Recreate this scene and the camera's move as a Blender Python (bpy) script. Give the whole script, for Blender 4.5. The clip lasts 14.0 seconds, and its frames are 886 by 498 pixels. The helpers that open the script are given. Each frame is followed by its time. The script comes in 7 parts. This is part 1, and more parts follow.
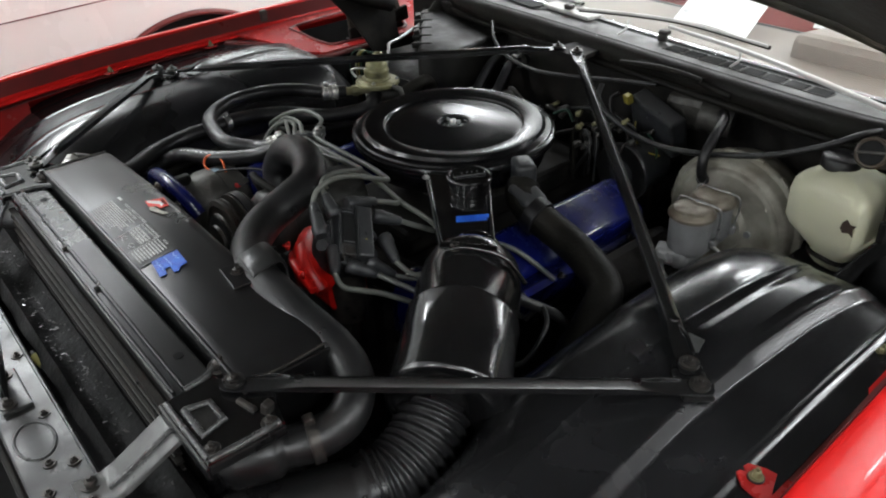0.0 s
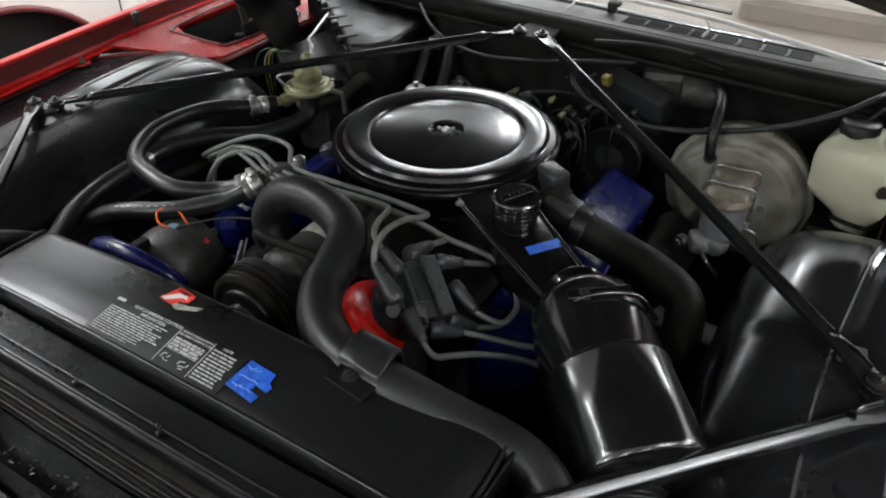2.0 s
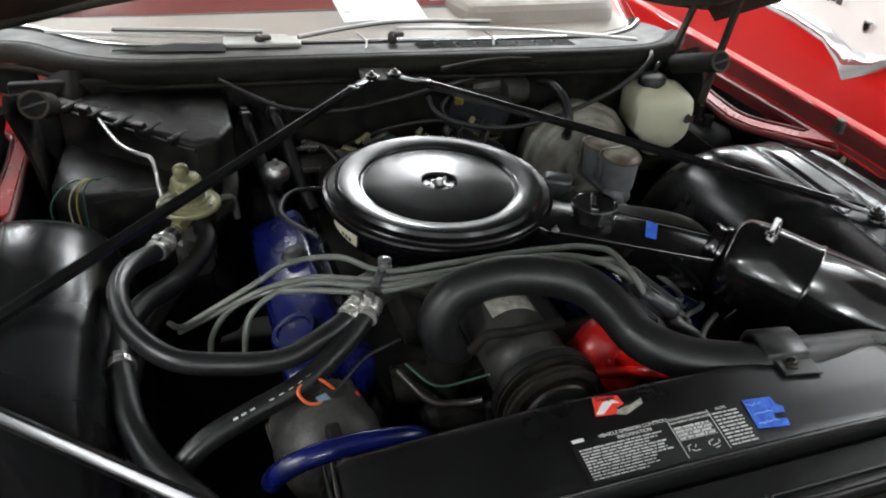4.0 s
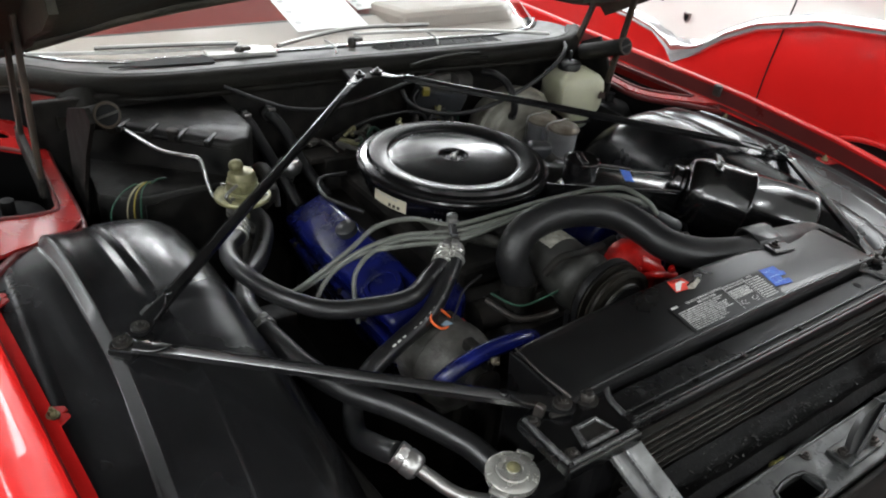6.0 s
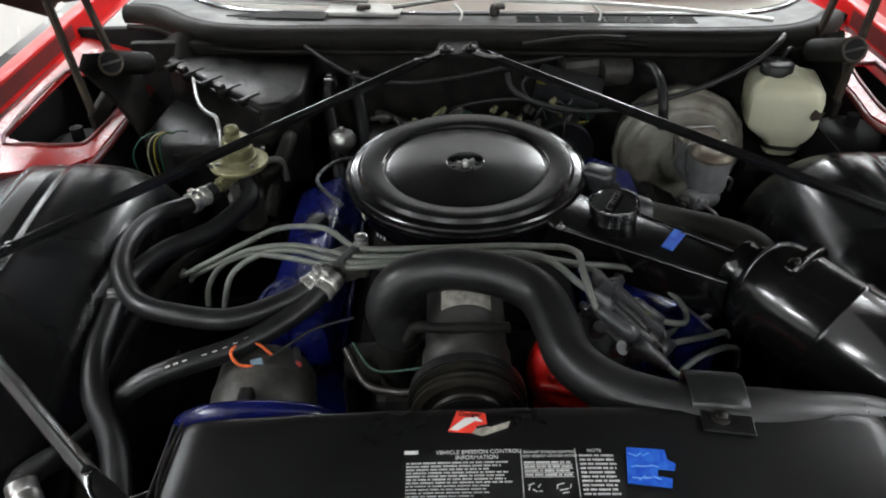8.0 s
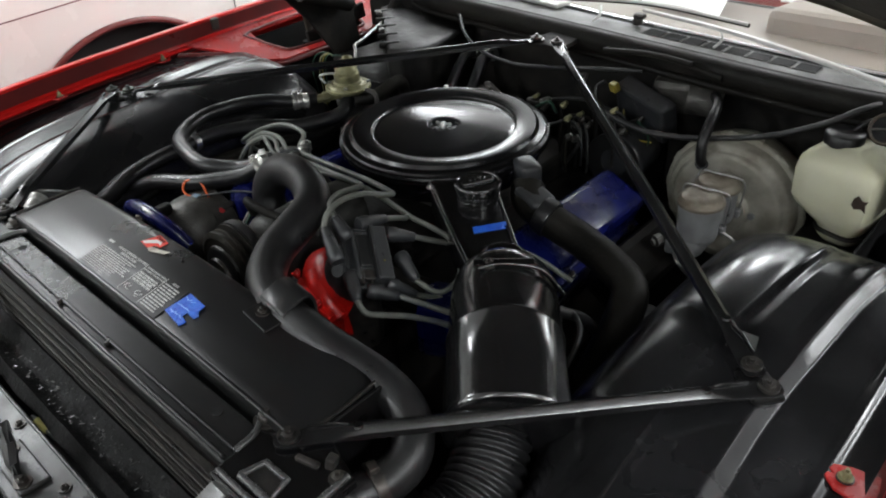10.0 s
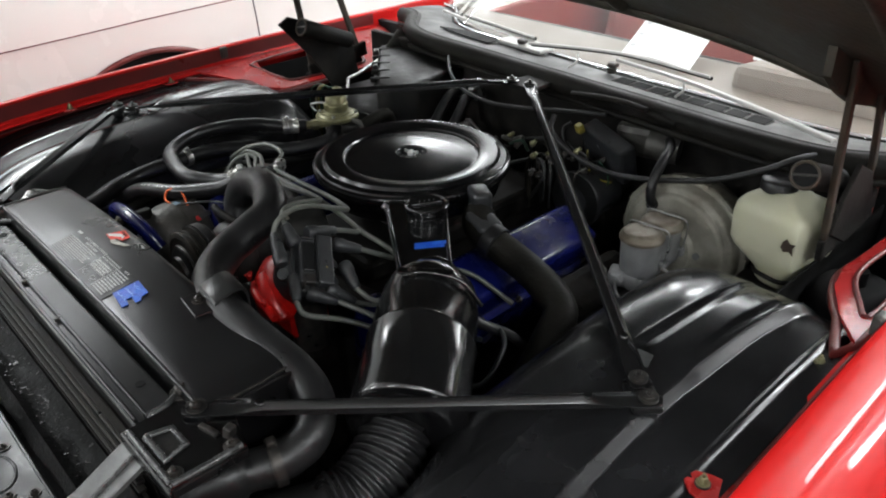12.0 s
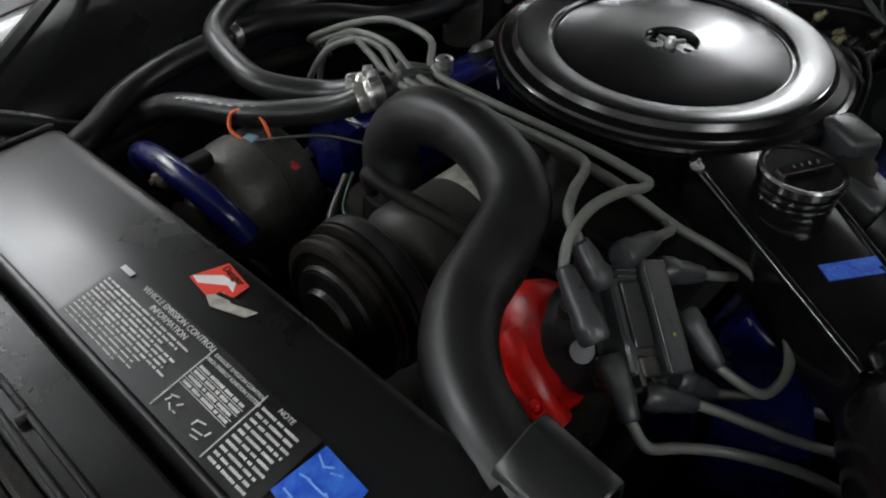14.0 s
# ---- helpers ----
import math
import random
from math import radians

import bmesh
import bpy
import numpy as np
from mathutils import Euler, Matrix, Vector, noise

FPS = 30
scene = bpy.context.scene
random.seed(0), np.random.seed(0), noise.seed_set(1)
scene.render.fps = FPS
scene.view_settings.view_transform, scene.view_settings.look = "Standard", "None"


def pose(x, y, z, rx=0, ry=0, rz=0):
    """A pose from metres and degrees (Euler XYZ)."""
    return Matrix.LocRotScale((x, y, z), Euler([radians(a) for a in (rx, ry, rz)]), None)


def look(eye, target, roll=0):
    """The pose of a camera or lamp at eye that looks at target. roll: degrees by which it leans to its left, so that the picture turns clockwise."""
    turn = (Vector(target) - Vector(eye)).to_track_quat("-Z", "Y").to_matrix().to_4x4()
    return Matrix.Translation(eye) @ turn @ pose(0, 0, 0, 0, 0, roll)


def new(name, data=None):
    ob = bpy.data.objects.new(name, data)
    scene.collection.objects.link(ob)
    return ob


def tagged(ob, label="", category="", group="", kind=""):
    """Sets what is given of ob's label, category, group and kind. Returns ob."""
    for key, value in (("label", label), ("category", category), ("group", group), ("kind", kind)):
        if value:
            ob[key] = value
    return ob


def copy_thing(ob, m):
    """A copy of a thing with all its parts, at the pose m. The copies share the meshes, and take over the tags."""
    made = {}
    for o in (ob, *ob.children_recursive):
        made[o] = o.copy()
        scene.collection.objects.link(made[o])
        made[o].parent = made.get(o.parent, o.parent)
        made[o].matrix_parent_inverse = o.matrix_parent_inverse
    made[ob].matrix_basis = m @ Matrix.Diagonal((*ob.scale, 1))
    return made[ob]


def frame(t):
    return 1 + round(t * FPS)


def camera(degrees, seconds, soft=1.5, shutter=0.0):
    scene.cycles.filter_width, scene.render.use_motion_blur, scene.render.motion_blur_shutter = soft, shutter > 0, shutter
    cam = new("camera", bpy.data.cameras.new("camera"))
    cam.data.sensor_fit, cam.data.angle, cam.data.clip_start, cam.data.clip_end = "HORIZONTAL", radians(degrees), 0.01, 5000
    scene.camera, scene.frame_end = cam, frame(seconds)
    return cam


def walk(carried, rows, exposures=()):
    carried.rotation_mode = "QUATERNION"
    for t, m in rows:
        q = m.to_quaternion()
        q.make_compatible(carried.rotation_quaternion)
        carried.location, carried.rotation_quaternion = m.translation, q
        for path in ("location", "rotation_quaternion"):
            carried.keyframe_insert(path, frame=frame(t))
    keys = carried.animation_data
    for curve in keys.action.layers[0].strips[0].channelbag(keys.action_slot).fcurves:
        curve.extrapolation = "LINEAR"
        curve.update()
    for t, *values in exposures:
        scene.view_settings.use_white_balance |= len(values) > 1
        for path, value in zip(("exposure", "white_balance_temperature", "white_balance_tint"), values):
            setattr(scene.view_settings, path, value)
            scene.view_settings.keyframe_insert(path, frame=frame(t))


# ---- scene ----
cam = camera(60.3, 14.0, soft=2.0)
PATH = [
    (0, (1.032, -0.871, 1.509), (-0.277, 0.196, 0.438), -1.9),
    (0.5, (1.02, -0.869, 1.504), (-0.282, 0.199, 0.427), -2.5),
    (1, (0.931, -0.916, 1.5), (-0.28, 0.242, 0.408), -1.8),
    (1.5, (0.793, -0.948, 1.498), (-0.289, 0.308, 0.38), -1.1),
    (2, (0.622, -0.975, 1.532), (-0.253, 0.385, 0.355), -1.1),
    (2.5, (0.416, -1.007, 1.543), (-0.154, 0.493, 0.348), -0.2),
    (2.7, (0.309, -1.02, 1.519), (-0.101, 0.551, 0.351), 0.3),
    (4.8, (-0.729, -1.065, 1.566), (0.251, 0.336, 0.528), 5.6),
    (5, (-0.794, -1.074, 1.569), (0.239, 0.298, 0.543), 5.6),
    (5.5, (-0.889, -1.088, 1.563), (0.212, 0.243, 0.556), 6.3),
    (6, (-0.862, -1.093, 1.562), (0.199, 0.251, 0.529), 6.2),
    (6.5, (-0.71, -1.093, 1.566), (0.181, 0.328, 0.476), 5.4),
    (7, (-0.409, -1.11, 1.582), (0.093, 0.44, 0.423), 1.2),
    (7.2, (-0.341, -1.101, 1.575), (0.077, 0.472, 0.413), 0.9),
    (9.3, (0.645, -1.001, 1.516), (-0.276, 0.359, 0.374), -5.5),
    (9.5, (0.731, -0.98, 1.512), (-0.285, 0.322, 0.383), -5.0),
    (10, (0.903, -0.916, 1.524), (-0.276, 0.257, 0.414), -4.0),
    (10.5, (1.055, -0.859, 1.528), (-0.248, 0.225, 0.466), -3.2),
    (11, (1.123, -0.854, 1.53), (-0.218, 0.217, 0.504), -2.4),
    (11.5, (1.117, -0.876, 1.532), (-0.2, 0.24, 0.522), -1.5),
    (12, (1.064, -0.884, 1.515), (-0.219, 0.282, 0.517), -1.5),
    (12.5, (0.971, -0.847, 1.463), (-0.328, 0.303, 0.469), -2.3),
    (13, (0.757, -0.814, 1.403), (-0.501, 0.318, 0.337), -1.3),
    (13.5, (0.51, -0.781, 1.385), (-0.608, 0.317, 0.142), -0.2),
    (14, (0.342, -0.729, 1.332), (-0.652, 0.357, -0.022), 1.0),
]
walk(cam, [(t, look(eye, target, roll)) for t, eye, target, roll in PATH], exposures=((0.0, 0.0), (12.5, 0.0), (13.2, -0.08), (13.6, -0.22), (14.0, -0.32)))

# ---- world and lamps ----
world = bpy.data.worlds.new("showroom_air")
world.use_nodes = True
world.node_tree.nodes["Background"].inputs[0].default_value = (0.9, 0.95, 1.0, 1)
world.node_tree.nodes["Background"].inputs[1].default_value = 0.05
scene.world = world
scene.view_settings.exposure = 0.0

LAMP_POWER = 84.0
# Lamps out of view, placed and weighted for fill and reflections in the bay.
LAMPS = [(x, y) for y in (-5.0, 2.4, 5.0, 7.4) for x in (-4.9, -1.7, 1.7, 4.9)] + [(-3.3, -0.9), (3.3, -0.9)]
for lx, ly in LAMPS:
    lamp = bpy.data.lights.new("tube_light", "AREA")
    lamp.shape, lamp.size, lamp.size_y = "RECTANGLE", 0.14, 1.9
    power = LAMP_POWER * (1.25 if ly > 4 else 0.95) * ((0.65 if ly > 0 else 1.3) if lx < 0 else 1.05 if ly > 4 else 0.8)
    lamp.energy, lamp.color = power, (0.94, 0.975, 1.0)
    ob = new("tube_light", lamp)
    ob.matrix_world = pose(lx, ly, 2.98)
    # an added fill light above each housing brightens the ceiling
    glow = lamp.copy()
    glow.energy = power * 1.1
    ob = new("tube_light_upward", glow)
    ob.matrix_world = pose(lx, ly, 3.12, 180, 0, 0)


# ---- materials ----
def material(name, color, rough=0.5, metal=0.0, color2=None, scale=20.0, mix=0.5, bump=0.0, bump_scale=200.0, coat=0.0,
             rough_var=0.12, dust=0.0, dust_color=(0.25, 0.23, 0.2), ior=1.5, spec=0.4, fine_mix=0.2):
    """A surface with stains, grain and fine relief: two noises for colour and gloss, one for bump, dust on faces that look up."""
    m = bpy.data.materials.new(name)
    m.use_nodes = True
    nt = m.node_tree
    n, l = nt.nodes, nt.links
    b = n["Principled BSDF"]
    tc = n.new("ShaderNodeTexCoord")
    big, fine = n.new("ShaderNodeTexNoise"), n.new("ShaderNodeTexNoise")
    for t, s, d in ((big, scale, 6.0), (fine, scale * 9, 4.0)):
        t.inputs["Scale"].default_value, t.inputs["Detail"].default_value = s, d
        l.new(tc.outputs["Object"], t.inputs["Vector"])
    ramp = n.new("ShaderNodeValToRGB")
    ramp.color_ramp.elements[0].position, ramp.color_ramp.elements[1].position = 0.35, 0.7
    l.new(big.outputs["Fac"], ramp.inputs["Fac"])
    mixc = n.new("ShaderNodeMix")
    mixc.data_type = "RGBA"
    mixc.inputs["A"].default_value = (*color, 1)
    mixc.inputs["B"].default_value = (*(color2 or [c * 0.7 for c in color]), 1)
    fac = n.new("ShaderNodeMath")
    fac.operation = "MULTIPLY"
    fac.inputs[1].default_value = mix
    l.new(ramp.outputs["Color"], fac.inputs[0])
    l.new(fac.outputs[0], mixc.inputs["Factor"])
    last = mixc.outputs["Result"]
    if dust > 0:
        geo, sep = n.new("ShaderNodeNewGeometry"), n.new("ShaderNodeSeparateXYZ")
        l.new(geo.outputs["Normal"], sep.inputs[0])
        up = n.new("ShaderNodeMapRange")
        up.inputs["From Min"].default_value, up.inputs["From Max"].default_value = 0.2, 1.0
        l.new(sep.outputs["Z"], up.inputs["Value"])
        a, c = n.new("ShaderNodeMath"), n.new("ShaderNodeMath")
        a.operation = c.operation = "MULTIPLY"
        l.new(up.outputs[0], a.inputs[0])
        l.new(fine.outputs["Fac"], a.inputs[1])
        l.new(a.outputs[0], c.inputs[0])
        c.inputs[1].default_value = dust
        md = n.new("ShaderNodeMix")
        md.data_type = "RGBA"
        md.inputs["B"].default_value = (*dust_color, 1)
        l.new(last, md.inputs["A"])
        l.new(c.outputs[0], md.inputs["Factor"])
        last = md.outputs["Result"]
    l.new(last, b.inputs["Base Color"])
    rr, two = n.new("ShaderNodeMapRange"), n.new("ShaderNodeMix")
    two.inputs["Factor"].default_value = fine_mix
    l.new(big.outputs["Fac"], two.inputs["A"])
    l.new(fine.outputs["Fac"], two.inputs["B"])
    rr.inputs["From Min"].default_value, rr.inputs["From Max"].default_value = 0.3, 0.7
    rr.inputs["To Min"].default_value, rr.inputs["To Max"].default_value = max(0.02, rough - rough_var), min(1, rough + rough_var)
    l.new(two.outputs[0], rr.inputs["Value"])
    l.new(rr.outputs[0], b.inputs["Roughness"])
    b.inputs["Metallic"].default_value = metal
    b.inputs["IOR"].default_value = ior
    b.inputs["Specular IOR Level"].default_value = spec
    b.inputs["Coat Weight"].default_value = coat
    b.inputs["Coat Roughness"].default_value = 0.035
    if bump > 0:
        bt, bn = n.new("ShaderNodeTexNoise"), n.new("ShaderNodeBump")
        bt.inputs["Scale"].default_value, bt.inputs["Detail"].default_value = bump_scale, 4.0
        l.new(tc.outputs["Object"], bt.inputs["Vector"])
        l.new(bt.outputs["Fac"], bn.inputs["Height"])
        bn.inputs["Strength"].default_value, bn.inputs["Distance"].default_value = bump, 0.002
        l.new(bn.outputs[0], b.inputs["Normal"])
    return m


GLOSS_BLACK = material("gloss_black_enamel", (0.003, 0.003, 0.0034), 0.16, color2=(0.005, 0.005, 0.005), scale=9, rough_var=0.04, spec=0.9)
LID_BLACK = material("black_lid_enamel", (0.005, 0.005, 0.0055), 0.18, color2=(0.007, 0.007, 0.0075), scale=14, rough_var=0.02, spec=0.55)
SATIN_BLACK = material("satin_black_paint", (0.005, 0.005, 0.0053), 0.3, color2=(0.01, 0.01, 0.01), scale=9, bump=0.06, bump_scale=500, dust=0.01, spec=0.3, rough_var=0.08)
SHROUD_BLACK = material("shroud_black_plastic", (0.004, 0.004, 0.0042), 0.3, color2=(0.009, 0.009, 0.0093), scale=7, mix=0.7, rough_var=0.04, spec=0.52, fine_mix=0.05)
FENDER_BLACK = material("inner_fender_black", (0.0065, 0.0065, 0.0068), 0.25, color2=(0.016, 0.016, 0.0175), scale=5, mix=0.8, rough_var=0.11, spec=0.34, fine_mix=0.08)
SADDLE_GREY = material("worn_grey_black_steel", (0.011, 0.0115, 0.0115), 0.32, color2=(0.007, 0.007, 0.007), scale=20, bump=0.03, bump_scale=200, spec=0.6, rough_var=0.03)
CAN_BLACK = material("satin_black_can", (0.005, 0.005, 0.0053), 0.16, color2=(0.008, 0.008, 0.008), scale=14, bump=0.12, bump_scale=22, rough_var=0.03, spec=0.9)
RUBBER = material("black_rubber", (0.0085, 0.0085, 0.009), 0.38, color2=(0.013, 0.013, 0.013), scale=25, bump=0.08, bump_scale=700, dust=0.008, spec=0.4)
OLD_RUBBER = material("weathered_rubber", (0.006, 0.0058, 0.005), 0.55, color2=(0.015, 0.0135, 0.0105), scale=13, mix=0.85, bump=0.4, bump_scale=160, dust=0.02, dust_color=(0.1, 0.09, 0.07), spec=0.12)
DIRTY_BLACK = material("grimy_black_metal", (0.005, 0.005, 0.0048), 0.65, color2=(0.021, 0.0185, 0.016), scale=22, mix=0.85, bump=0.35, bump_scale=200, dust=0.05, dust_color=(0.07, 0.06, 0.05), spec=0.12)
HEATER_BLACK = material("heater_box_plastic", (0.004, 0.004, 0.004), 0.42, color2=(0.013, 0.012, 0.01), scale=22, mix=0.8, bump=0.7, bump_scale=45, dust=0.01, dust_color=(0.1, 0.09, 0.075), spec=0.25, rough_var=0.15)
RED_PAINT = material("red_car_paint", (0.48, 0.011, 0.01), 0.3, color2=(0.43, 0.01, 0.009), scale=3, mix=0.4, coat=0.22, rough_var=0.03, spec=0.1)
# Darker, duller red than RED_PAINT, with a little dust on upward faces.
RED_DULL = material("dark_dull_red_paint", (0.14, 0.02, 0.019), 0.36, color2=(0.09, 0.018, 0.017), scale=12, mix=0.7, bump=0.12, bump_scale=150, dust=0.08, dust_color=(0.25, 0.15, 0.13))
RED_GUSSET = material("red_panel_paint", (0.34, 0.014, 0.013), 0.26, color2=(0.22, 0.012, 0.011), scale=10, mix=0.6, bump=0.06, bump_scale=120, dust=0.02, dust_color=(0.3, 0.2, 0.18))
BLUE = material("engine_blue_enamel", (0.004, 0.007, 0.085), 0.24, color2=(0.0015, 0.003, 0.022), scale=22, mix=0.8, bump=0.15, bump_scale=50, spec=0.4)
ORANGE_RED = material("orange_red_enamel", (0.5, 0.008, 0.005), 0.34, color2=(0.16, 0.004, 0.003), scale=30, mix=0.8, bump=0.3, bump_scale=70)
PULLEY = material("grimy_brown_iron", (0.009, 0.0085, 0.0075), 0.42, 0.2, color2=(0.026, 0.022, 0.016), scale=30, mix=0.9, bump=0.25, bump_scale=220, spec=0.4)
CAST = material("grimy_cast_aluminium", (0.075, 0.073, 0.066), 0.5, 0.3, color2=(0.025, 0.023, 0.02), scale=34, mix=0.85, bump=0.4, bump_scale=240)
BOOSTER_GREY = material("tarnished_zinc_grey", (0.26, 0.255, 0.215), 0.5, 0.15, color2=(0.12, 0.105, 0.08), scale=22, mix=0.95, bump=0.2, bump_scale=160)
MC_GREY = material("grey_painted_iron", (0.17, 0.174, 0.175), 0.5, 0.1, color2=(0.1, 0.1, 0.098), scale=26, mix=0.7, bump=0.15, bump_scale=250)
RUSTY_LID = material("brown_stained_zinc", (0.15, 0.135, 0.105), 0.45, 0.4, color2=(0.07, 0.05, 0.033), scale=40, mix=0.8, bump=0.2, bump_scale=200)
GOLD = material("yellow_zinc_plating", (0.24, 0.23, 0.12), 0.4, 0.35, color2=(0.11, 0.105, 0.06), scale=45, mix=0.85, bump=0.15, bump_scale=200)
STEEL = material("bare_steel", (0.45, 0.45, 0.44), 0.35, 0.9, color2=(0.25, 0.24, 0.22), scale=60, mix=0.7)
DARK_STEEL = material("blackened_steel", (0.03, 0.029, 0.028), 0.38, 0.6, color2=(0.07, 0.06, 0.052), scale=70, mix=0.7)
CHROME = material("chrome", (0.75, 0.76, 0.77), 0.12, 1.0, color2=(0.55, 0.55, 0.56), scale=20, mix=0.4, rough_var=0.05)
PLASTIC = material("yellowed_white_plastic", (0.5, 0.5, 0.37), 0.42, color2=(0.42, 0.41, 0.29), scale=9, mix=0.7, bump=0.08, bump_scale=60)
PLASTIC.node_tree.nodes["Principled BSDF"].inputs["Subsurface Weight"].default_value = 0.25
PLASTIC.node_tree.nodes["Principled BSDF"].inputs["Subsurface Radius"].default_value = (0.02, 0.02, 0.012)
WIRE_GREY = material("grey_ignition_cable", (0.115, 0.121, 0.106), 0.45, color2=(0.075, 0.08, 0.07), scale=50, mix=0.6, dust=0.1)
BOOT = material("grey_black_boot", (0.027, 0.029, 0.031), 0.36, color2=(0.015, 0.015, 0.017), scale=40, dust=0.08)
WIRE_BLACK = material("black_wire", (0.015, 0.015, 0.015), 0.45, scale=60)
WIRE_GREEN = material("green_wire", (0.012, 0.05, 0.03), 0.45, scale=60)
WIRE_YELLOW = material("yellow_wire", (0.2, 0.165, 0.03), 0.45, scale=60)
WIRE_ORANGE = material("orange_wire", (0.7, 0.12, 0.03), 0.45, scale=60)
WIRE_TAN = material("tan_wire", (0.22, 0.21, 0.13), 0.5, scale=60)
HINGE_BROWN = material("rusty_brown_hinge", (0.03, 0.026, 0.021), 0.6, 0.2, color2=(0.06, 0.042, 0.026), scale=35, mix=0.8, bump=0.25, bump_scale=200)
HOOD_LINER = material("grimy_hood_underside", (0.03, 0.028, 0.022), 0.55, color2=(0.075, 0.068, 0.05), scale=14, mix=0.9, bump=0.5, bump_scale=90, spec=0.2)
HEADER_GREY = material("worn_grey_black_paint", (0.034, 0.036, 0.0355), 0.33, 0.2, color2=(0.006, 0.006, 0.006), scale=26, mix=0.95, bump=0.15, bump_scale=120, dust=0.04)
COWL_GREY = material("dusty_grey_cowl", (0.032, 0.032, 0.029), 0.5, 0.1, color2=(0.014, 0.014, 0.012), scale=14, mix=0.8, bump=0.1, bump_scale=120, dust=0.05, dust_color=(0.2, 0.19, 0.17))
SCUFFED = material("scuffed_black_foam", (0.003, 0.003, 0.003), 0.6, color2=(0.007, 0.007, 0.0065), scale=40, bump=0.8, bump_scale=140, spec=0.1)
WHITE_PAINT = material("white_car_paint", (0.8, 0.8, 0.76), 0.25, color2=(0.77, 0.77, 0.73), scale=2, mix=0.5, coat=0.6, rough_var=0.04)
# Near-black colour puts shade into gaps, holes and hidden parts; also plain black trim.
DARK = material("painted_shade_and_black_trim", (0.011, 0.011, 0.011), 0.7, scale=10, spec=0.1)
BEIGE = material("beige_vinyl", (0.18, 0.15, 0.125), 0.55, color2=(0.15, 0.124, 0.1), scale=6, mix=0.6, bump=0.15, bump_scale=400)
RED_VINYL = material("red_vinyl", (0.26, 0.05, 0.042), 0.5, color2=(0.2, 0.04, 0.034), scale=8, mix=0.6, bump=0.15, bump_scale=300)
PAPER = material("white_paper", (0.7, 0.7, 0.69), 0.7, color2=(0.66, 0.66, 0.64), scale=5, mix=0.5)
INK_RED = material("red_ink", (0.6, 0.04, 0.04), 0.6, scale=40)
INK_GREY = material("grey_ink", (0.45, 0.45, 0.45), 0.6, scale=40)
LABEL_BLACK = material("black_label", (0.004, 0.004, 0.0042), 0.42, color2=(0.008, 0.008, 0.0075), scale=30, spec=0.45, fine_mix=0.03)
LABEL_WHITE = material("white_label_print", (0.7, 0.7, 0.68), 0.6, color2=(0.42, 0.42, 0.4), scale=120, mix=0.8)
LABEL_CREAM = material("cream_label", (0.62, 0.58, 0.44), 0.5, color2=(0.5, 0.46, 0.34), scale=50, mix=0.7)
TAPE_PALE = material("pale_blue_tape_print", (0.22, 0.4, 0.75), 0.45, color2=(0.06, 0.2, 0.6), scale=150, mix=0.8)
LABEL_BLUE = material("blue_tape", (0.008, 0.06, 0.42), 0.4, color2=(0.03, 0.16, 0.6), scale=120, mix=0.7, bump=0.5, bump_scale=250)
LABEL_RED = material("red_sticker", (0.75, 0.05, 0.03), 0.4, scale=60)
LABEL_SILVER = material("silver_sticker", (0.55, 0.53, 0.46), 0.4, 0.3, color2=(0.25, 0.24, 0.2), scale=90, mix=0.9)
CONCRETE = material("polished_concrete", (0.2, 0.197, 0.19), 0.3, color2=(0.26, 0.255, 0.245), scale=1.5, mix=0.8, bump=0.1, bump_scale=30)
WALL_WHITE = material("white_wall_paint", (0.66, 0.66, 0.65), 0.7, color2=(0.62, 0.62, 0.61), scale=1.0, mix=0.5, bump=0.06, bump_scale=80)
CEIL_WHITE = material("white_ceiling_paint", (0.7, 0.7, 0.7), 0.8, color2=(0.66, 0.66, 0.66), scale=1.0, mix=0.5, bump=0.06, bump_scale=80)
LAMP_WHITE = material("white_lamp_enamel", (0.8, 0.8, 0.8), 0.4, scale=10)
TYRE = material("tyre_rubber", (0.02, 0.02, 0.02), 0.7, scale=30, bump=0.2)
STRAP_GREY = material("grey_zinc_steel", (0.13, 0.132, 0.13), 0.36, 0.5, color2=(0.06, 0.06, 0.058), scale=34, mix=0.8, bump=0.1, bump_scale=200)
WIPER_GREY = material("silver_grey_paint", (0.42, 0.42, 0.4), 0.4, 0.3, color2=(0.3, 0.3, 0.28), scale=30, mix=0.7)
CAP_METAL = material("pale_worn_metal", (0.6, 0.6, 0.56), 0.25, 0.7, color2=(0.4, 0.39, 0.34), scale=50, mix=0.6)
BRACE_BLACK = material("black_brace_enamel", (0.007, 0.007, 0.0075), 0.21, color2=(0.01, 0.01, 0.01), scale=12, rough_var=0.03, fine_mix=0.0, spec=0.75)
# Lighter grey paints highlights onto bracket edges, along with some wear.
EDGE_GLINT = material("worn_edge_glint", (0.09, 0.09, 0.09), 0.28, 0.3, color2=(0.015, 0.015, 0.015), scale=60, mix=0.8, spec=0.6)
HOSE_BLACK = material("shiny_black_hose", (0.009, 0.009, 0.0095), 0.32, color2=(0.014, 0.014, 0.014), scale=30, bump=0.05, bump_scale=900, spec=0.35, rough_var=0.03)
GLASS = bpy.data.materials.new("windshield_glass")
GLASS.use_nodes = True
_b = GLASS.node_tree.nodes["Principled BSDF"]
_b.inputs["Transmission Weight"].default_value, _b.inputs["Roughness"].default_value, _b.inputs["IOR"].default_value = 1.0, 0.0, 1.45
_b.inputs["Base Color"].default_value = (0.97, 0.99, 0.98, 1)


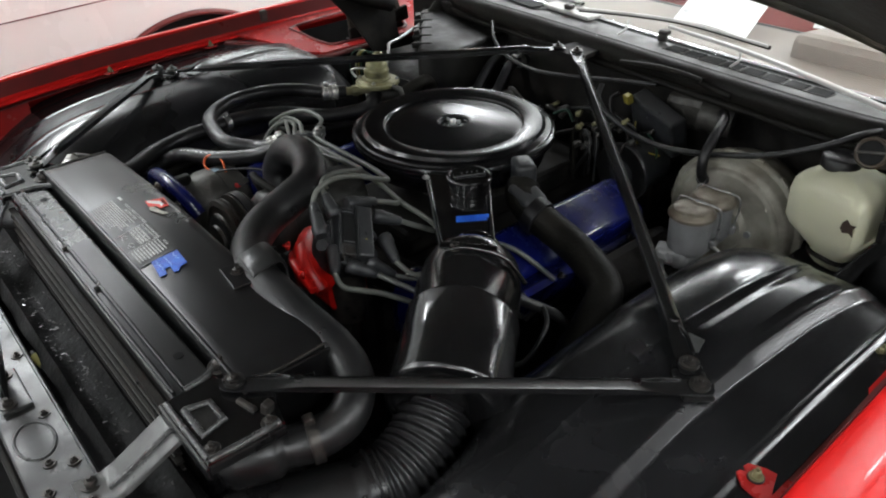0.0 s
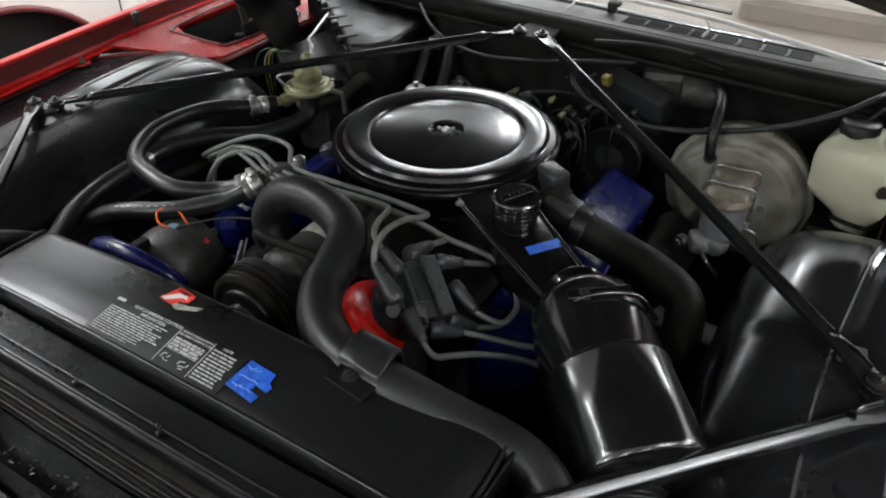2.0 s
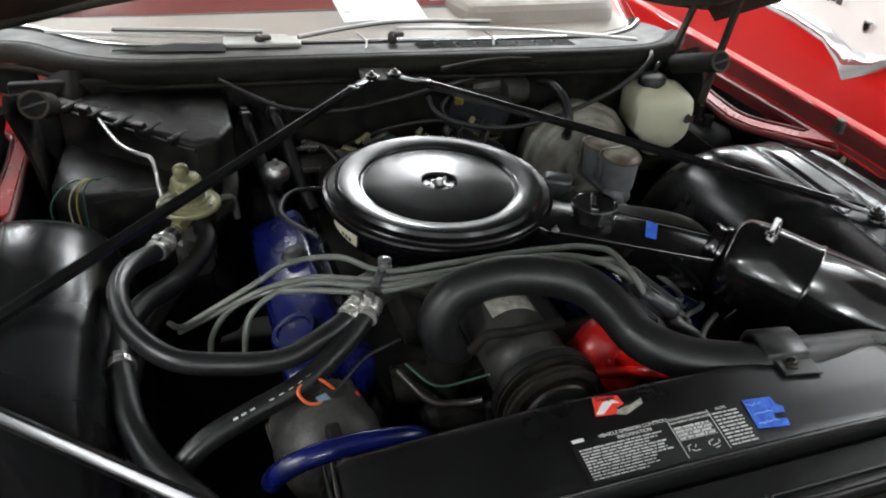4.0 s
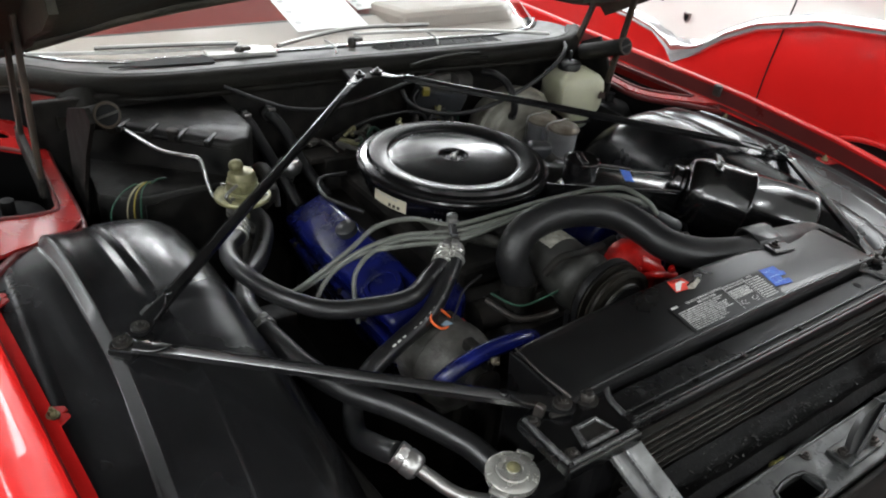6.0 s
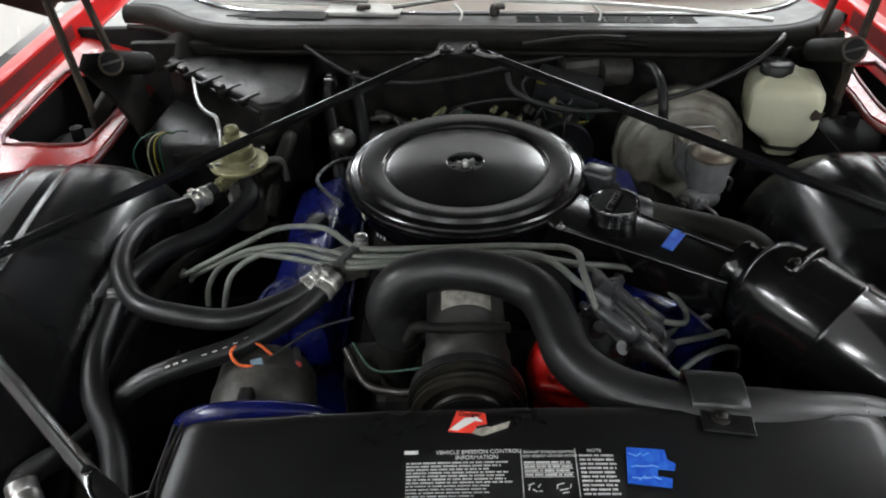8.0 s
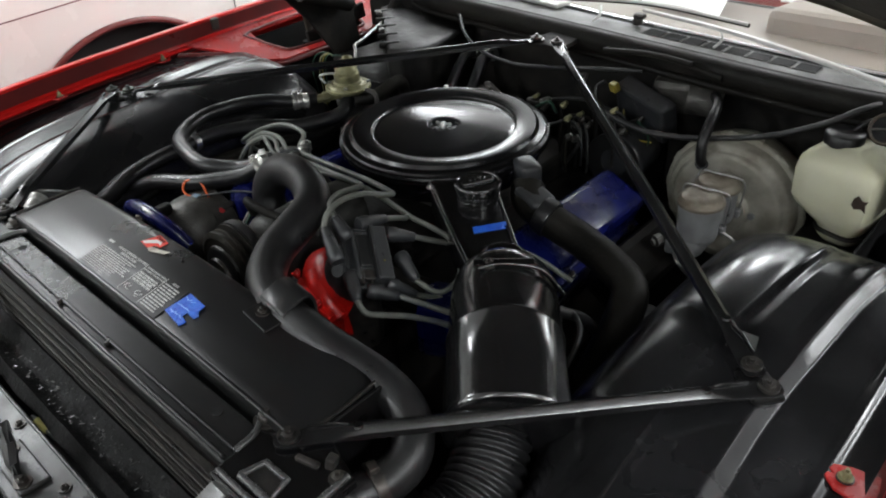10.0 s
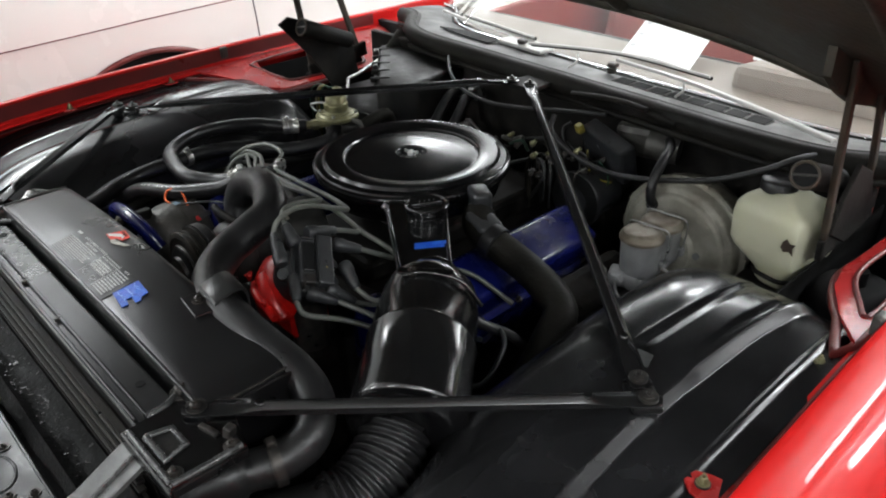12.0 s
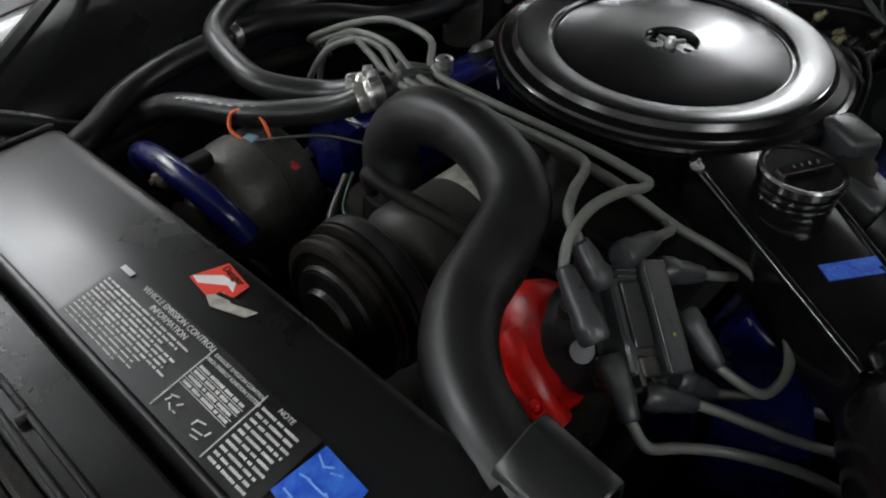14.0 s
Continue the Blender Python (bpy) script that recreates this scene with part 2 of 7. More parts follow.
# ---- building helpers ----
def smooth_line(points, steps=6, closed=False):
    """Points along a smooth curve through the given ones."""
    p = [Vector(q) for q in points]
    n = len(p)
    if n < 3:
        return p
    out = []
    for i in range(n if closed else n - 1):
        a = p[(i - 1) % n] if closed or i > 0 else p[0] * 2 - p[1]
        b, c = p[i], p[(i + 1) % n]
        d = p[(i + 2) % n] if closed or i + 2 < n else c * 2 - b
        for k in range(steps):
            t = k / steps
            out.append(0.5 * (2 * b + (c - a) * t + (2 * a - 5 * b + 4 * c - d) * t * t + (3 * b - a - 3 * c + d) * t ** 3))
    if not closed:
        out.append(p[-1])
    return out


def add_loft(bm, rings, close_ring=True, caps=True):
    rows = [[bm.verts.new(v) for v in ring] for ring in rings]
    n = len(rows[0])
    for r0, r1 in zip(rows, rows[1:]):
        for i in range(n if close_ring else n - 1):
            j = (i + 1) % n
            f = bm.faces.new((r0[i], r0[j], r1[j], r1[i]))
            f.smooth = True
    if caps and close_ring:
        bm.faces.new(rows[0][::-1])
        bm.faces.new(rows[-1])
    return bm


def add_tube(bm, points, r, seg=14, steps=6, closed=False):
    """A round tube along a smooth line. r: a radius, or a function of 0..1 along it."""
    line = smooth_line(points, steps, closed)
    n = len(line)
    rings, side = [], None
    for i, q in enumerate(line):
        a = line[i - 1] if i or closed else line[0]
        b = line[(i + 1) % n] if i + 1 < n or closed else line[-1]
        way = (b - a).normalized()
        if side is None:
            side = way.orthogonal().normalized()
        side = (side - way * side.dot(way)).normalized()
        other = way.cross(side)
        rad = r(i / (n - 1)) if callable(r) else r
        rings.append([q + rad * (math.cos(2 * math.pi * k / seg) * side + math.sin(2 * math.pi * k / seg) * other) for k in range(seg)])
    if closed:
        rings.append(rings[0])
    return add_loft(bm, rings, caps=not closed)


def add_lathe(bm, profile, m=None, seg=48):
    """Profile rows (radius, height) turned about z, laid by the pose m."""
    m = m or Matrix()
    rings = []
    for r, z in profile:
        rings.append([m @ Vector((max(r, 1e-5) * math.cos(2 * math.pi * k / seg), max(r, 1e-5) * math.sin(2 * math.pi * k / seg), z)) for k in range(seg)])
    return add_loft(bm, rings)


def add_box(bm, size, m, bevel=0.0, seg=2):
    if not isinstance(m, Matrix):
        m = Matrix.Translation(m)
    made = bmesh.ops.create_cube(bm, size=1.0, matrix=m @ Matrix.Diagonal((*size, 1)))
    if bevel:
        edges = list({e for v in made["verts"] for e in v.link_edges})
        bmesh.ops.bevel(bm, geom=edges, offset=bevel, segments=seg, profile=0.5, affect="EDGES")
    return bm


def add_plate(bm, outline, z0, z1, m=None, bevel=0.0, holes=()):
    """A plate with this outline (x, y), from z0 to z1; holes are outlines cut through it."""
    m = m or Matrix()
    if holes:
        loops = [list(outline)] + [list(h) for h in holes]
        edges = []
        for loop in loops:
            vs = [bm.verts.new((x, y, z0)) for x, y in loop]
            edges += [bm.edges.new((vs[i], vs[(i + 1) % len(vs)])) for i in range(len(vs))]
        made = bmesh.ops.triangle_fill(bm, use_beauty=True, edges=edges)
        faces = [f for f in made["geom"] if isinstance(f, bmesh.types.BMFace)]
    else:
        faces = [bm.faces.new([bm.verts.new((x, y, z0)) for x, y in outline])]
    ext = bmesh.ops.extrude_face_region(bm, geom=faces)
    top = [v for v in ext["geom"] if isinstance(v, bmesh.types.BMVert)]
    for v in top:
        v.co.z = z1
    bmesh.ops.recalc_face_normals(bm, faces=bm.faces[:])
    if bevel:
        edges = [e for e in bm.edges if len(e.link_faces) == 2 and e.calc_face_angle(0) > 0.5 and all(abs(v.co.z - z1) < 1e-6 for v in e.verts)]
        bmesh.ops.bevel(bm, geom=edges, offset=bevel, segments=2, profile=0.5, affect="EDGES")
    bmesh.ops.transform(bm, matrix=m, verts=bm.verts[:])
    return bm


def add_sheet(bm, f, nu, nv, thick=0.0):
    """A sheet f(u, v) for u, v in 0..1, given thickness below it."""
    rows = [[bm.verts.new(f(i / nu, j / nv)) for j in range(nv + 1)] for i in range(nu + 1)]
    faces = []
    for i in range(nu):
        for j in range(nv):
            q = bm.faces.new((rows[i][j], rows[i + 1][j], rows[i + 1][j + 1], rows[i][j + 1]))
            q.smooth = True
            faces.append(q)
    if thick:
        bmesh.ops.recalc_face_normals(bm, faces=bm.faces[:])
        bmesh.ops.solidify(bm, geom=faces, thickness=thick)
        for q in bm.faces:
            q.smooth = True
    return bm


def aim(a, b):
    """A pose at a whose z axis points to b."""
    a, b = Vector(a), Vector(b)
    return Matrix.Translation(a) @ (b - a).to_track_quat("Z", "Y").to_matrix().to_4x4()


def base_of(ob):
    return Vector(ob.location) + (base_of(ob.parent) if ob.parent else Vector())


def part(name, bm, mat, parent, label="", smooth=None):
    """Links a bmesh, in world metres, as one mesh under a thing or a part."""
    if parent is not None:
        bmesh.ops.translate(bm, vec=-base_of(parent), verts=bm.verts[:])
    bmesh.ops.recalc_face_normals(bm, faces=bm.faces[:])
    me = bpy.data.meshes.new(name)
    bm.to_mesh(me)
    bm.free()
    me.materials.append(mat)
    if smooth is not None:
        for p in me.polygons:
            p.use_smooth = True
    if any(p.use_smooth for p in me.polygons):
        me.set_sharp_from_angle(angle=radians(smooth or 48))
    ob = new(name, me)
    ob.parent = parent
    return tagged(ob, label=label)


def thing(name, at, label, category, group="", kind=""):
    ob = new(name)
    ob.empty_display_size = 0.05
    ob.location = at
    return tagged(ob, label, category, group, kind)


def solid(name, bm, mat, label, category, group="", kind="", smooth=None):
    """A thing of one mesh, its origin at its base."""
    lo = Vector((min(v.co.x for v in bm.verts), min(v.co.y for v in bm.verts), min(v.co.z for v in bm.verts)))
    hi = Vector((max(v.co.x for v in bm.verts), max(v.co.y for v in bm.verts), max(v.co.z for v in bm.verts)))
    at = Vector(((lo.x + hi.x) / 2, (lo.y + hi.y) / 2, lo.z))
    bmesh.ops.translate(bm, vec=-at, verts=bm.verts[:])
    ob = part(name, bm, mat, None, smooth=smooth)
    ob.location = at
    return tagged(ob, label, category, group, kind)


def B():
    return bmesh.new()


def box(size, m, bevel=0.0):
    return add_box(B(), size, m, bevel)


def tube(points, r, seg=14, steps=6):
    return add_tube(B(), points, r, seg, steps)


def rod(a, b, r, seg=14, r2=None):
    return add_lathe(B(), [(r, 0), (r if r2 is None else r2, (Vector(b) - Vector(a)).length)], aim(a, b), seg)


def lathe(profile, m=None, seg=48):
    return add_lathe(B(), profile, m, seg)


def add_bolt(bm, at, r=0.0075, h=0.008, m=None):
    """A hexagon head on a washer."""
    m = m or Matrix.Translation(at)
    add_lathe(bm, [(r * 1.55, 0), (r * 1.55, 0.0018)], m, 18)
    add_lathe(bm, [(r, 0.0016), (r, h * 0.85), (r * 0.8, h)], m, 6)
    add_lathe(bm, [(r * 0.42, h), (r * 0.42, h + 0.004)], m, 10)
    return bm


def bolt(parent, at, r=0.0075, h=0.008, m=None, mat=None):
    return part("bolt", add_bolt(B(), at, r, h, m), mat or DARK_STEEL, parent)


def band(parent, a, b, r, mat=None, width=0.013):
    """A hose clamp round a hose of radius r that runs from a to b."""
    bm = B()
    m = aim(a, b)
    add_lathe(bm, [(r - 0.001, -width / 2), (r + 0.0012, -width / 2), (r + 0.0022, -width / 4), (r + 0.0012, 0), (r + 0.0022, width / 4), (r + 0.0012, width / 2), (r - 0.001, width / 2)], m, 24)
    add_box(bm, (0.012, 0.008, width * 0.8), m @ pose(0, r + 0.004, 0), 0.001)
    return part("hose_clamp", bm, mat or STEEL, parent)


# ---- showroom ----
floor = solid("floor", box((13.4, 18, 0.1), (0, 0, -0.05)), CONCRETE, "polished grey concrete showroom floor", "floor", kind="structure")
ceiling = solid("ceiling", box((13.4, 18, 0.1), (0, 0, 3.55)), CEIL_WHITE, "plain grey showroom ceiling", "ceiling", kind="structure")
for wn, sz, at in (("wall_north", (13.4, 0.15, 3.5), (0, 8.9, 1.75)), ("wall_south", (13.4, 0.15, 3.5), (0, -8.9, 1.75)),
                   ("wall_west", (0.15, 17.6, 3.5), (-6.6, 0, 1.75)), ("wall_east", (0.15, 17.6, 3.5), (6.6, 0, 1.75))):
    solid(wn, box(sz, at), WALL_WHITE, "plain white painted showroom wall", "wall", kind="structure")
first = None
for lx, ly in LAMPS:
    if first is None:
        first = thing("ceiling_light", (lx, ly, 3.0), "white enamelled fluorescent ceiling light with a long tube", "ceiling light", "ceiling lights")
        part("housing", box((0.2, 1.94, 0.09), (lx, ly, 3.05), 0.01), LAMP_WHITE, first)
        for dy in (-0.7, 0.7):
            part("hanger", box((0.012, 0.012, 0.4), (lx, ly + dy, 3.3), 0.002), LAMP_WHITE, first)
    else:
        copy_thing(first, pose(lx, ly, 3.0))
# upright joints of the white wall panels
wall_w = bpy.data.objects["wall_west"]
joint = part("panel_joint", box((0.012, 0.012, 3.4), (-6.52, -3.0, 1.75)), COWL_GREY, wall_w)
for k in range(1, 60):
    ob = new("panel_joint", joint.data)
    ob.parent = wall_w
    ob.location = (0, 0.2 * k, 0)


# ---- the car's body round the engine bay ----
car = thing("car", (0, 0, 0), "red car with its hood open over the engine bay", "car")


def rail_z(y, s=1):
    """Height of the fender's inner top edge along the car; the left fender stands a little higher at its front."""
    if s < 0:
        return float(np.interp(y, [-1.1, -0.75, -0.57, -0.41, -0.27, -0.05, 0.2, 0.8], [0.925, 0.95, 0.961, 0.968, 0.971, 0.972, 0.972, 0.975]))
    return float(np.interp(y, [-1.1, -0.75, -0.55, -0.31, -0.05, 0.8], [0.86, 0.905, 0.925, 0.95, 0.965, 0.975]))


def edge_in(y, s):
    """How far the fender's inner edge leans inwards along the car."""
    return float(np.interp(y, [-0.9, -0.5, -0.2, 0.0, 0.2], [0.085, 0.05, 0.026, 0.01, 0.0])) if s < 0 else 0.0


def fender_sheet(s):
    prof = [(0.845, -0.045), (0.862, -0.042), (0.866, -0.03), (0.867, -0.004), (0.869, 0.001), (0.873, 0.002), (0.886, 0.0), (0.905, -0.0045), (0.914, -0.0075), (0.92, -0.0115),
            (0.936, -0.0245), (0.951, -0.037), (0.957, -0.0435), (0.972, -0.066), (0.99, -0.1), (1.006, -0.15), (1.016, -0.2), (1.024, -0.32), (1.02, -0.5)]

    def f(u, v):
        y = -1.15 + 2.1 * u
        k = v * (len(prof) - 1)
        i = min(int(k), len(prof) - 2)
        a, b = prof[i], prof[i + 1]
        t = k - i
        return (s * (a[0] + (b[0] - a[0]) * t - edge_in(y, s)), y, rail_z(y, s) + a[1] + (b[1] - a[1]) * t)
    return add_sheet(B(), f, 42, 3 * (len(prof) - 1), 0.003)


for s in (-1, 1):
    fender = part("fender", fender_sheet(s), RED_PAINT, car, "glossy red fender")
    rail = B()
    rows = []
    for i in range(37):
        y = -0.9 + 1.5 * i / 36
        z, e, low = rail_z(y, s), edge_in(y, s), 0.012 if s < 0 else 0.0
        rows.append([(s * (x - e), y, z - d) for x, d in ((0.8655, 0.004), (0.8635, 0.04 + low), (0.85, 0.043 + low), (0.85, 0.0455 + low), (0.8645, 0.0455 + low), (0.8675, 0.006))])
    add_loft(rail, rows)
    part("gutter_flange", rail, RED_DULL, fender, "dark dull red inner flange", 40)
    for x, y, zz in ((0.829, -0.32, 0.912), (0.827, -0.045, 0.912)) if s > 0 else ((-0.809, -0.36, 0.924), (-0.826, -0.098, 0.923)):
        bm = B()
        shape = [(0.03, -0.022), (-0.004, -0.018), (-0.017, -0.008), (-0.0165, -0.003), (-0.011, 0.0), (-0.0165, 0.004), (-0.015, 0.011), (0.0, 0.019), (0.03, 0.026)]
        add_plate(bm, shape if s > 0 else [(-a, b) for a, b in shape[::-1]], 0, 0.003, pose(x, y, zz - 0.004, 0, s * 5, 0), 0.001)
        tab = part("mounting_tab", bm, RED_GUSSET, fender)
        part("washer", lathe([(0.0085, 0), (0.0085, 0.0015), (0.005, 0.002)], pose(x, y, zz - 0.0008), 18), DARK_STEEL, tab)
        part("bolt", add_bolt(B(), (x, y, zz), 0.0048, 0.009), GOLD, tab, "yellow zinc bolt")
    part("rubber_bumper", box((0.014, 0.022, 0.03), (s * 0.861, 0.078 if s < 0 else 0.02, 0.957), 0.004), CAST, fender, "worn grey bumper")


def fender_top(y):
    return float(np.interp(y, TOP_Y, TOP_Z))


TOP_LINE = smooth_line([(0, y, z) for y, z in ((-1.0, 0.5), (-0.82, 0.66), (-0.7, 0.775), (-0.6, 0.848), (-0.5, 0.886), (-0.3, 0.908), (-0.1, 0.914), (0.02, 0.908), (0.07, 0.897), (0.11, 0.876), (0.14, 0.845), (0.16, 0.79), (0.175, 0.62))], 10)
TOP_Y, TOP_Z = [q.y for q in TOP_LINE], [q.z for q in TOP_LINE]


CROSS = [(q.x, q.z) for q in smooth_line([(x, 0, z) for x, z in ((0.50, -0.42), (0.508, -0.2), (0.515, -0.11), (0.53, -0.065), (0.555, -0.032), (0.59, -0.011), (0.63, -0.002), (0.67, 0.0), (0.72, 0.002), (0.755, 0.002), (0.79, 0.0), (0.82, 0.0), (0.85, 0.002))], 8)]


def fender_height(x, y):
    """Height of the wheel housing at |x|, y."""
    xs, zs = [c[0] for c in CROSS], [c[1] for c in CROSS]
    return fender_top(y) + float(np.interp(x, xs, zs))


def ridge_x(y, n):
    if n == 0:
        return float(np.interp(y, [-0.9, -0.52, -0.3, -0.18, -0.06, 0.06, 0.2], [0.775, 0.748, 0.737, 0.741, 0.746, 0.757, 0.775]))
    return float(np.interp(y, [-0.9, -0.55, -0.3, -0.19, -0.05, 0.2], [0.70, 0.67, 0.655, 0.658, 0.667, 0.69]))


def housing_sheet(s):
    ys = [-1.0 + 0.04 * i for i in range(19)] + [-0.25 + 0.0125 * i for i in range(35)]

    def bead(d, wide):
        return max(0.0, 1 - (d / wide) ** 2) ** 2 if abs(d) < wide else 0.0

    def f(u, v):
        k = u * (len(ys) - 1)
        i = min(int(k), len(ys) - 2)
        y = ys[i] + (ys[i + 1] - ys[i]) * (k - i)
        r0, r1 = ridge_x(y, 0), ridge_x(y, 1)
        # columns that follow the two ribs
        x = float(np.interp(v, [0, 0.18, 0.32, 0.38, 0.52, 0.58, 0.76, 0.85, 1.0], [0.50, 0.515, 0.57, r1 - 0.012, r1 + 0.012, r1 + 0.03, r0 - 0.022, r0 + 0.02, 0.85]))
        if v < 0.18:
            x = 0.50 + 0.015 * v / 0.18
        z = fender_height(x, y)
        fade = min(1.0, max(0.0, (0.13 - y) / 0.05))
        t0 = min(1.0, max(0.0, (r0 + 0.006 - x) / 0.015))
        t1 = min(1.0, max(0.0, (r1 + 0.006 - x) / 0.014))
        z += fade * ((0.009 + 0.004 * min(1.0, max(0.0, (y + 0.2) / 0.015)) * min(1.0, max(0.0, (0.1 - y) / 0.12))) * t0 + 0.0025 * t1 + 0.001 * bead(x - r0 + 0.013, 0.006) + 0.001 * bead(x - r1 + 0.008, 0.005) + (0.004 if s > 0 else 0.0012) * bead(x - 0.812, 0.008))
        # the pressed plate between the ribs, with a crease at its front end
        inside = min(1.0, max(0.0, (x - r1 - 0.004) / 0.014), max(0.0, (r0 - 0.016 - x) / 0.014))
        z += 0.0035 * inside * min(1.0, max(0.0, (y + 0.195) / 0.0125)) * min(1.0, max(0.0, (0.06 - y) / 0.05))
        w = 0.003 * noise.noise(Vector((x * 4, y * 4, s * 3.0)))
        if s > 0:  # narrower ahead of the braces, beside the intake hose
            t = min(1.0, max(0.0, (-0.36 - y) / 0.16))
            x += 0.055 * t * t * (3 - 2 * t) * max(0.0, 1 - (x - 0.5) / 0.14)
        return (s * x + (0.014 if s < 0 else 0.0), y, z + w)
    return add_sheet(B(), f, len(ys) - 1, 150, 0.003)


for s in (-1, 1):
    part("inner_fender", housing_sheet(s), FENDER_BLACK, car, "black painted wheel housing with two pressed ribs")
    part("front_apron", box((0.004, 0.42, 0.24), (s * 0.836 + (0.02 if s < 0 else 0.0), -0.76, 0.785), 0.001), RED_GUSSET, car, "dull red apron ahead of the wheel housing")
    # the horizontal red panel with a large opening between fender and cowl
    bm = B()
    out = [(-0.655, 0.53), (-0.66, 0.38), (-0.665, 0.14), (-0.69, 0.10), (-0.78, 0.035), (-0.846, -0.02), (-0.846, 0.62), (-0.69, 0.60)]
    hole = [(-0.76, 0.45), (-0.70, 0.43), (-0.684, 0.39), (-0.69, 0.2), (-0.71, 0.165), (-0.775, 0.14), (-0.82, 0.15), (-0.825, 0.44)]
    small = [(-0.722 + 0.014 * math.cos(a), 0.515 + 0.02 * math.sin(a)) for a in [k * math.pi / 6 for k in range(12)]]
    if s > 0:
        out = [(-0.765, 0.47), (-0.758, 0.30), (-0.75, 0.21), (-0.762, 0.15), (-0.80, 0.07), (-0.846, 0.0), (-0.846, 0.56), (-0.79, 0.56)]
        hole = [(-0.80, 0.415), (-0.788, 0.38), (-0.778, 0.29), (-0.774, 0.215), (-0.784, 0.165), (-0.81, 0.11), (-0.836, 0.07), (-0.838, 0.2), (-0.836, 0.4)]
        small = [(-0.80 + 0.01 * math.cos(a), 0.45 + 0.014 * math.sin(a)) for a in [k * math.pi / 6 for k in range(12)]]
        out, hole, small = [[(-x, y) for x, y in q[::-1]] for q in (out, hole, small)]
    add_plate(bm, out, 0.926, 0.932, holes=(hole, small))

    def sag(x):
        return -0.045 * min(1.0, max(0.0, (0.85 - abs(x)) / 0.18))
    for v in bm.verts:
        v.co.z += sag(v.co.x)
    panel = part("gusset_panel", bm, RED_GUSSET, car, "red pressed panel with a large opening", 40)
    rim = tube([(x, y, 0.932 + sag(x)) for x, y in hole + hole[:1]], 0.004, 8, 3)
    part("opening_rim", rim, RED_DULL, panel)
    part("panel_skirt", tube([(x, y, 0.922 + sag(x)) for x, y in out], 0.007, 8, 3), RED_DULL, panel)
    part("side_panel", box((0.004, 0.5, 0.3), (s * 0.672 + (0.013 if s > 0 else 0.0), 0.32, 0.73 - (0.02 if s > 0 else 0.0)), 0.001), DARK, car)
    part("apron", box((0.004, 0.62, 0.5), (s * 0.842, 0.29, 0.65), 0.001), DARK, car)
    part("shock_tower", lathe([(0.07, 0.5), (0.07, 0.84), (0.055, 0.865), (0.03, 0.87), (0.012, 0.87), (0.012, 0.895), (0.0, 0.897)], pose(s * 0.757, 0.28, -0.02), 28), DARK, car)

for s in (-1, 1):
    part("front_wheel", lathe([(0.2, -0.1), (0.31, -0.1), (0.34, -0.07), (0.34, 0.07), (0.31, 0.1), (0.2, 0.1), (0.0, 0.06)], pose(s * 0.76, -0.3, 0.34, 0, 90, 0), 32), TYRE, car)
# firewall, cowl, windshield
for s in (-1, 1):
    part("firewall_end", box((0.22, 0.02, 0.66), (s * 0.765, 0.63, 0.62), 0.003), DARK, car)
part("firewall", box((1.36, 0.02, 0.62), (0, 0.455, 0.67), 0.004), DIRTY_BLACK, car, "grimy black firewall")
part("floor_pan", box((1.7, 1.75, 0.02), (0, -0.3, 0.32)), DARK, car)
SEAL = [(-0.74, 0.62, 0.99), (-0.66, 0.59, 0.993), (-0.56, 0.495, 0.996), (-0.44, 0.445, 0.997), (-0.2, 0.425, 0.998), (0.03, 0.405, 1.0), (0.3, 0.385, 1.0), (0.5, 0.37, 1.0), (0.62, 0.375, 1.0), (0.70, 0.41, 1.0), (0.76, 0.47, 1.0)]
bm = B()
line = smooth_line(SEAL, 6)
rings = []
for i, q in enumerate(line):
    w = (line[min(i + 1, len(line) - 1)] - line[max(i - 1, 0)]).normalized()
    n = Vector((w.y, -w.x, 0))
    sec = [(0.026, -0.03), (0.031, -0.012), (0.027, 0.008), (0.014, 0.02), (0.0, 0.022), (-0.012, 0.016), (-0.02, 0.019), (-0.032, 0.012), (-0.034, -0.004), (-0.03, -0.03)]
    wob = 0.72 + 0.04 * noise.noise(q * 9)
    rings.append([q + n * (a * wob) + Vector((0, 0, b * wob)) for a, b in sec])
add_loft(bm, rings)
part("hood_seal", bm, OLD_RUBBER, car, "weathered black rubber hood seal")
part("cowl_lip", tube([(x, y - 0.018, z - 0.03) for x, y, z in SEAL], 0.007, 8), OLD_RUBBER, car)


def seal_y(x):
    return float(np.interp(x, [q[0] for q in SEAL], [q[1] for q in SEAL]))


def cowl(u, v):
    x = -0.74 + 1.5 * u
    return (x, seal_y(x) + 0.02 + 0.135 * v, 1.0 - 0.016 * v + 0.003 * math.sin(v * math.pi))


cowl_panel = part("cowl_panel", add_sheet(B(), cowl, 60, 8, 0.004), COWL_GREY, car, "dusty grey cowl panel below the windshield")
for k in range(8):
    x = 0.14 + 0.046 * k
    y = seal_y(x) + 0.105
    # A dark inset paints the shade of the open slot.
    vent = part("vent_slot", box((0.038, 0.034, 0.004), pose(x, y, 0.9935, 3, 0, -4), 0.001), DARK, cowl_panel, "vent slot as a dark inset with its shade painted")
    part("slot_frame", tube([(x - 0.021, y - 0.018, 0.995), (x + 0.021, y - 0.02, 0.995), (x + 0.021, y + 0.018, 0.9925), (x - 0.021, y + 0.02, 0.9925), (x - 0.021, y - 0.018, 0.995)], 0.0018, 6, 1), COWL_GREY, vent)
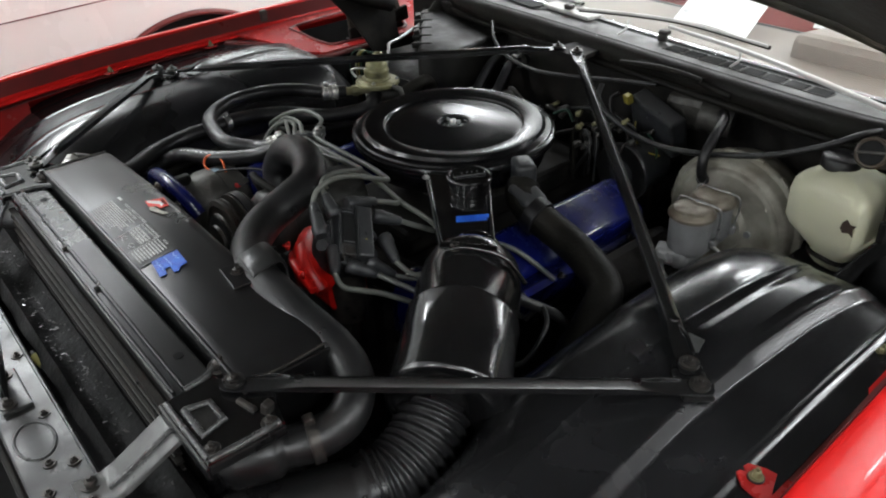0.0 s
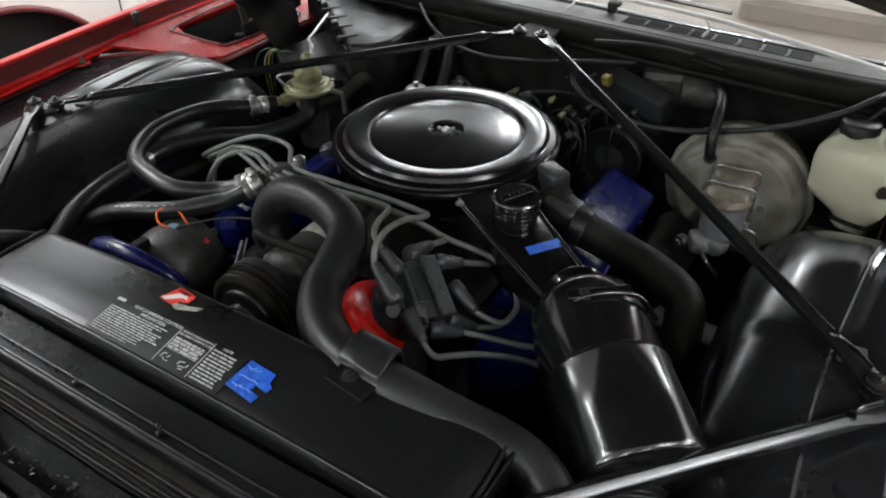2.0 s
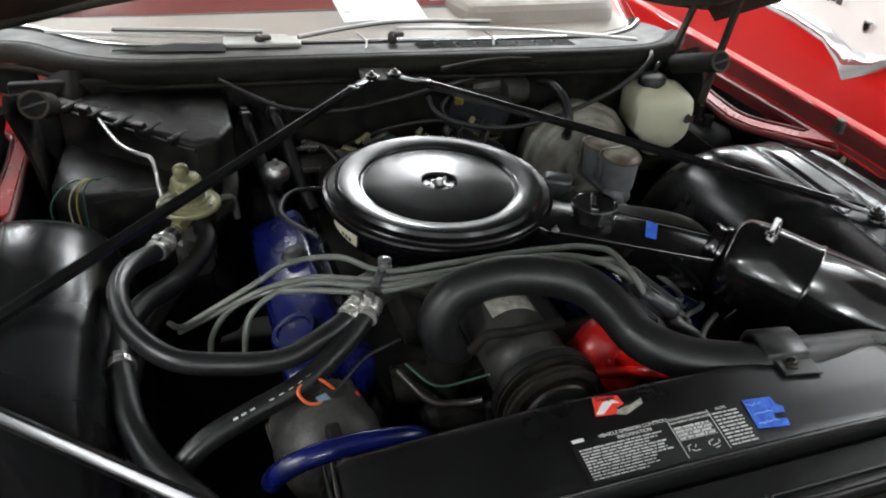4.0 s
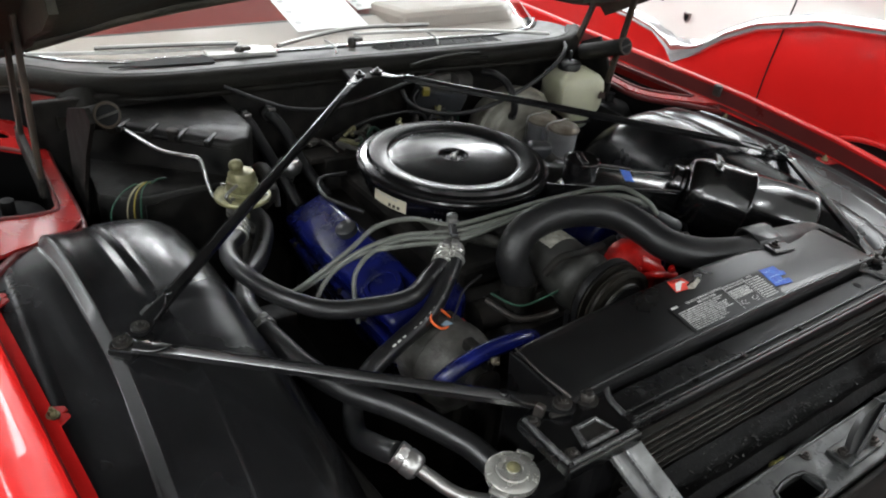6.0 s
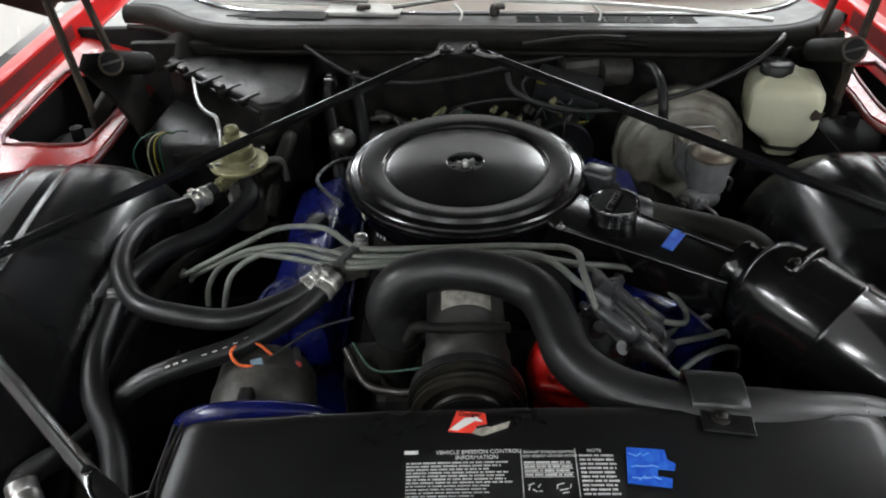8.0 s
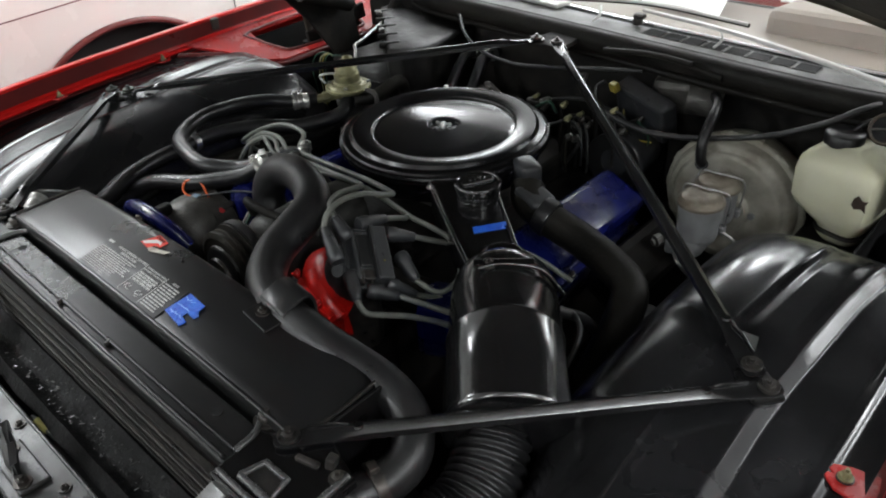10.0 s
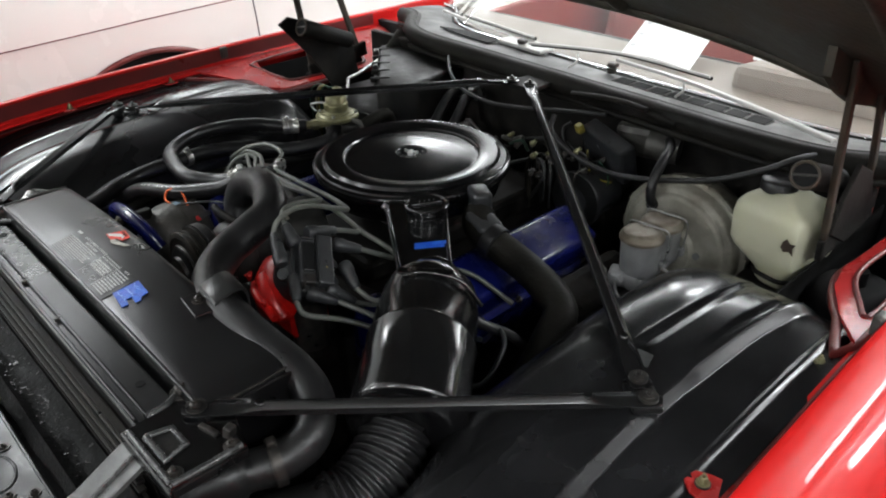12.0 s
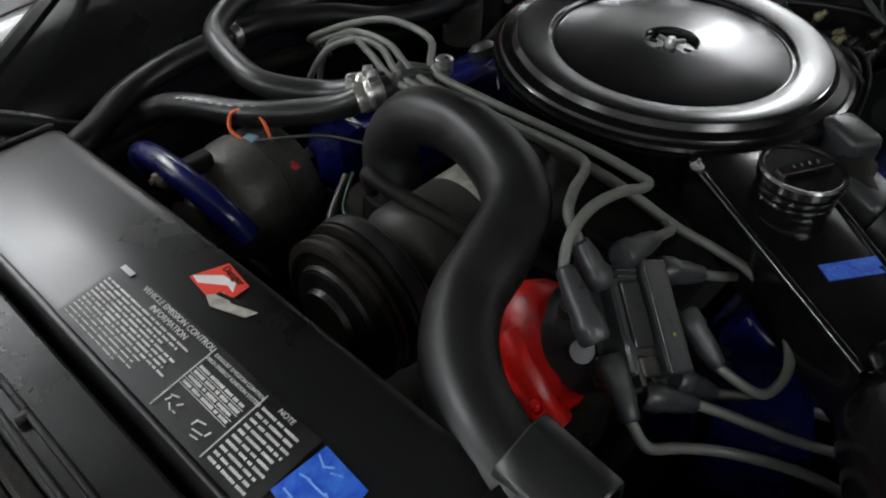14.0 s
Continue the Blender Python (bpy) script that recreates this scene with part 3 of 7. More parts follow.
# Flat dark plate on the cowl; the recess's shade is in its colour.
part("drain_recess", add_plate(B(), [(-0.50, 0.548), (-0.41, 0.528), (-0.285, 0.512), (-0.28, 0.556), (-0.38, 0.572)], 0.998, 1.0005), DARK, cowl_panel, "flat black plate painting a shaded recess below the wiper")
# Dark sheet closes the gap below the glass, its shade painted in.
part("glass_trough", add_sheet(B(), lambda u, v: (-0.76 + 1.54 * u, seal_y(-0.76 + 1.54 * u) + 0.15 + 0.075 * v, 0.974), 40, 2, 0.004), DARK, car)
part("chrome_strip", tube([(x, y + 0.172, 0.985) for x, y, z in SEAL], lambda t: 0.0045, 10), CHROME, car, "bright chrome windshield moulding")


def glass(u, v):
    x = -0.74 + 1.5 * u
    return (x * (1 - 0.12 * v), seal_y(x) + 0.18 + 0.6 * v, 0.985 + 0.4 * v)


shield = part("windshield", add_sheet(B(), glass, 40, 6, 0.005), GLASS, car, "clear windshield")
shield.visible_shadow = False


def dash(u, v):
    x = -0.72 + 1.46 * u
    y0 = seal_y(x) + 0.2
    y = y0 + (0.83 - y0) * v
    return (x, y, 0.978 + 0.006 * v - (0.1 * max(0, v - 0.9) / 0.1))


part("dashboard", add_sheet(B(), dash, 40, 20, 0.02), BEIGE, car, "beige dashboard pad")
part("dash_edge", tube([(-0.72, 0.835, 0.972), (0, 0.83, 0.974), (0.74, 0.83, 0.972)], 0.008, 8), COWL_GREY, car, "grey-green dashboard edge trim")
part("instrument_hood", box((0.4, 0.2, 0.07), pose(0.5, 0.76, 0.985, -6), 0.02), BEIGE, car, "beige instrument hood")
seat = box((1.4, 0.2, 0.55), pose(0, 1.65, 0.72, -14), 0.06)
part("seat_back", seat, RED_VINYL, car, "red vinyl bench seat back")
part("cabin_floor", box((1.5, 1.6, 0.04), (0, 1.4, 0.40)), RED_VINYL, car)
part("cabin_rear", box((1.5, 0.05, 0.9), (0, 2.2, 0.9), 0.02), RED_VINYL, car)
for sx in (-1, 1):
    part("cabin_side", box((0.03, 1.5, 0.5), (sx * 0.76, 1.42, 0.68), 0.01), RED_VINYL, car)


def strip(points, w, h):
    """A flat bar of this width along the points."""
    bm = B()
    line = smooth_line(points, 6)
    rings = []
    for i, q in enumerate(line):
        way = (line[min(i + 1, len(line) - 1)] - line[max(i - 1, 0)]).normalized()
        side = Vector((way.y, -way.x, 0)).normalized()
        k = w * (1 - 0.5 * i / len(line))
        rings.append([q + side * k + Vector((0, 0, -h)), q + side * k, q + side * (k * 0.6) + Vector((0, 0, h)), q - side * (k * 0.6) + Vector((0, 0, h)), q - side * k, q - side * k + Vector((0, 0, -h))])
    return add_loft(bm, rings)


# wipers
for arm, blade, foot in (([(0.62, 0.425, 1.012), (0.487, 0.456, 1.02), (0.30, 0.5, 1.026), (0.083, 0.552, 1.02)], [(-0.137, 0.512, 1.022), (-0.013, 0.556, 1.024), (0.115, 0.582, 1.024), (0.31, 0.562, 1.022)], (0.075, 0.545)),
                         ([(-0.15, 0.585, 1.0), (-0.3, 0.615, 1.0), (-0.46, 0.64, 1.0), (-0.63, 0.685, 1.0)], [(-0.2, 0.6, 1.008), (-0.35, 0.63, 1.008), (-0.5, 0.655, 1.008)], (-0.21, 0.56))):
    wiper = thing("windshield_wiper", (foot[0], foot[1], 1.0), "silver-grey windshield wiper parked on the cowl", "wiper", "wipers")
    part("pivot", lathe([(0.011, -0.01), (0.011, 0.008), (0.007, 0.014), (0.0, 0.015)], pose(*foot, 1.0), 20), DARK_STEEL, wiper)
    part("arm", strip(arm, 0.0085, 0.003), WIPER_GREY, wiper, "silver-grey flat arm")
    part("blade", tube(blade, 0.0045, 6), DARK, wiper, "black rubber blade")
    part("blade_frame", strip([(x, y - 0.008, z + 0.005) for x, y, z in blade], 0.004, 0.0025), WIPER_GREY, wiper)
    part("link", box((0.024, 0.018, 0.01), (foot[0] + 0.01, foot[1] - 0.01, 1.012), 0.004), DARK_STEEL, wiper)
    part("nozzle", tube([(foot[0] + 0.2, foot[1] - 0.03, 1.02), (foot[0] + 0.215, foot[1] - 0.055, 1.01), (foot[0] + 0.21, foot[1] - 0.075, 1.0)], 0.0025, 6), WIPER_GREY, wiper)
cover_plate = part("wiper_cover", box((0.16, 0.05, 0.01), pose(-0.205, 0.565, 0.998, 0, 0, -6), 0.003), WIPER_GREY, cowl_panel, "light grey cover plate")

# papers against the windshield and on the dashboard
for x0, y0, x1, y1, run, rise in ((0.0, 0.69, 0.2, 0.665, 0.24, 0.10), (0.26, 0.84, 0.42, 0.82, 0.12, 0.05)):
    sheet = thing("paper_sheet", (x0, y0, 0.99), "white printed paper sheet leaning behind the windshield", "paper", "papers on the dashboard")

    def leaf(u, v):
        return (x0 + (x1 - x0) * u - 0.04 * v, y0 + (y1 - y0) * u + run * v, 0.992 + rise * v + 0.006 * math.sin(u * 3))
    part("sheet", add_sheet(B(), leaf, 8, 8, 0.001), PAPER, sheet)
    for k in range(5):
        q = leaf(0.06, 0.12 + 0.17 * k)
        part("print_bar", box((0.016, 0.012, 0.0006), pose(q[0] + 0.006, q[1], q[2] + 0.002, 22, 0, -8)), INK_GREY, sheet)

# the open hood, its hinges
def hood_edge(x):
    """Height of the hood's rear edge across the car."""
    return float(np.interp(abs(x), [0, 0.22, 0.4, 0.5, 0.57, 0.7, 0.8], [1.172, 1.165, 1.148, 1.133, 1.115, 1.095, 1.085]))


def hood(u, v):
    x = -0.80 + 1.6 * u
    lift = v * 1.42
    ang = radians(30)
    edge = 0.03 * math.exp(-((abs(x) - 0.8) / 0.02) ** 2)
    return (x * (1 + 0.09 * min(1.0, v / 0.3)), 0.415 - 0.02 * (x / 0.8) ** 2 - lift * math.cos(ang), hood_edge(x) + lift * math.sin(ang) - edge)


hood_part = part("hood", add_sheet(B(), hood, 64, 30, -0.012), HOOD_LINER, car, "open hood with a grimy brown underside")


def hood_skin(u, v):
    x, y, z = hood(u, v)
    return (x * 1.04, y + 0.03, z + 0.035)


part("outer_skin", add_sheet(B(), hood_skin, 40, 30, 0.002), RED_PAINT, hood_part, "glossy red outer skin")
for sx in (-1, 1):
    part("red_edge", tube([(-sx * (hood(0, v)[0] - 0.022), hood(0, v)[1] + 0.01, hood(0, v)[2] + 0.028) for v in (0.0, 0.15, 0.3, 0.6, 0.98)], 0.016, 10), RED_PAINT, hood_part, "folded red edge")
for x in (-0.72, -0.2, 0.2, 0.72):
    part("stiffener", tube([hood((x + 0.8) / 1.6, v) for v in (0.03, 0.3, 0.6, 0.95)], 0.016, 8), HOOD_LINER, hood_part)
part("rear_stiffener", tube([hood(u, 0.012) for u in (0.03, 0.1, 0.2, 0.35, 0.5, 0.65, 0.8, 0.9, 0.97)], 0.012, 8), HOOD_LINER, hood_part)
SIDEWAYS = Matrix(((0, 0, 1, 0), (1, 0, 0, 0), (0, 1, 0, 0), (0, 0, 0, 1)))
for s in (-1, 1):
    hinge = car
    for a, b in (((0.70, 0.25, 0.93), (0.70, 0.21, 1.20)), ((0.70, 0.41, 0.93), (0.70, 0.345, 1.13))):
        bm = B()
        add_box(bm, (0.01, 0.017, (Vector(b) - Vector(a)).length + 0.03), aim((s * (a[0] + b[0]) / 2, (a[1] + b[1]) / 2, (a[2] + b[2]) / 2), (s * b[0], b[1], b[2])), 0.003)
        part("hinge_arm", bm, HINGE_BROWN, hinge, "rusty brown hood hinge arm")
    part("hinge_bracket", box((0.012, 0.2, 0.04), pose(s * 0.70, 0.34, 0.915, 8), 0.004), DIRTY_BLACK, hinge)
    # the spring tube, open at its front end, on a grimy bracket
    a, b = (Vector((0.672, 0.192, 1.04)), Vector((0.67, 0.33, 0.985))) if s > 0 else (Vector((-0.596, 0.166, 1.052)), Vector((-0.60, 0.31, 0.992)))
    m = aim(a, b)
    barrel = part("spring_tube", lathe([(0.018, 0.004), (0.019, 0.0), (0.0225, 0.0), (0.0225, 0.01), (0.021, 0.013), (0.021, (b - a).length), (0.012, (b - a).length + 0.004)], m, 24), DIRTY_BLACK, car, "grimy black hinge spring tube")
    # A dark disc paints the shade inside the tube's mouth.
    part("tube_bore", lathe([(0.0175, -0.0012), (0.0175, 0.002), (0, 0.002)], m, 20), DARK, barrel)
    part("tube_rim", add_tube(B(), [m @ Vector((0.02 * math.cos(k * math.pi / 8), 0.02 * math.sin(k * math.pi / 8), 0)) for k in range(16)], 0.0028, 8, 2, True), HINGE_BROWN, barrel, "rusty rim")
    part("spring_end", rod(m @ Vector((-0.018, 0.004, -0.002)), m @ Vector((0.018, -0.004, -0.002)), 0.0022, 8), CAST, barrel, "steel spring end")
    px = 0.705 if s > 0 else -0.628
    out = [(0.27, 0.98), (0.31, 1.03), (0.37, 1.0), (0.43, 0.9), (0.32, 0.89), (0.25, 0.93)] if s > 0 else [(0.12, 1.06), (0.15, 1.075), (0.3, 1.02), (0.34, 0.97), (0.36, 0.84), (0.30, 0.78), (0.26, 0.88), (0.2, 0.97)]
    part("hinge_plate", add_plate(B(), out, -0.004, 0.004, pose(px, 0, 0) @ SIDEWAYS, 0.002), DIRTY_BLACK, car, "grimy black hinge plate")
    part("upper_plate", add_plate(B(), [(0.42, 1.085), (0.22, 1.158), (0.17, 1.185), (0.03, 1.235), (-0.04, 1.275), (0.0, 1.34), (0.4, 1.12)] if s < 0 else [(0.41, 1.09), (0.26, 1.135), (0.2, 1.165), (0.15, 1.2), (0.15, 1.24), (0.4, 1.115)], -0.006, 0.006, pose(s * 0.685, 0, 0) @ SIDEWAYS), HOOD_LINER, car, "grimy brown upper hinge plate")
# the frayed end of the hood seal, a creased rubber flap
part("seal_flap", add_sheet(B(), lambda u, v: (-0.63 + 0.09 * u, 0.47 - 0.05 * v + 0.012 * math.sin(u * 7), 0.985 - 0.045 * v - 0.012 * math.cos(u * 5)), 12, 6, 0.004), OLD_RUBBER, car, "creased rubber flap")

# ---- radiator, shroud, front panel ----
radiator = thing("radiator", (0.06, -0.69, 0.33), "black radiator with a condenser in front of it", "radiator")
part("core", box((0.62, 0.05, 0.58), (0.06, -0.685, 0.63), 0.004), DIRTY_BLACK, radiator)
top_bar = part("top_bar", box((0.66, 0.052, 0.016), (0.06, -0.69, 0.936), 0.003), SATIN_BLACK, radiator, "satin black top rail with two pressed ridges")
for yy in (-0.699, -0.711):
    part("ridge", box((0.62, 0.005, 0.006), (0.06, yy, 0.9465), 0.002), SATIN_BLACK, top_bar)
for xx in (-0.2, 0.31):
    # Dark discs on the rail paint the shade of its holes.
    part("hole", lathe([(0.006, 0), (0.006, 0.0008)], pose(xx, -0.68, 0.9442), 14), DARK, top_bar)
for xx in (-0.02, 0.11):
    part("rail_clip", box((0.005, 0.008, 0.006), (xx, -0.703, 0.947), 0.0015), DARK_STEEL, top_bar)
for k in range(30):
    z = 0.924 - 0.0125 * k
    part("condenser_tube", box((0.62, 0.01, 0.0035), (0.06, -0.722 - 0.0005 * k, z), 0.001), DARK_STEEL if k % 2 else DIRTY_BLACK, radiator)
for s, x in ((-1, -0.265), (1, 0.385)):
    part("side_tank", box((0.06, 0.06, 0.52), (x, -0.68, 0.66), 0.014), SATIN_BLACK, radiator)
part("outlet_neck", lathe([(0.0, -0.002), (0.016, 0.0), (0.026, 0.004), (0.031, 0.012), (0.0325, 0.022), (0.0315, 0.05), (0.03, 0.062), (0.027, 0.068), (0.0235, 0.071), (0.0225, 0.074), (0.0225, 0.1)], aim((0.432, -0.703, 0.884), (0.476, -0.612, 0.887)), 32), SATIN_BLACK, radiator, "glossy black hose outlet")
part("outlet_foot", box((0.06, 0.05, 0.055), pose(0.408, -0.68, 0.876, 0, 0, 18), 0.012), GLOSS_BLACK, radiator)
bm = lathe([(0.02, -0.05), (0.02, 0.0), (0.026, 0.0)], pose(-0.394, -0.672, 0.892), 24)
part("filler_neck", bm, SATIN_BLACK, radiator)
part("neck_tank", box((0.11, 0.045, 0.05), (-0.345, -0.66, 0.825), 0.014), SATIN_BLACK, radiator)
rad_cap = part("filler_cap", lathe([(0.031, 0.0), (0.032, 0.003), (0.032, 0.009), (0.028, 0.012), (0.02, 0.0125), (0.019, 0.0145), (0.012, 0.0145), (0.011, 0.013), (0.007, 0.013), (0.0065, 0.0165), (0, 0.0165)], pose(-0.394, -0.672, 0.893), 32), CAP_METAL, radiator, "bright metal filler cap")
for a in (25, 205):
    part("cap_ear", box((0.02, 0.022, 0.006), pose(-0.394, -0.672, 0.8985, 0, 0, a) @ pose(0.029, 0, 0), 0.002), CAP_METAL, rad_cap)
part("cap_rivet", lathe([(0.008, 0), (0.008, 0.002), (0.005, 0.0035), (0, 0.0035)], pose(-0.394, -0.672, 0.9085), 16), GOLD, rad_cap, "brass centre rivet")

PLATE = [(0.375, -0.728), (0.368, -0.67), (0.35, -0.648), (0.363, -0.617), (0.415, -0.615), (0.44, -0.628), (0.486, -0.642), (0.488, -0.728)]
HOLE = [(0.402, -0.714), (0.409, -0.688), (0.442, -0.688), (0.45, -0.714)]
for s in (-1, 1):
    fx = (lambda x: x) if s > 0 else (lambda x: 0.12 - x)
    out, hole = [[(fx(x), y) for x, y in q] for q in (PLATE, HOLE)]
    if s < 0:
        out, hole = out[::-1], hole[::-1]
    bracket = thing("radiator_bracket", (fx(0.43), -0.67, 0.9), "black pressed steel radiator bracket with a square embossing", "bracket", "radiator brackets")
    part("plate", add_plate(B(), out, 0.936, 0.947, bevel=0.003), GLOSS_BLACK, bracket)
    part("front_flange", box((0.118, 0.006, 0.018), (fx(0.431), -0.7285, 0.9355), 0.0025), GLOSS_BLACK, bracket)
    part("outer_flange", box((0.006, 0.085, 0.012), (fx(0.4875), -0.685, 0.9385), 0.002), SATIN_BLACK, bracket)
    # The rim and ribs carry the painted edge highlights.
    part("embossed_rim", tube([(x, y, 0.947) for x, y in hole + hole[:1]], 0.0042, 10, 1), EDGE_GLINT, bracket)
    part("embossed_floor", add_plate(B(), hole, 0.9465, 0.9472), DIRTY_BLACK, bracket)
    part("edge_rib", tube([(fx(0.372), -0.7, 0.9465), (fx(0.368), -0.672, 0.947), (fx(0.352), -0.65, 0.947)], 0.004, 8, 4), EDGE_GLINT, bracket)
    part("outer_rib", tube([(fx(0.483), -0.724, 0.946), (fx(0.484), -0.68, 0.9465), (fx(0.482), -0.646, 0.946)], 0.004, 8, 4), EDGE_GLINT, bracket)
    part("front_rib", tube([(fx(0.379), -0.724, 0.946), (fx(0.43), -0.7245, 0.9465), (fx(0.48), -0.724, 0.946)], 0.0035, 8, 4), EDGE_GLINT, bracket)
    part("corner_rib", tube([(fx(0.366), -0.62, 0.947), (fx(0.38), -0.618, 0.9475), (fx(0.415), -0.617, 0.947)], 0.0035, 8, 4), EDGE_GLINT, bracket)
    part("slot", box((0.028, 0.008, 0.006), pose(fx(0.44), -0.661, 0.948, 0, 0, s * 14), 0.0025), DARK_STEEL, bracket)
    part("clip", box((0.01, 0.012, 0.016), pose(fx(0.462), -0.648, 0.952, 0, 12, 20), 0.002), DARK_STEEL, bracket)
    bolt(bracket, (fx(0.363), -0.653, 0.9468) if s > 0 else (-0.274, -0.658, 0.9468), 0.0095, 0.011)
    bolt(bracket, (fx(0.472), -0.716, 0.9468), 0.006, 0.006)
    bolt(bracket, (fx(0.478), -0.655, 0.9468), 0.006, 0.006)
    # the strap down to the front panel
    strap = thing("support_strap", (fx(0.345), -0.76, 0.84), "grey pressed steel support strap with a centre groove", "strap", "support straps")
    bm = B()
    add_loft(bm, [[(fx(cx + k * w / 2), y, z + dz) for k, dz in ((-1, 0.006), (-0.9, 0.0075), (-0.3, 0.0005), (0.3, 0.0005), (0.9, 0.0075), (1, 0.006), (1, 0.0), (-1, 0.0))]
                  for cx, y, z, w in ((0.398, -0.722, 0.93, 0.05), (0.395, -0.733, 0.922, 0.05), (0.365, -0.785, 0.866, 0.05), (0.355, -0.80, 0.852, 0.05), (0.345, -0.83, 0.849, 0.045))])
    part("strap", bm, STRAP_GREY, strap)
    for k in (-0.42, 0.0, 0.42):
        part("ridge", tube([(fx(0.397 + k * 0.05), -0.726, 0.9315), (fx(0.395 + k * 0.05), -0.733, 0.924), (fx(0.365 + k * 0.05), -0.785, 0.8675), (fx(0.356 + k * 0.05), -0.798, 0.8545)], 0.0022 if k else 0.003, 6, 3), STRAP_GREY if k else EDGE_GLINT, strap)
    bolt(strap, (fx(0.335), -0.813, 0.851), 0.0075, 0.009)
    bolt(strap, (fx(0.362), -0.82, 0.851), 0.0065, 0.007)

shroud = thing("fan_shroud", (0.06, -0.6, 0.6), "satin black fan shroud carrying printed labels", "fan shroud")


def shroud_z(x, y):
    return 0.956 + 0.018 * (1 - ((x - 0.06) / 0.36) ** 2) * (0.5 + 0.5 * min(1, (y + 0.66) / 0.05))


def shroud_sheet(u, v):
    x = -0.295 + 0.71 * u
    prof = [(-0.657, -0.04), (-0.6575, -0.01), (-0.656, -0.002), (-0.652, 0.0), (-0.63, 0.0), (-0.6, 0.0), (-0.57, 0.0), (-0.552, 0.0), (-0.546, -0.003), (-0.543, -0.01), (-0.543, -0.08), (-0.545, -0.3)]
    k = v * (len(prof) - 1)
    i = min(int(k), len(prof) - 2)
    t = k - i
    y, dz = prof[i][0] + (prof[i + 1][0] - prof[i][0]) * t, prof[i][1] + (prof[i + 1][1] - prof[i][1]) * t
    e = max(0.0, (abs(x - 0.06) - 0.33) / 0.025)
    return (x, y, shroud_z(x, y) + dz - 0.008 * e * e)


part("panel", add_sheet(B(), shroud_sheet, 48, 22, 0.003), SHROUD_BLACK, shroud)
part("front_bead", tube([(x, -0.6545, shroud_z(x, -0.6545) + 0.0005) for x in np.linspace(-0.28, 0.40, 12)], 0.0028, 8, 3), SHROUD_BLACK, shroud)
for s, x in ((-1, -0.293), (1, 0.413)):
    part("end_gusset", box((0.004, 0.11, 0.16), pose(x, -0.6, 0.872, 0, s * 6, 0), 0.0015), SHROUD_BLACK, shroud)
    part("gusset_edge", tube([(x, -0.546, shroud_z(x, -0.546) - 0.004), (x + s * 0.004, -0.6, 0.953), (x - s * 0.002, -0.648, 0.95)], 0.002, 6, 3), DARK_STEEL, shroud)


def on_shroud(x, y, rz=0.0, lift=0.0022):
    """A pose lying on the shroud's top at x, y."""
    e = 0.01
    n = Vector((-(shroud_z(x + e, y) - shroud_z(x - e, y)) / (2 * e), -(shroud_z(x, y + e) - shroud_z(x, y - e)) / (2 * e), 1)).normalized()
    return Matrix.Translation(Vector((x, y, shroud_z(x, y))) + n * lift) @ Matrix((Vector((n.z, 0, -n.x)).normalized(), n.cross(Vector((n.z, 0, -n.x)).normalized()), n)).transposed().to_4x4() @ pose(0, 0, 0, 0, 0, rz)


# the emission label, printed to be read from the front of the car
label = thing("emission_label", (0.035, -0.626, 0.97), "black emission control information label with white print", "label")
bm = B()
add_sheet(bm, lambda u, v: (-0.066 + 0.204 * u, -0.6525 + 0.053 * v, shroud_z(-0.066 + 0.204 * u, -0.6525 + 0.053 * v) + 0.0014), 16, 5, 0.0006)
part("backing", bm, LABEL_BLACK, label)


def text(parent, words, x, y, size, mat, rz=0.0, lift=0.0026, m=None):
    cu = bpy.data.curves.new("lettering", "FONT")
    cu.body, cu.size, cu.align_x, cu.align_y, cu.extrude = words, size, "LEFT", "CENTER", 0.00015
    tmp = bpy.data.objects.new("lettering", cu)
    scene.collection.objects.link(tmp)
    me = bpy.data.meshes.new_from_object(tmp.evaluated_get(bpy.context.evaluated_depsgraph_get()))
    bpy.data.objects.remove(tmp)
    bpy.data.curves.remove(cu)
    me.transform(m if m else on_shroud(x, y, rz, lift))
    me.transform(Matrix.Translation(-base_of(parent)))
    me.materials.clear()
    me.materials.append(mat)
    ob = new("lettering", me)
    ob.parent = parent
    return ob


def bar(parent, x, y, w, h, mat, rz=0.0, lift=0.0026):
    return part("print_bar", box((w, h, 0.0004), on_shroud(x, y, rz, lift)), mat, parent)


def print_line(x0, x1, y, h, rnd, ragged=0.0):
    """A line of unreadable print: words of letter-sized bars, as one part."""
    x = x0
    end = x1 - ragged * rnd.random() * (x1 - x0)
    bm = B()
    while x < end - 0.002:
        for _ in range(rnd.randint(2, 8)):
            w = rnd.uniform(0.0008, 0.0015)
            if x + w > end:
                break
            add_box(bm, (w, h * rnd.uniform(0.8, 1.05), 0.0004), on_shroud(x + w / 2, y, 0.0, 0.0026))
            x += w + 0.0004
        x += 0.0013
    if bm.verts:
        part("print_line", bm, LABEL_WHITE, label)


bar(label, -0.057, -0.6035, 0.013, 0.004, LABEL_WHITE)
text(label, "VEHICLE EMISSION CONTROL", -0.034, -0.6045, 0.0058, LABEL_WHITE)
text(label, "INFORMATION", -0.016, -0.6105, 0.0058, LABEL_WHITE)
rnd = random.Random(4)
for k in range(11):
    print_line(-0.061, 0.04 if k < 7 else 0.016, -0.6152 - 0.0032 * k, 0.0015 if k < 7 else 0.001, rnd, 0.25)
text(label, "EXHAUST EMISSION CONTROL", 0.047, -0.6055, 0.0034, LABEL_WHITE)
text(label, "HIGH ENERGY IGNITION SYSTEM", 0.0455, -0.61, 0.0034, LABEL_WHITE)
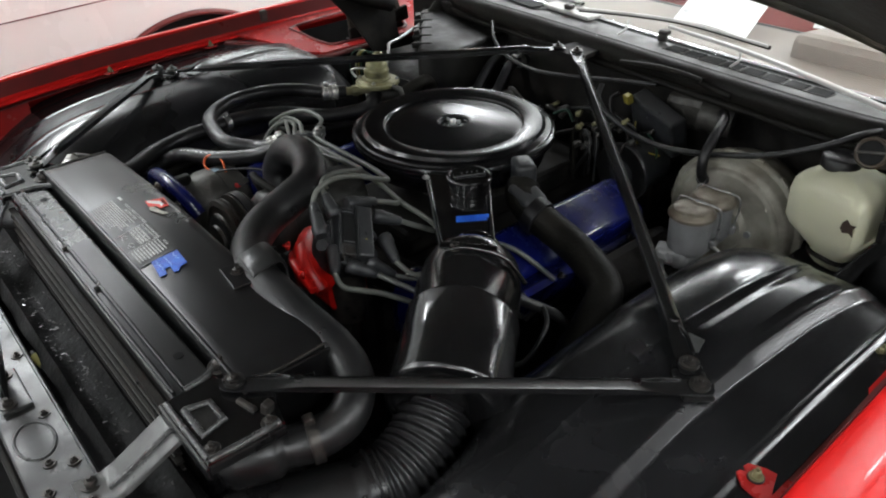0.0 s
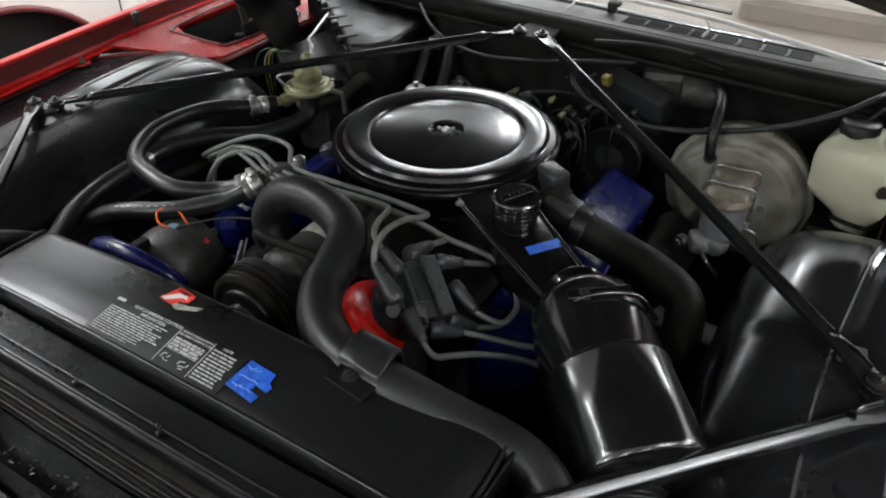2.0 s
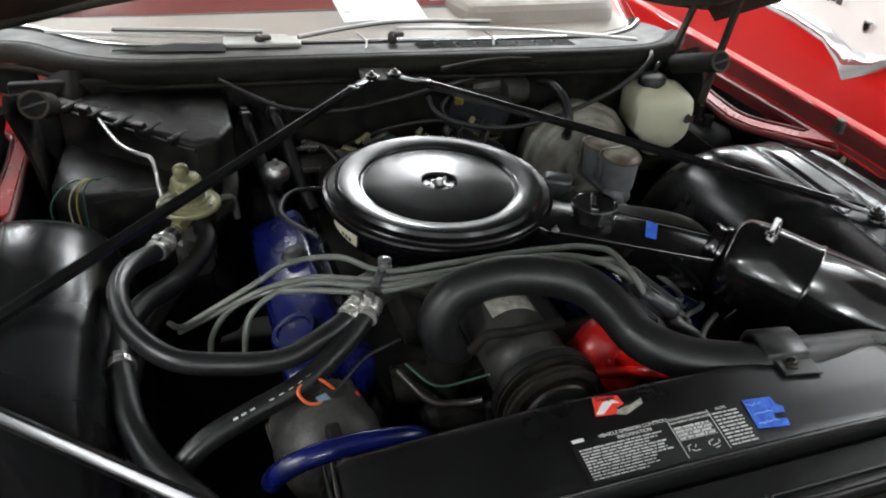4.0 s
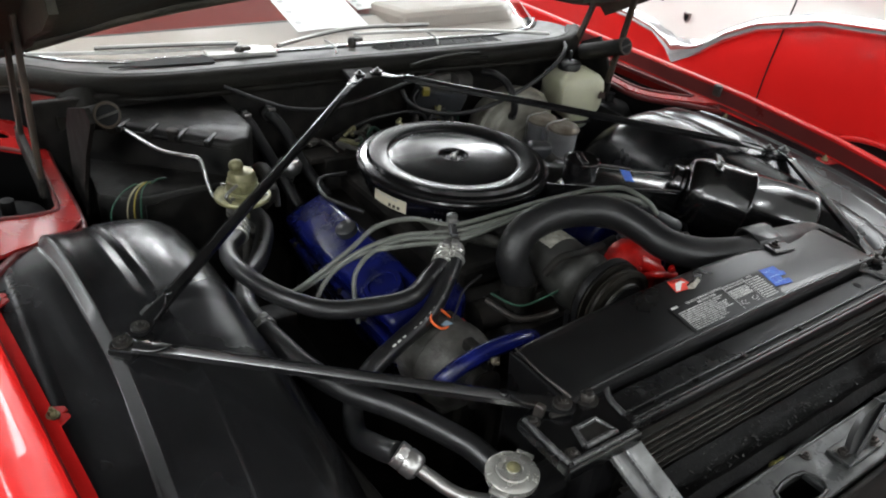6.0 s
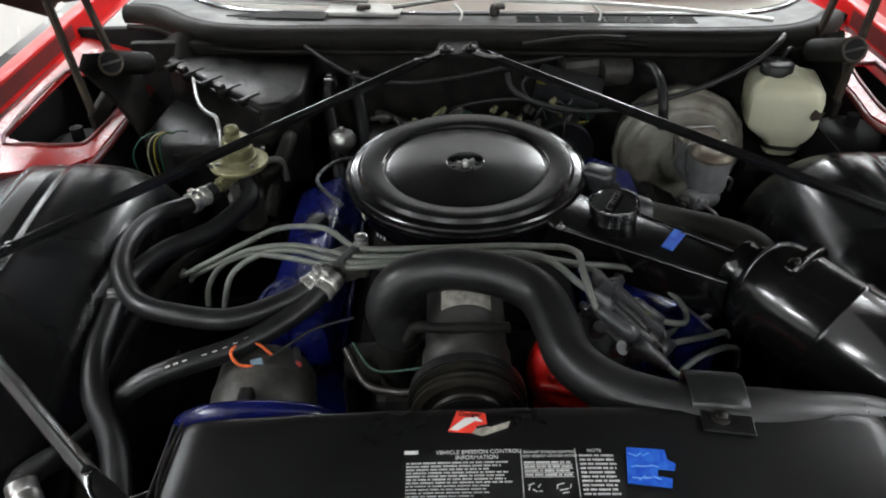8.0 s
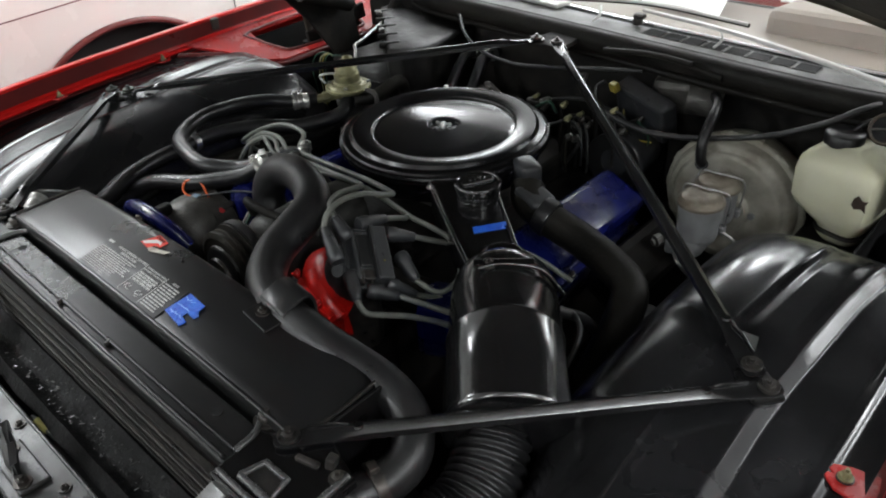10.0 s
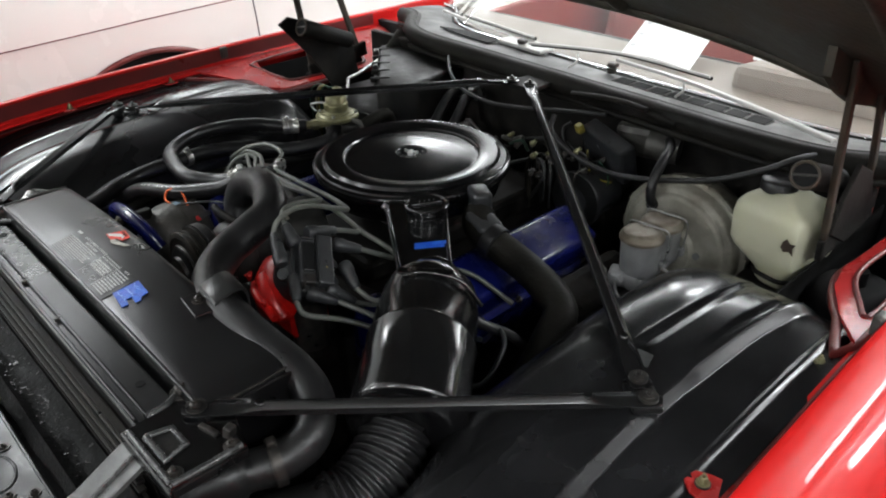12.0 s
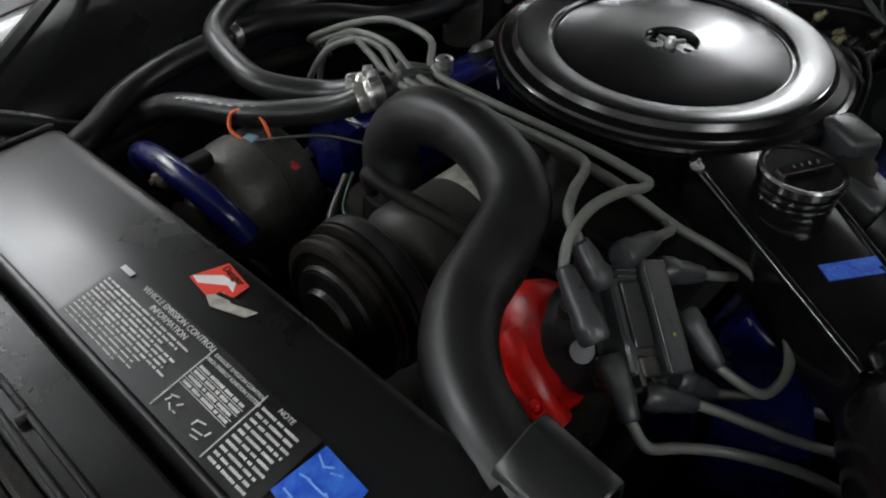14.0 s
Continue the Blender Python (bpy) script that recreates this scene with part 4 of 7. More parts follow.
for k in range(4):
    print_line(0.047, 0.09, -0.616 - 0.004 * k, 0.002, rnd)
    bar(label, 0.0685, -0.618 - 0.004 * k, 0.045, 0.0004, LABEL_WHITE)
for xx, yy, ww, rz in ((0.052, -0.637, 0.006, 20), (0.055, -0.643, 0.005, -30), (0.05, -0.6405, 0.004, 70), (0.059, -0.6385, 0.004, 50), (0.06, -0.6435, 0.003, 0), (0.078, -0.637, 0.007, 15), (0.081, -0.642, 0.008, 10), (0.082, -0.645, 0.006, 10), (0.075, -0.6395, 0.004, 80), (0.087, -0.639, 0.004, 75)):
    bar(label, xx, yy, ww, 0.0008, LABEL_WHITE, rz)
text(label, "NOTE", 0.106, -0.604, 0.0048, LABEL_WHITE)
for k in range(10):
    print_line(0.098, 0.134, -0.6095 - 0.0041 * k, 0.0019, rnd, 0.15)
for xx in (0.0445, 0.0945):
    bar(label, xx, -0.626, 0.0006, 0.048, LABEL_WHITE)

tape = thing("blue_tape", (0.161, -0.62, 0.97), "torn patch of blue tape on the shroud", "tape")
bm = B()
add_plate(bm, [(-0.022, -0.017), (0.017, -0.020), (0.019, -0.011), (0.006, -0.009), (0.007, -0.002), (0.022, -0.003), (0.024, 0.004), (0.017, 0.008), (0.016, 0.018), (-0.019, 0.019)], 0, 0.0008, on_shroud(0.161, -0.62, -2, 0.0012))
part("patch", bm, LABEL_BLUE, tape)
rnd = random.Random(9)
# Pale bars stand for the print on the tape.
for k in range(11):
    part("crease", box((0.0075, 0.0011, 0.0006), on_shroud(0.146 + 0.006 * (k % 4) + 0.002 * rnd.random(), -0.631 + 0.0115 * (k // 4), rnd.uniform(-30, 40), 0.0022)), TAPE_PALE, tape)

sticker = thing("warning_sticker", (-0.005, -0.575, 0.975), "torn red and white warning sticker", "sticker")
m = on_shroud(-0.001, -0.567, -4, 0.0012)
part("red_field", add_plate(B(), [(-0.021, -0.013), (0.006, -0.014), (0.016, -0.002), (0.014, 0.011), (-0.014, 0.013)], 0, 0.0006, m), LABEL_RED, sticker)
part("white_stripe", add_plate(B(), [(-0.02, -0.011), (-0.012, -0.012), (0.004, 0.001), (0.012, 0.0), (0.006, 0.006), (-0.006, 0.004)], 0.0006, 0.001, m), PAPER, sticker)
part("torn_edge", add_plate(B(), [(0.002, -0.014), (0.012, -0.017), (0.036, -0.006), (0.038, 0.002), (0.02, -0.006), (0.008, -0.004)], 0, 0.0007, m), LABEL_SILVER, sticker)
part("torn_strip", add_plate(B(), [(0.006, -0.009), (0.03, -0.001), (0.028, 0.001), (0.006, -0.006)], 0.0007, 0.0011, m), DARK, sticker)
text(sticker, "Danger", -0.012, 0.008, 0.0075, DARK, m=m @ pose(-0.012, 0.0085, 0.0012))

# deflector, front panel and hood latch
deflector = solid("air_deflector", add_sheet(B(), lambda u, v: (-0.36 + 0.84 * u, -0.732 - 0.046 * v, 0.845 - 0.012 * math.sin(v * math.pi) + 0.004 * noise.noise(Vector((u * 14, v * 3, 2)))), 60, 8, 0.02), SCUFFED, "scuffed black air deflector in front of the condenser", "deflector")
rnd = random.Random(11)
for k in range(230):
    u, v, g = rnd.gauss(0.5, 0.3) % 1.0, rnd.random(), rnd.choice((0.25, 0.3, 0.4, 0.55, 0.9))
    m = pose(-0.3 + 0.7 * u, -0.736 - 0.036 * v, 0.8462 - 0.012 * math.sin((0.09 + 0.78 * v) * math.pi), rnd.uniform(-3, 3), rnd.uniform(-3, 3), rnd.uniform(0, 180))
    rough = [(0.0058 * g * rnd.uniform(0.35, 1.0) * math.cos(q * 0.785), 0.002 * g * rnd.uniform(0.25, 1.0) * math.sin(q * 0.785)) for q in range(8)]
    ob = part("scuff", add_plate(B(), rough, 0, 0.0005, m), (COWL_GREY, HEADER_GREY)[k % 2], None)
    ob.data.transform(Matrix.Translation(-Vector(deflector.location)))
    ob.parent = deflector
front = thing("front_panel", (0.06, -0.86, 0.5), "worn grey and black painted steel front panel", "panel")
sq = [(-0.075, -0.862), (-0.01, -0.862), (-0.01, -0.828), (-0.075, -0.828)]
circ = [(0.205 + 0.036 * math.cos(k * math.pi / 10), -0.84 + 0.022 * math.sin(k * math.pi / 10)) for k in range(20)]
pan = part("top_plate", add_plate(B(), [(-0.62, -0.885), (0.0, -0.87), (0.74, -0.872), (0.74, -0.80), (0.44, -0.797), (-0.32, -0.80), (-0.62, -0.80)], 0.826, 0.836, bevel=0.003, holes=(sq,)), HEADER_GREY, front)
part("opening_rim", tube([(*q, 0.836) for q in sq + sq[:1]], 0.003, 8, 3), HEADER_GREY, pan)
part("pressed_ring", tube([(*q, 0.8355) for q in circ + circ[:1]], 0.0022, 8, 2), HEADER_GREY, pan)
part("rear_bead", tube([(x, -0.801, 0.835) for x in (-0.32, -0.1, 0.1, 0.44)], 0.003, 8, 3), HEADER_GREY, pan)
part("face", box((1.36, 0.008, 0.34), (0.06, -0.876, 0.655), 0.003), DIRTY_BLACK, front)
part("lower_face", box((0.9, 0.006, 0.34), (0.06, -0.805, 0.655), 0.003), DIRTY_BLACK, front)
for x, y in ((0.165, -0.818), (0.27, -0.815), (0.255, -0.838), (0.30, -0.852), (0.02, -0.812), (-0.11, -0.85)):
    part("bolt", add_bolt(B(), (x, y, 0.836), 0.005, 0.004), DARK_STEEL, pan)
latch = thing("hood_latch", (0.1, -0.835, 0.836), "dark steel hood latch bracket bolted to the front panel", "latch")
bm = B()
add_loft(bm, [[(x + a, y + b, z) for a, b in ((-0.02, -0.004), (0.02, -0.011), (0.02, -0.003), (-0.02, 0.004))] for x, y, z in ((0.085, -0.842, 0.836), (0.092, -0.835, 0.87), (0.105, -0.832, 0.9), (0.125, -0.835, 0.918), (0.15, -0.845, 0.91))])
part("upright", bm, SADDLE_GREY, latch, smooth=50)
part("brace_wall", add_plate(B(), [(0, 0), (0.03, 0), (0.05, 0.07), (0.035, 0.075)], -0.002, 0.002, pose(0.08, -0.85, 0.838, 90, 0, 8)), SADDLE_GREY, latch)
part("foot", box((0.09, 0.036, 0.006), (0.095, -0.84, 0.839), 0.002), HEADER_GREY, latch)
bolt(latch, (0.063, -0.838, 0.842), 0.007, 0.007)
bolt(latch, (0.125, -0.848, 0.842), 0.007, 0.007)
cable = thing("release_cable", (0.2, -0.8, 0.836), "grey hood release cable with a yellowed ferrule", "cable")
part("sheath", tube([(-0.02, -0.79, 0.806), (0.03, -0.787, 0.806), (0.08, -0.784, 0.806), (0.17, -0.78, 0.805), (0.22, -0.776, 0.805), (0.262, -0.772, 0.805), (0.32, -0.772, 0.802), (0.42, -0.775, 0.80)], 0.0035, 8), STRAP_GREY, cable)
part("ferrule", lathe([(0.004, 0), (0.0075, 0.001), (0.0075, 0.008), (0.0055, 0.01), (0.0055, 0.026), (0.004, 0.028)], aim((-0.005, -0.789, 0.806), (0.03, -0.787, 0.806)), 14), material("yellowed_plastic", (0.5, 0.46, 0.16), 0.45, scale=60), cable, "yellowed plastic ferrule")

# ---- strut braces ----
def brace(a, b, n, tilt=0.0):
    a, b = Vector(a), Vector(b)
    way = (b - a).normalized()
    side = way.cross(Vector((0, 0, 1))).normalized()
    up = side.cross(way)
    ob = thing("strut_brace", a, "glossy black steel strut brace with flattened bolted ends", "brace", "strut braces")
    length = (b - a).length
    rows = []
    for d, w, h, lift in ((-0.015, 0.007, 0.0035, 0), (-0.011, 0.0115, 0.004, 0), (0.0, 0.013, 0.004, 0), (0.04, 0.012, 0.004, 0.001), (0.06, 0.0095, 0.01, 0.002), (0.074, 0.0088, 0.0135, 0.0025), (0.078, 0.0086, 0.0138, 0.0025)):
        rows.append((d, w, h, lift))
    rows = rows + [(length - d, w, h, lift) for d, w, h, lift in rows[::-1]]
    bm = B()
    rings = []
    for d, w, h, lift in rows:
        c = a + way * d + up * lift
        q = [(-1, -0.5), (-1, 0.1), (-0.8, 0.24), (-0.12, 0.5), (0.12, 0.5), (0.8, 0.24), (1, 0.1), (1, -0.5)]
        rings.append([c + side * (w * k) + up * (h * j) for k, j in q])
    add_loft(bm, rings)
    part("rod", bm, BRACE_BLACK, ob, smooth=22)
    for c, k in ((a, 1), (b, -1)):
        part("end_bead", tube([c + way * (k * 0.018) + side * 0.0105 + up * 0.0025, c + way * (k * 0.045) + side * 0.0095 + up * 0.004, c + way * (k * 0.06) + side * 0.003 + up * 0.0075], 0.0016, 6, 3), BRACE_BLACK, ob)
    for c in (a, b):
        part("washer", lathe([(0.0115, 0), (0.0115, 0.0018), (0.007, 0.0022)], Matrix.Translation(c + up * 0.002), 20), DARK_STEEL, ob)
        bolt(ob, c + Vector((0, 0, 0.004)), 0.0075, 0.0045)
    for c, k in ((a, 1), (b, -1)):
        part("dimple", lathe([(0.006, 0), (0.005, 0.002), (0, 0.0025)], Matrix.Translation(c + way * (k * 0.07) + up * 0.0075), 12), GLOSS_BLACK, ob)
    return ob


brace((-0.683, -0.26, 0.932), (-0.029, 0.325, 1.0), 0)
brace((0.701, -0.251, 0.932), (0.019, 0.329, 1.0), 1)
brace((-0.711, -0.283, 0.934), (-0.314, -0.656, 0.954), 0)
brace((0.729, -0.272, 0.932), (0.405, -0.656, 0.952), 1)
for x, y in ((-0.697, -0.272), (0.715, -0.262)):
    mount = thing("brace_mount", (x, y, 0.9), "black steel brace mount on the wheel housing", "bracket", "brace mounts")
    part("pad", box((0.056, 0.036, 0.01), pose(x, y, 0.922, 0, 0, 40 if x < 0 else -40), 0.004), SATIN_BLACK, mount)
    part("post", box((0.04, 0.03, 0.03), (x, y, 0.91), 0.003), SATIN_BLACK, mount)
    part("shim", add_plate(B(), [(-0.016, -0.008), (0.016, -0.008), (0.018, 0.012), (0.0, 0.016), (-0.014, 0.01)], 0.0, 0.002, pose(x * 0.94, y + 0.05, fender_height(abs(x) * 0.94, y + 0.05) + 0.012, 12, 0, 20)), STRAP_GREY, mount)
cowl_mount = thing("cowl_bracket", (0, 0.38, 0.98), "black steel bracket joining the braces to the cowl", "bracket")
part("arm", add_plate(B(), [(-0.045, 0.315), (0.034, 0.317), (0.036, 0.338), (0.03, 0.45), (-0.03, 0.45), (-0.048, 0.333)], 0.988, 0.9965, bevel=0.002), DIRTY_BLACK, cowl_mount)
part("side_arm", tube([(0.2, 0.395, 0.985), (0.28, 0.37, 0.995), (0.36, 0.36, 0.99)], 0.007, 8), OLD_RUBBER, cowl_mount)

# ---- engine ----
engine = thing("engine", (0, 0, 0.33), "blue painted V8 engine", "engine")
part("block", box((0.36, 0.66, 0.42), (0, 0.02, 0.55), 0.02), DIRTY_BLACK, engine)
part("intake", box((0.22, 0.5, 0.05), (0, 0.05, 0.79), 0.012), DIRTY_BLACK, engine)
part("carburettor", box((0.16, 0.2, 0.09), (0, 0.02, 0.85), 0.015), CAST, engine)
for s, x, y0, y1 in ((-1, -0.245, -0.27, 0.14), (1, 0.265, -0.22, 0.20)):
    bm = B()
    m = pose(x, (y0 + y1) / 2, 0.792, 0, s * 24, 0)
    add_box(bm, (0.1, y1 - y0, 0.075), m, 0.016, 3)
    cover = part("valve_cover", bm, BLUE, engine, "glossy blue valve cover", 50)
    part("cover_flange", box((0.118, y1 - y0 + 0.02, 0.008), m @ pose(0, 0, -0.036), 0.003), BLUE, cover)
    part("head", box((0.1, y1 - y0, 0.16), pose(x * 0.86, (y0 + y1) / 2, 0.69, 0, s * 24, 0), 0.01), BLUE, engine, "blue cylinder head")
    for k in range(5):
        part("cover_bolt", add_bolt(B(), (0, 0, 0), 0.005, 0.006, m @ pose(s * 0.054, (k - 2) * (y1 - y0) / 4.4, -0.031)), DARK_STEEL, cover)
    if s < 0:
        part("oil_cap", lathe([(0.036, 0.03), (0.036, 0.044), (0.033, 0.049), (0.026, 0.049), (0.024, 0.046), (0, 0.046)], m @ pose(-0.01, -0.134, 0.008), 28), BLUE, cover)
        part("grommet", lathe([(0.02, 0.03), (0.02, 0.044), (0.012, 0.05), (0, 0.05)], m @ pose(0.02, 0.05, 0.006), 20), BOOT, cover)
# front bracket and water crossover, painted blue
part("front_bracket", box((0.06, 0.06, 0.085), pose(-0.215, -0.295, 0.835, 0, 0, 12), 0.024), BLUE, engine)
part("crossover", tube([(-0.16, -0.31, 0.8), (-0.06, -0.32, 0.815), (0.06, -0.31, 0.815), (0.24, -0.26, 0.8)], 0.03, 14), DIRTY_BLACK, engine)
part("timing_cover", box((0.3, 0.07, 0.3), (0.02, -0.335, 0.64), 0.02), DIRTY_BLACK, engine)
part("water_outlet", rod((-0.09, -0.33, 0.80), (-0.088, -0.33, 0.87), 0.03, 20), DIRTY_BLACK, engine)
part("driver_bracket", box((0.08, 0.08, 0.09), pose(0.285, -0.30, 0.815, 0, 0, 25), 0.014), BLUE, engine)
part("exhaust_heat_stove", box((0.09, 0.2, 0.1), pose(0.36, 0.12, 0.72, 0, 30, 0), 0.02), DIRTY_BLACK, engine)
pump = thing("oil_filter_housing", (0.13, -0.4, 0.79), "glossy orange-red cast housing below the distributor", "housing")
bm = B()
add_lathe(bm, [(0.055, 0), (0.055, 0.02), (0.048, 0.035), (0.03, 0.045), (0, 0.047)], pose(0.13, -0.375, 0.855, 66, 0, -14), 24)
part("cover", bm, ORANGE_RED, pump)
part("leg", tube([(0.12, -0.40, 0.88), (0.14, -0.412, 0.872), (0.16, -0.418, 0.86), (0.178, -0.415, 0.84)], lambda t: 0.02 - 0.008 * t, 10), ORANGE_RED, pump)
part("rib", tube([(0.09, -0.41, 0.86), (0.13, -0.43, 0.87), (0.19, -0.435, 0.855)], 0.007, 8), ORANGE_RED, pump)
part("foot", box((0.09, 0.07, 0.08), (0.13, -0.36, 0.815), 0.015), ORANGE_RED, pump)
for x, y, z in ((0.1, -0.42, 0.885), (0.17, -0.437, 0.875)):
    part("bolt", add_bolt(B(), (0, 0, 0), 0.005, 0.006, pose(x, y, z, 66, 0, -14)), ORANGE_RED, pump)

# ---- air cleaner ----
AC = pose(0.004, 0.003, 0) @ Matrix.Diagonal((0.977, 0.977, 1, 1))
cleaner = thing("air_cleaner", (0, 0, 0.86), "round glossy black air cleaner with a snorkel", "air cleaner")
lid = part("lid", lathe([(0.186, 0.922), (0.196, 0.9225), (0.1975, 0.926), (0.196, 0.9295), (0.191, 0.9315), (0.19, 0.9325), (0.1885, 0.9345), (0.1865, 0.935), (0.1795, 0.9353), (0.1775, 0.9357), (0.1762, 0.9366), (0.173, 0.9412), (0.172, 0.9426), (0.1708, 0.9433), (0.1692, 0.9435),
                       (0.153, 0.9419), (0.138, 0.9403), (0.1365, 0.9399), (0.1352, 0.9388), (0.1332, 0.9358), (0.1322, 0.9351), (0.1308, 0.9349), (0.1294, 0.9353), (0.128, 0.9359), (0.126, 0.9363), (0.09, 0.9382), (0.05, 0.9403), (0.034, 0.9411), (0.0318, 0.9412), (0.0302, 0.9405), (0.0292, 0.939), (0.0282, 0.9355), (0.027, 0.9342), (0.0, 0.934)], AC, 128), LID_BLACK, cleaner, "round glossy black lid with a raised ring", 14)
nut = part("wing_nut", lathe([(0.0075, 0.934), (0.0075, 0.938), (0.005, 0.942), (0.0035, 0.944), (0, 0.944)], AC, 16), STEEL, lid, "bright wing nut")
for a in (20, 200):
    part("wing", box((0.011, 0.003, 0.006), AC @ pose(0, 0, 0.9405, 0, 0, a) @ pose(0.01, 0, 0, 0, -18, 0), 0.0012), STEEL, lid)
for k in range(6):
    part("recess_slot", box((0.008, 0.003, 0.0012), AC @ pose(0, 0, 0.9346, 0, 0, 60 * k + 10) @ pose(0.02, 0, 0)), DARK, lid)
part("bowl", lathe([(0.10, 0.862), (0.15, 0.864), (0.176, 0.875), (0.1795, 0.885), (0.18, 0.912), (0.184, 0.9145), (0.1955, 0.9155), (0.197, 0.918), (0.196, 0.9215), (0.18, 0.9225)], AC, 96), GLOSS_BLACK, cleaner)
part("lower_lip", lathe([(0.182, 0.9105), (0.1885, 0.9105), (0.1895, 0.9125), (0.1885, 0.914), (0.182, 0.9145)], AC, 96), GLOSS_BLACK, cleaner)
bm = B()
add_sheet(bm, lambda u, v: AC @ Vector((0.1812 * math.cos(radians(179 + 27 * u)), 0.1812 * math.sin(radians(179 + 27 * u)), 0.8815 + 0.029 * v)), 12, 2, 0.0006)
sticker2 = part("paper_label", bm, LABEL_CREAM, cleaner, "cream paper label")
for k in range(4):
    a = radians(183 + 5 * k)
    part("print_bar", box((0.0006, 0.012, 0.0016), AC @ pose(0.1822 * math.cos(a), 0.1822 * math.sin(a), 0.9015, 0, 0, math.degrees(a))), INK_GREY, sticker2)
for k in range(3):
    a = radians(194 + 3.4 * k)
    part("print_bar", box((0.0006, 0.006, 0.006), AC @ pose(0.1822 * math.cos(a), 0.1822 * math.sin(a), 0.888, 0, 0, math.degrees(a))), DARK_STEEL, sticker2)
for k in range(3):
    a = radians(224 + 2.4 * k)
    part("print_mark", box((0.0006, 0.004, 0.006), pose(0.1822 * math.cos(a), 0.1822 * math.sin(a), 0.8905, 0, 0, math.degrees(a))), INK_GREY, sticker2)
SN = [(0.10, -0.125), (0.127, -0.163), (0.333, -0.302), (0.378, -0.246), (0.235, -0.122), (0.17, -0.07)]
snorkel = part("snorkel", add_plate(B(), SN, 0.872, 0.929, bevel=0.006), GLOSS_BLACK, cleaner, "glossy black snorkel with raised edges", 50)
for a, b in (((0.127, -0.163), (0.333, -0.302)), ((0.235, -0.122), (0.378, -0.246))):
    part("edge_bead", tube([(a[0], a[1], 0.926), ((a[0] + b[0]) / 2, (a[1] + b[1]) / 2, 0.928), (b[0], b[1], 0.93)], 0.004, 8, 4), GLOSS_BLACK, snorkel)
part("bolt", add_bolt(B(), (0.136, -0.172, 0.93), 0.004, 0.005), STEEL, snorkel)
capm = pose(0.214, -0.145, 0.926)
cap = part("breather_cap", lathe([(0.031, 0.0), (0.031, 0.004), (0.034, 0.005), (0.034, 0.008), (0.0315, 0.009), (0.0315, 0.012), (0.0345, 0.013), (0.0345, 0.016), (0.032, 0.017), (0.032, 0.02), (0.0365, 0.0215), (0.037, 0.0285), (0.0355, 0.0305), (0.033, 0.0302), (0.0315, 0.0285), (0.012, 0.0285), (0.0, 0.0285)], capm, 48), GLOSS_BLACK, cleaner, "ribbed black breather cap", 30)
part("cap_bar", box((0.052, 0.012, 0.006), capm @ pose(0, 0, 0.03, 0, 0, 62), 0.002), GLOSS_BLACK, cap)
for k in range(4):
    part("cap_mark", box((0.004, 0.0016, 0.0008), capm @ pose(0, 0, 0.0334, 0, 0, 62) @ pose(-0.012 + 0.008 * k, 0, 0, 0, 0, 70)), SADDLE_GREY, cap)
sn_rot = math.degrees(math.atan2(-0.139, 0.206))
part("blue_tape_strip", add_plate(B(), [(-0.009, -0.024), (0.008, -0.026), (0.009, 0.022), (0.002, 0.02), (0.001, 0.03), (-0.009, 0.028)], 0.9295, 0.9302, Matrix.Translation((0.288, -0.205, 0)) @ pose(0, 0, 0, 0, 0, sn_rot)), LABEL_BLUE, snorkel, "strip of blue tape")
CAN0, CAN1 = Vector((0.374, -0.279, 0.922)), Vector((0.527, -0.462, 0.884))
cm = aim(CAN0, CAN1)
L = (CAN1 - CAN0).length
part("collar", lathe([(0.030, -0.03), (0.036, -0.03), (0.038, -0.026), (0.036, -0.02), (0.036, -0.012), (0.041, -0.01), (0.041, -0.004), (0.03, -0.003)], cm, 32), GLOSS_BLACK, cleaner)
can = part("silencer_can", lathe([(0.03, -0.004), (0.048, -0.002), (0.058, 0.004), (0.064, 0.014), (0.068, 0.03), (0.0705, 0.06), (0.0715, L * 0.475), (0.0722, L * 0.48), (0.0738, L * 0.487), (0.0738, L * 0.503), (0.0722, L * 0.51), (0.0732, L * 0.8), (0.0738, L - 0.01), (0.0745, L - 0.003), (0.0735, L + 0.002), (0.069, L + 0.005), (0.03, L + 0.005), (0.0, L + 0.005)], cm, 56), CAN_BLACK, cleaner, "glossy black silencer can with a seam")
part("can_strap", box((0.075, 0.012, 0.004), cm @ pose(0, 0.0705, 0.045, 90, 0, 0), 0.0015), GLOSS_BLACK, can)
part("can_bracket", tube([cm @ Vector((-0.03, 0.066, 0.05)), cm @ Vector((0.0, 0.074, 0.05)), cm @ Vector((0.045, 0.062, 0.05)), cm @ Vector((0.075, 0.02, 0.052))], 0.0032, 8), GLOSS_BLACK, can)
part("bolt", add_bolt(B(), (0, 0, 0), 0.006, 0.005, cm @ pose(-0.018, 0.069, 0.045, -90, 0, 0)), DARK_STEEL, can)
part("can_tab", add_plate(B(), [(-0.01, 0), (0.01, 0), (0.006, 0.05), (-0.006, 0.05)], -0.002, 0.002, cm @ pose(0.066, -0.01, L - 0.02, 90, 0, 90)), GLOSS_BLACK, can)

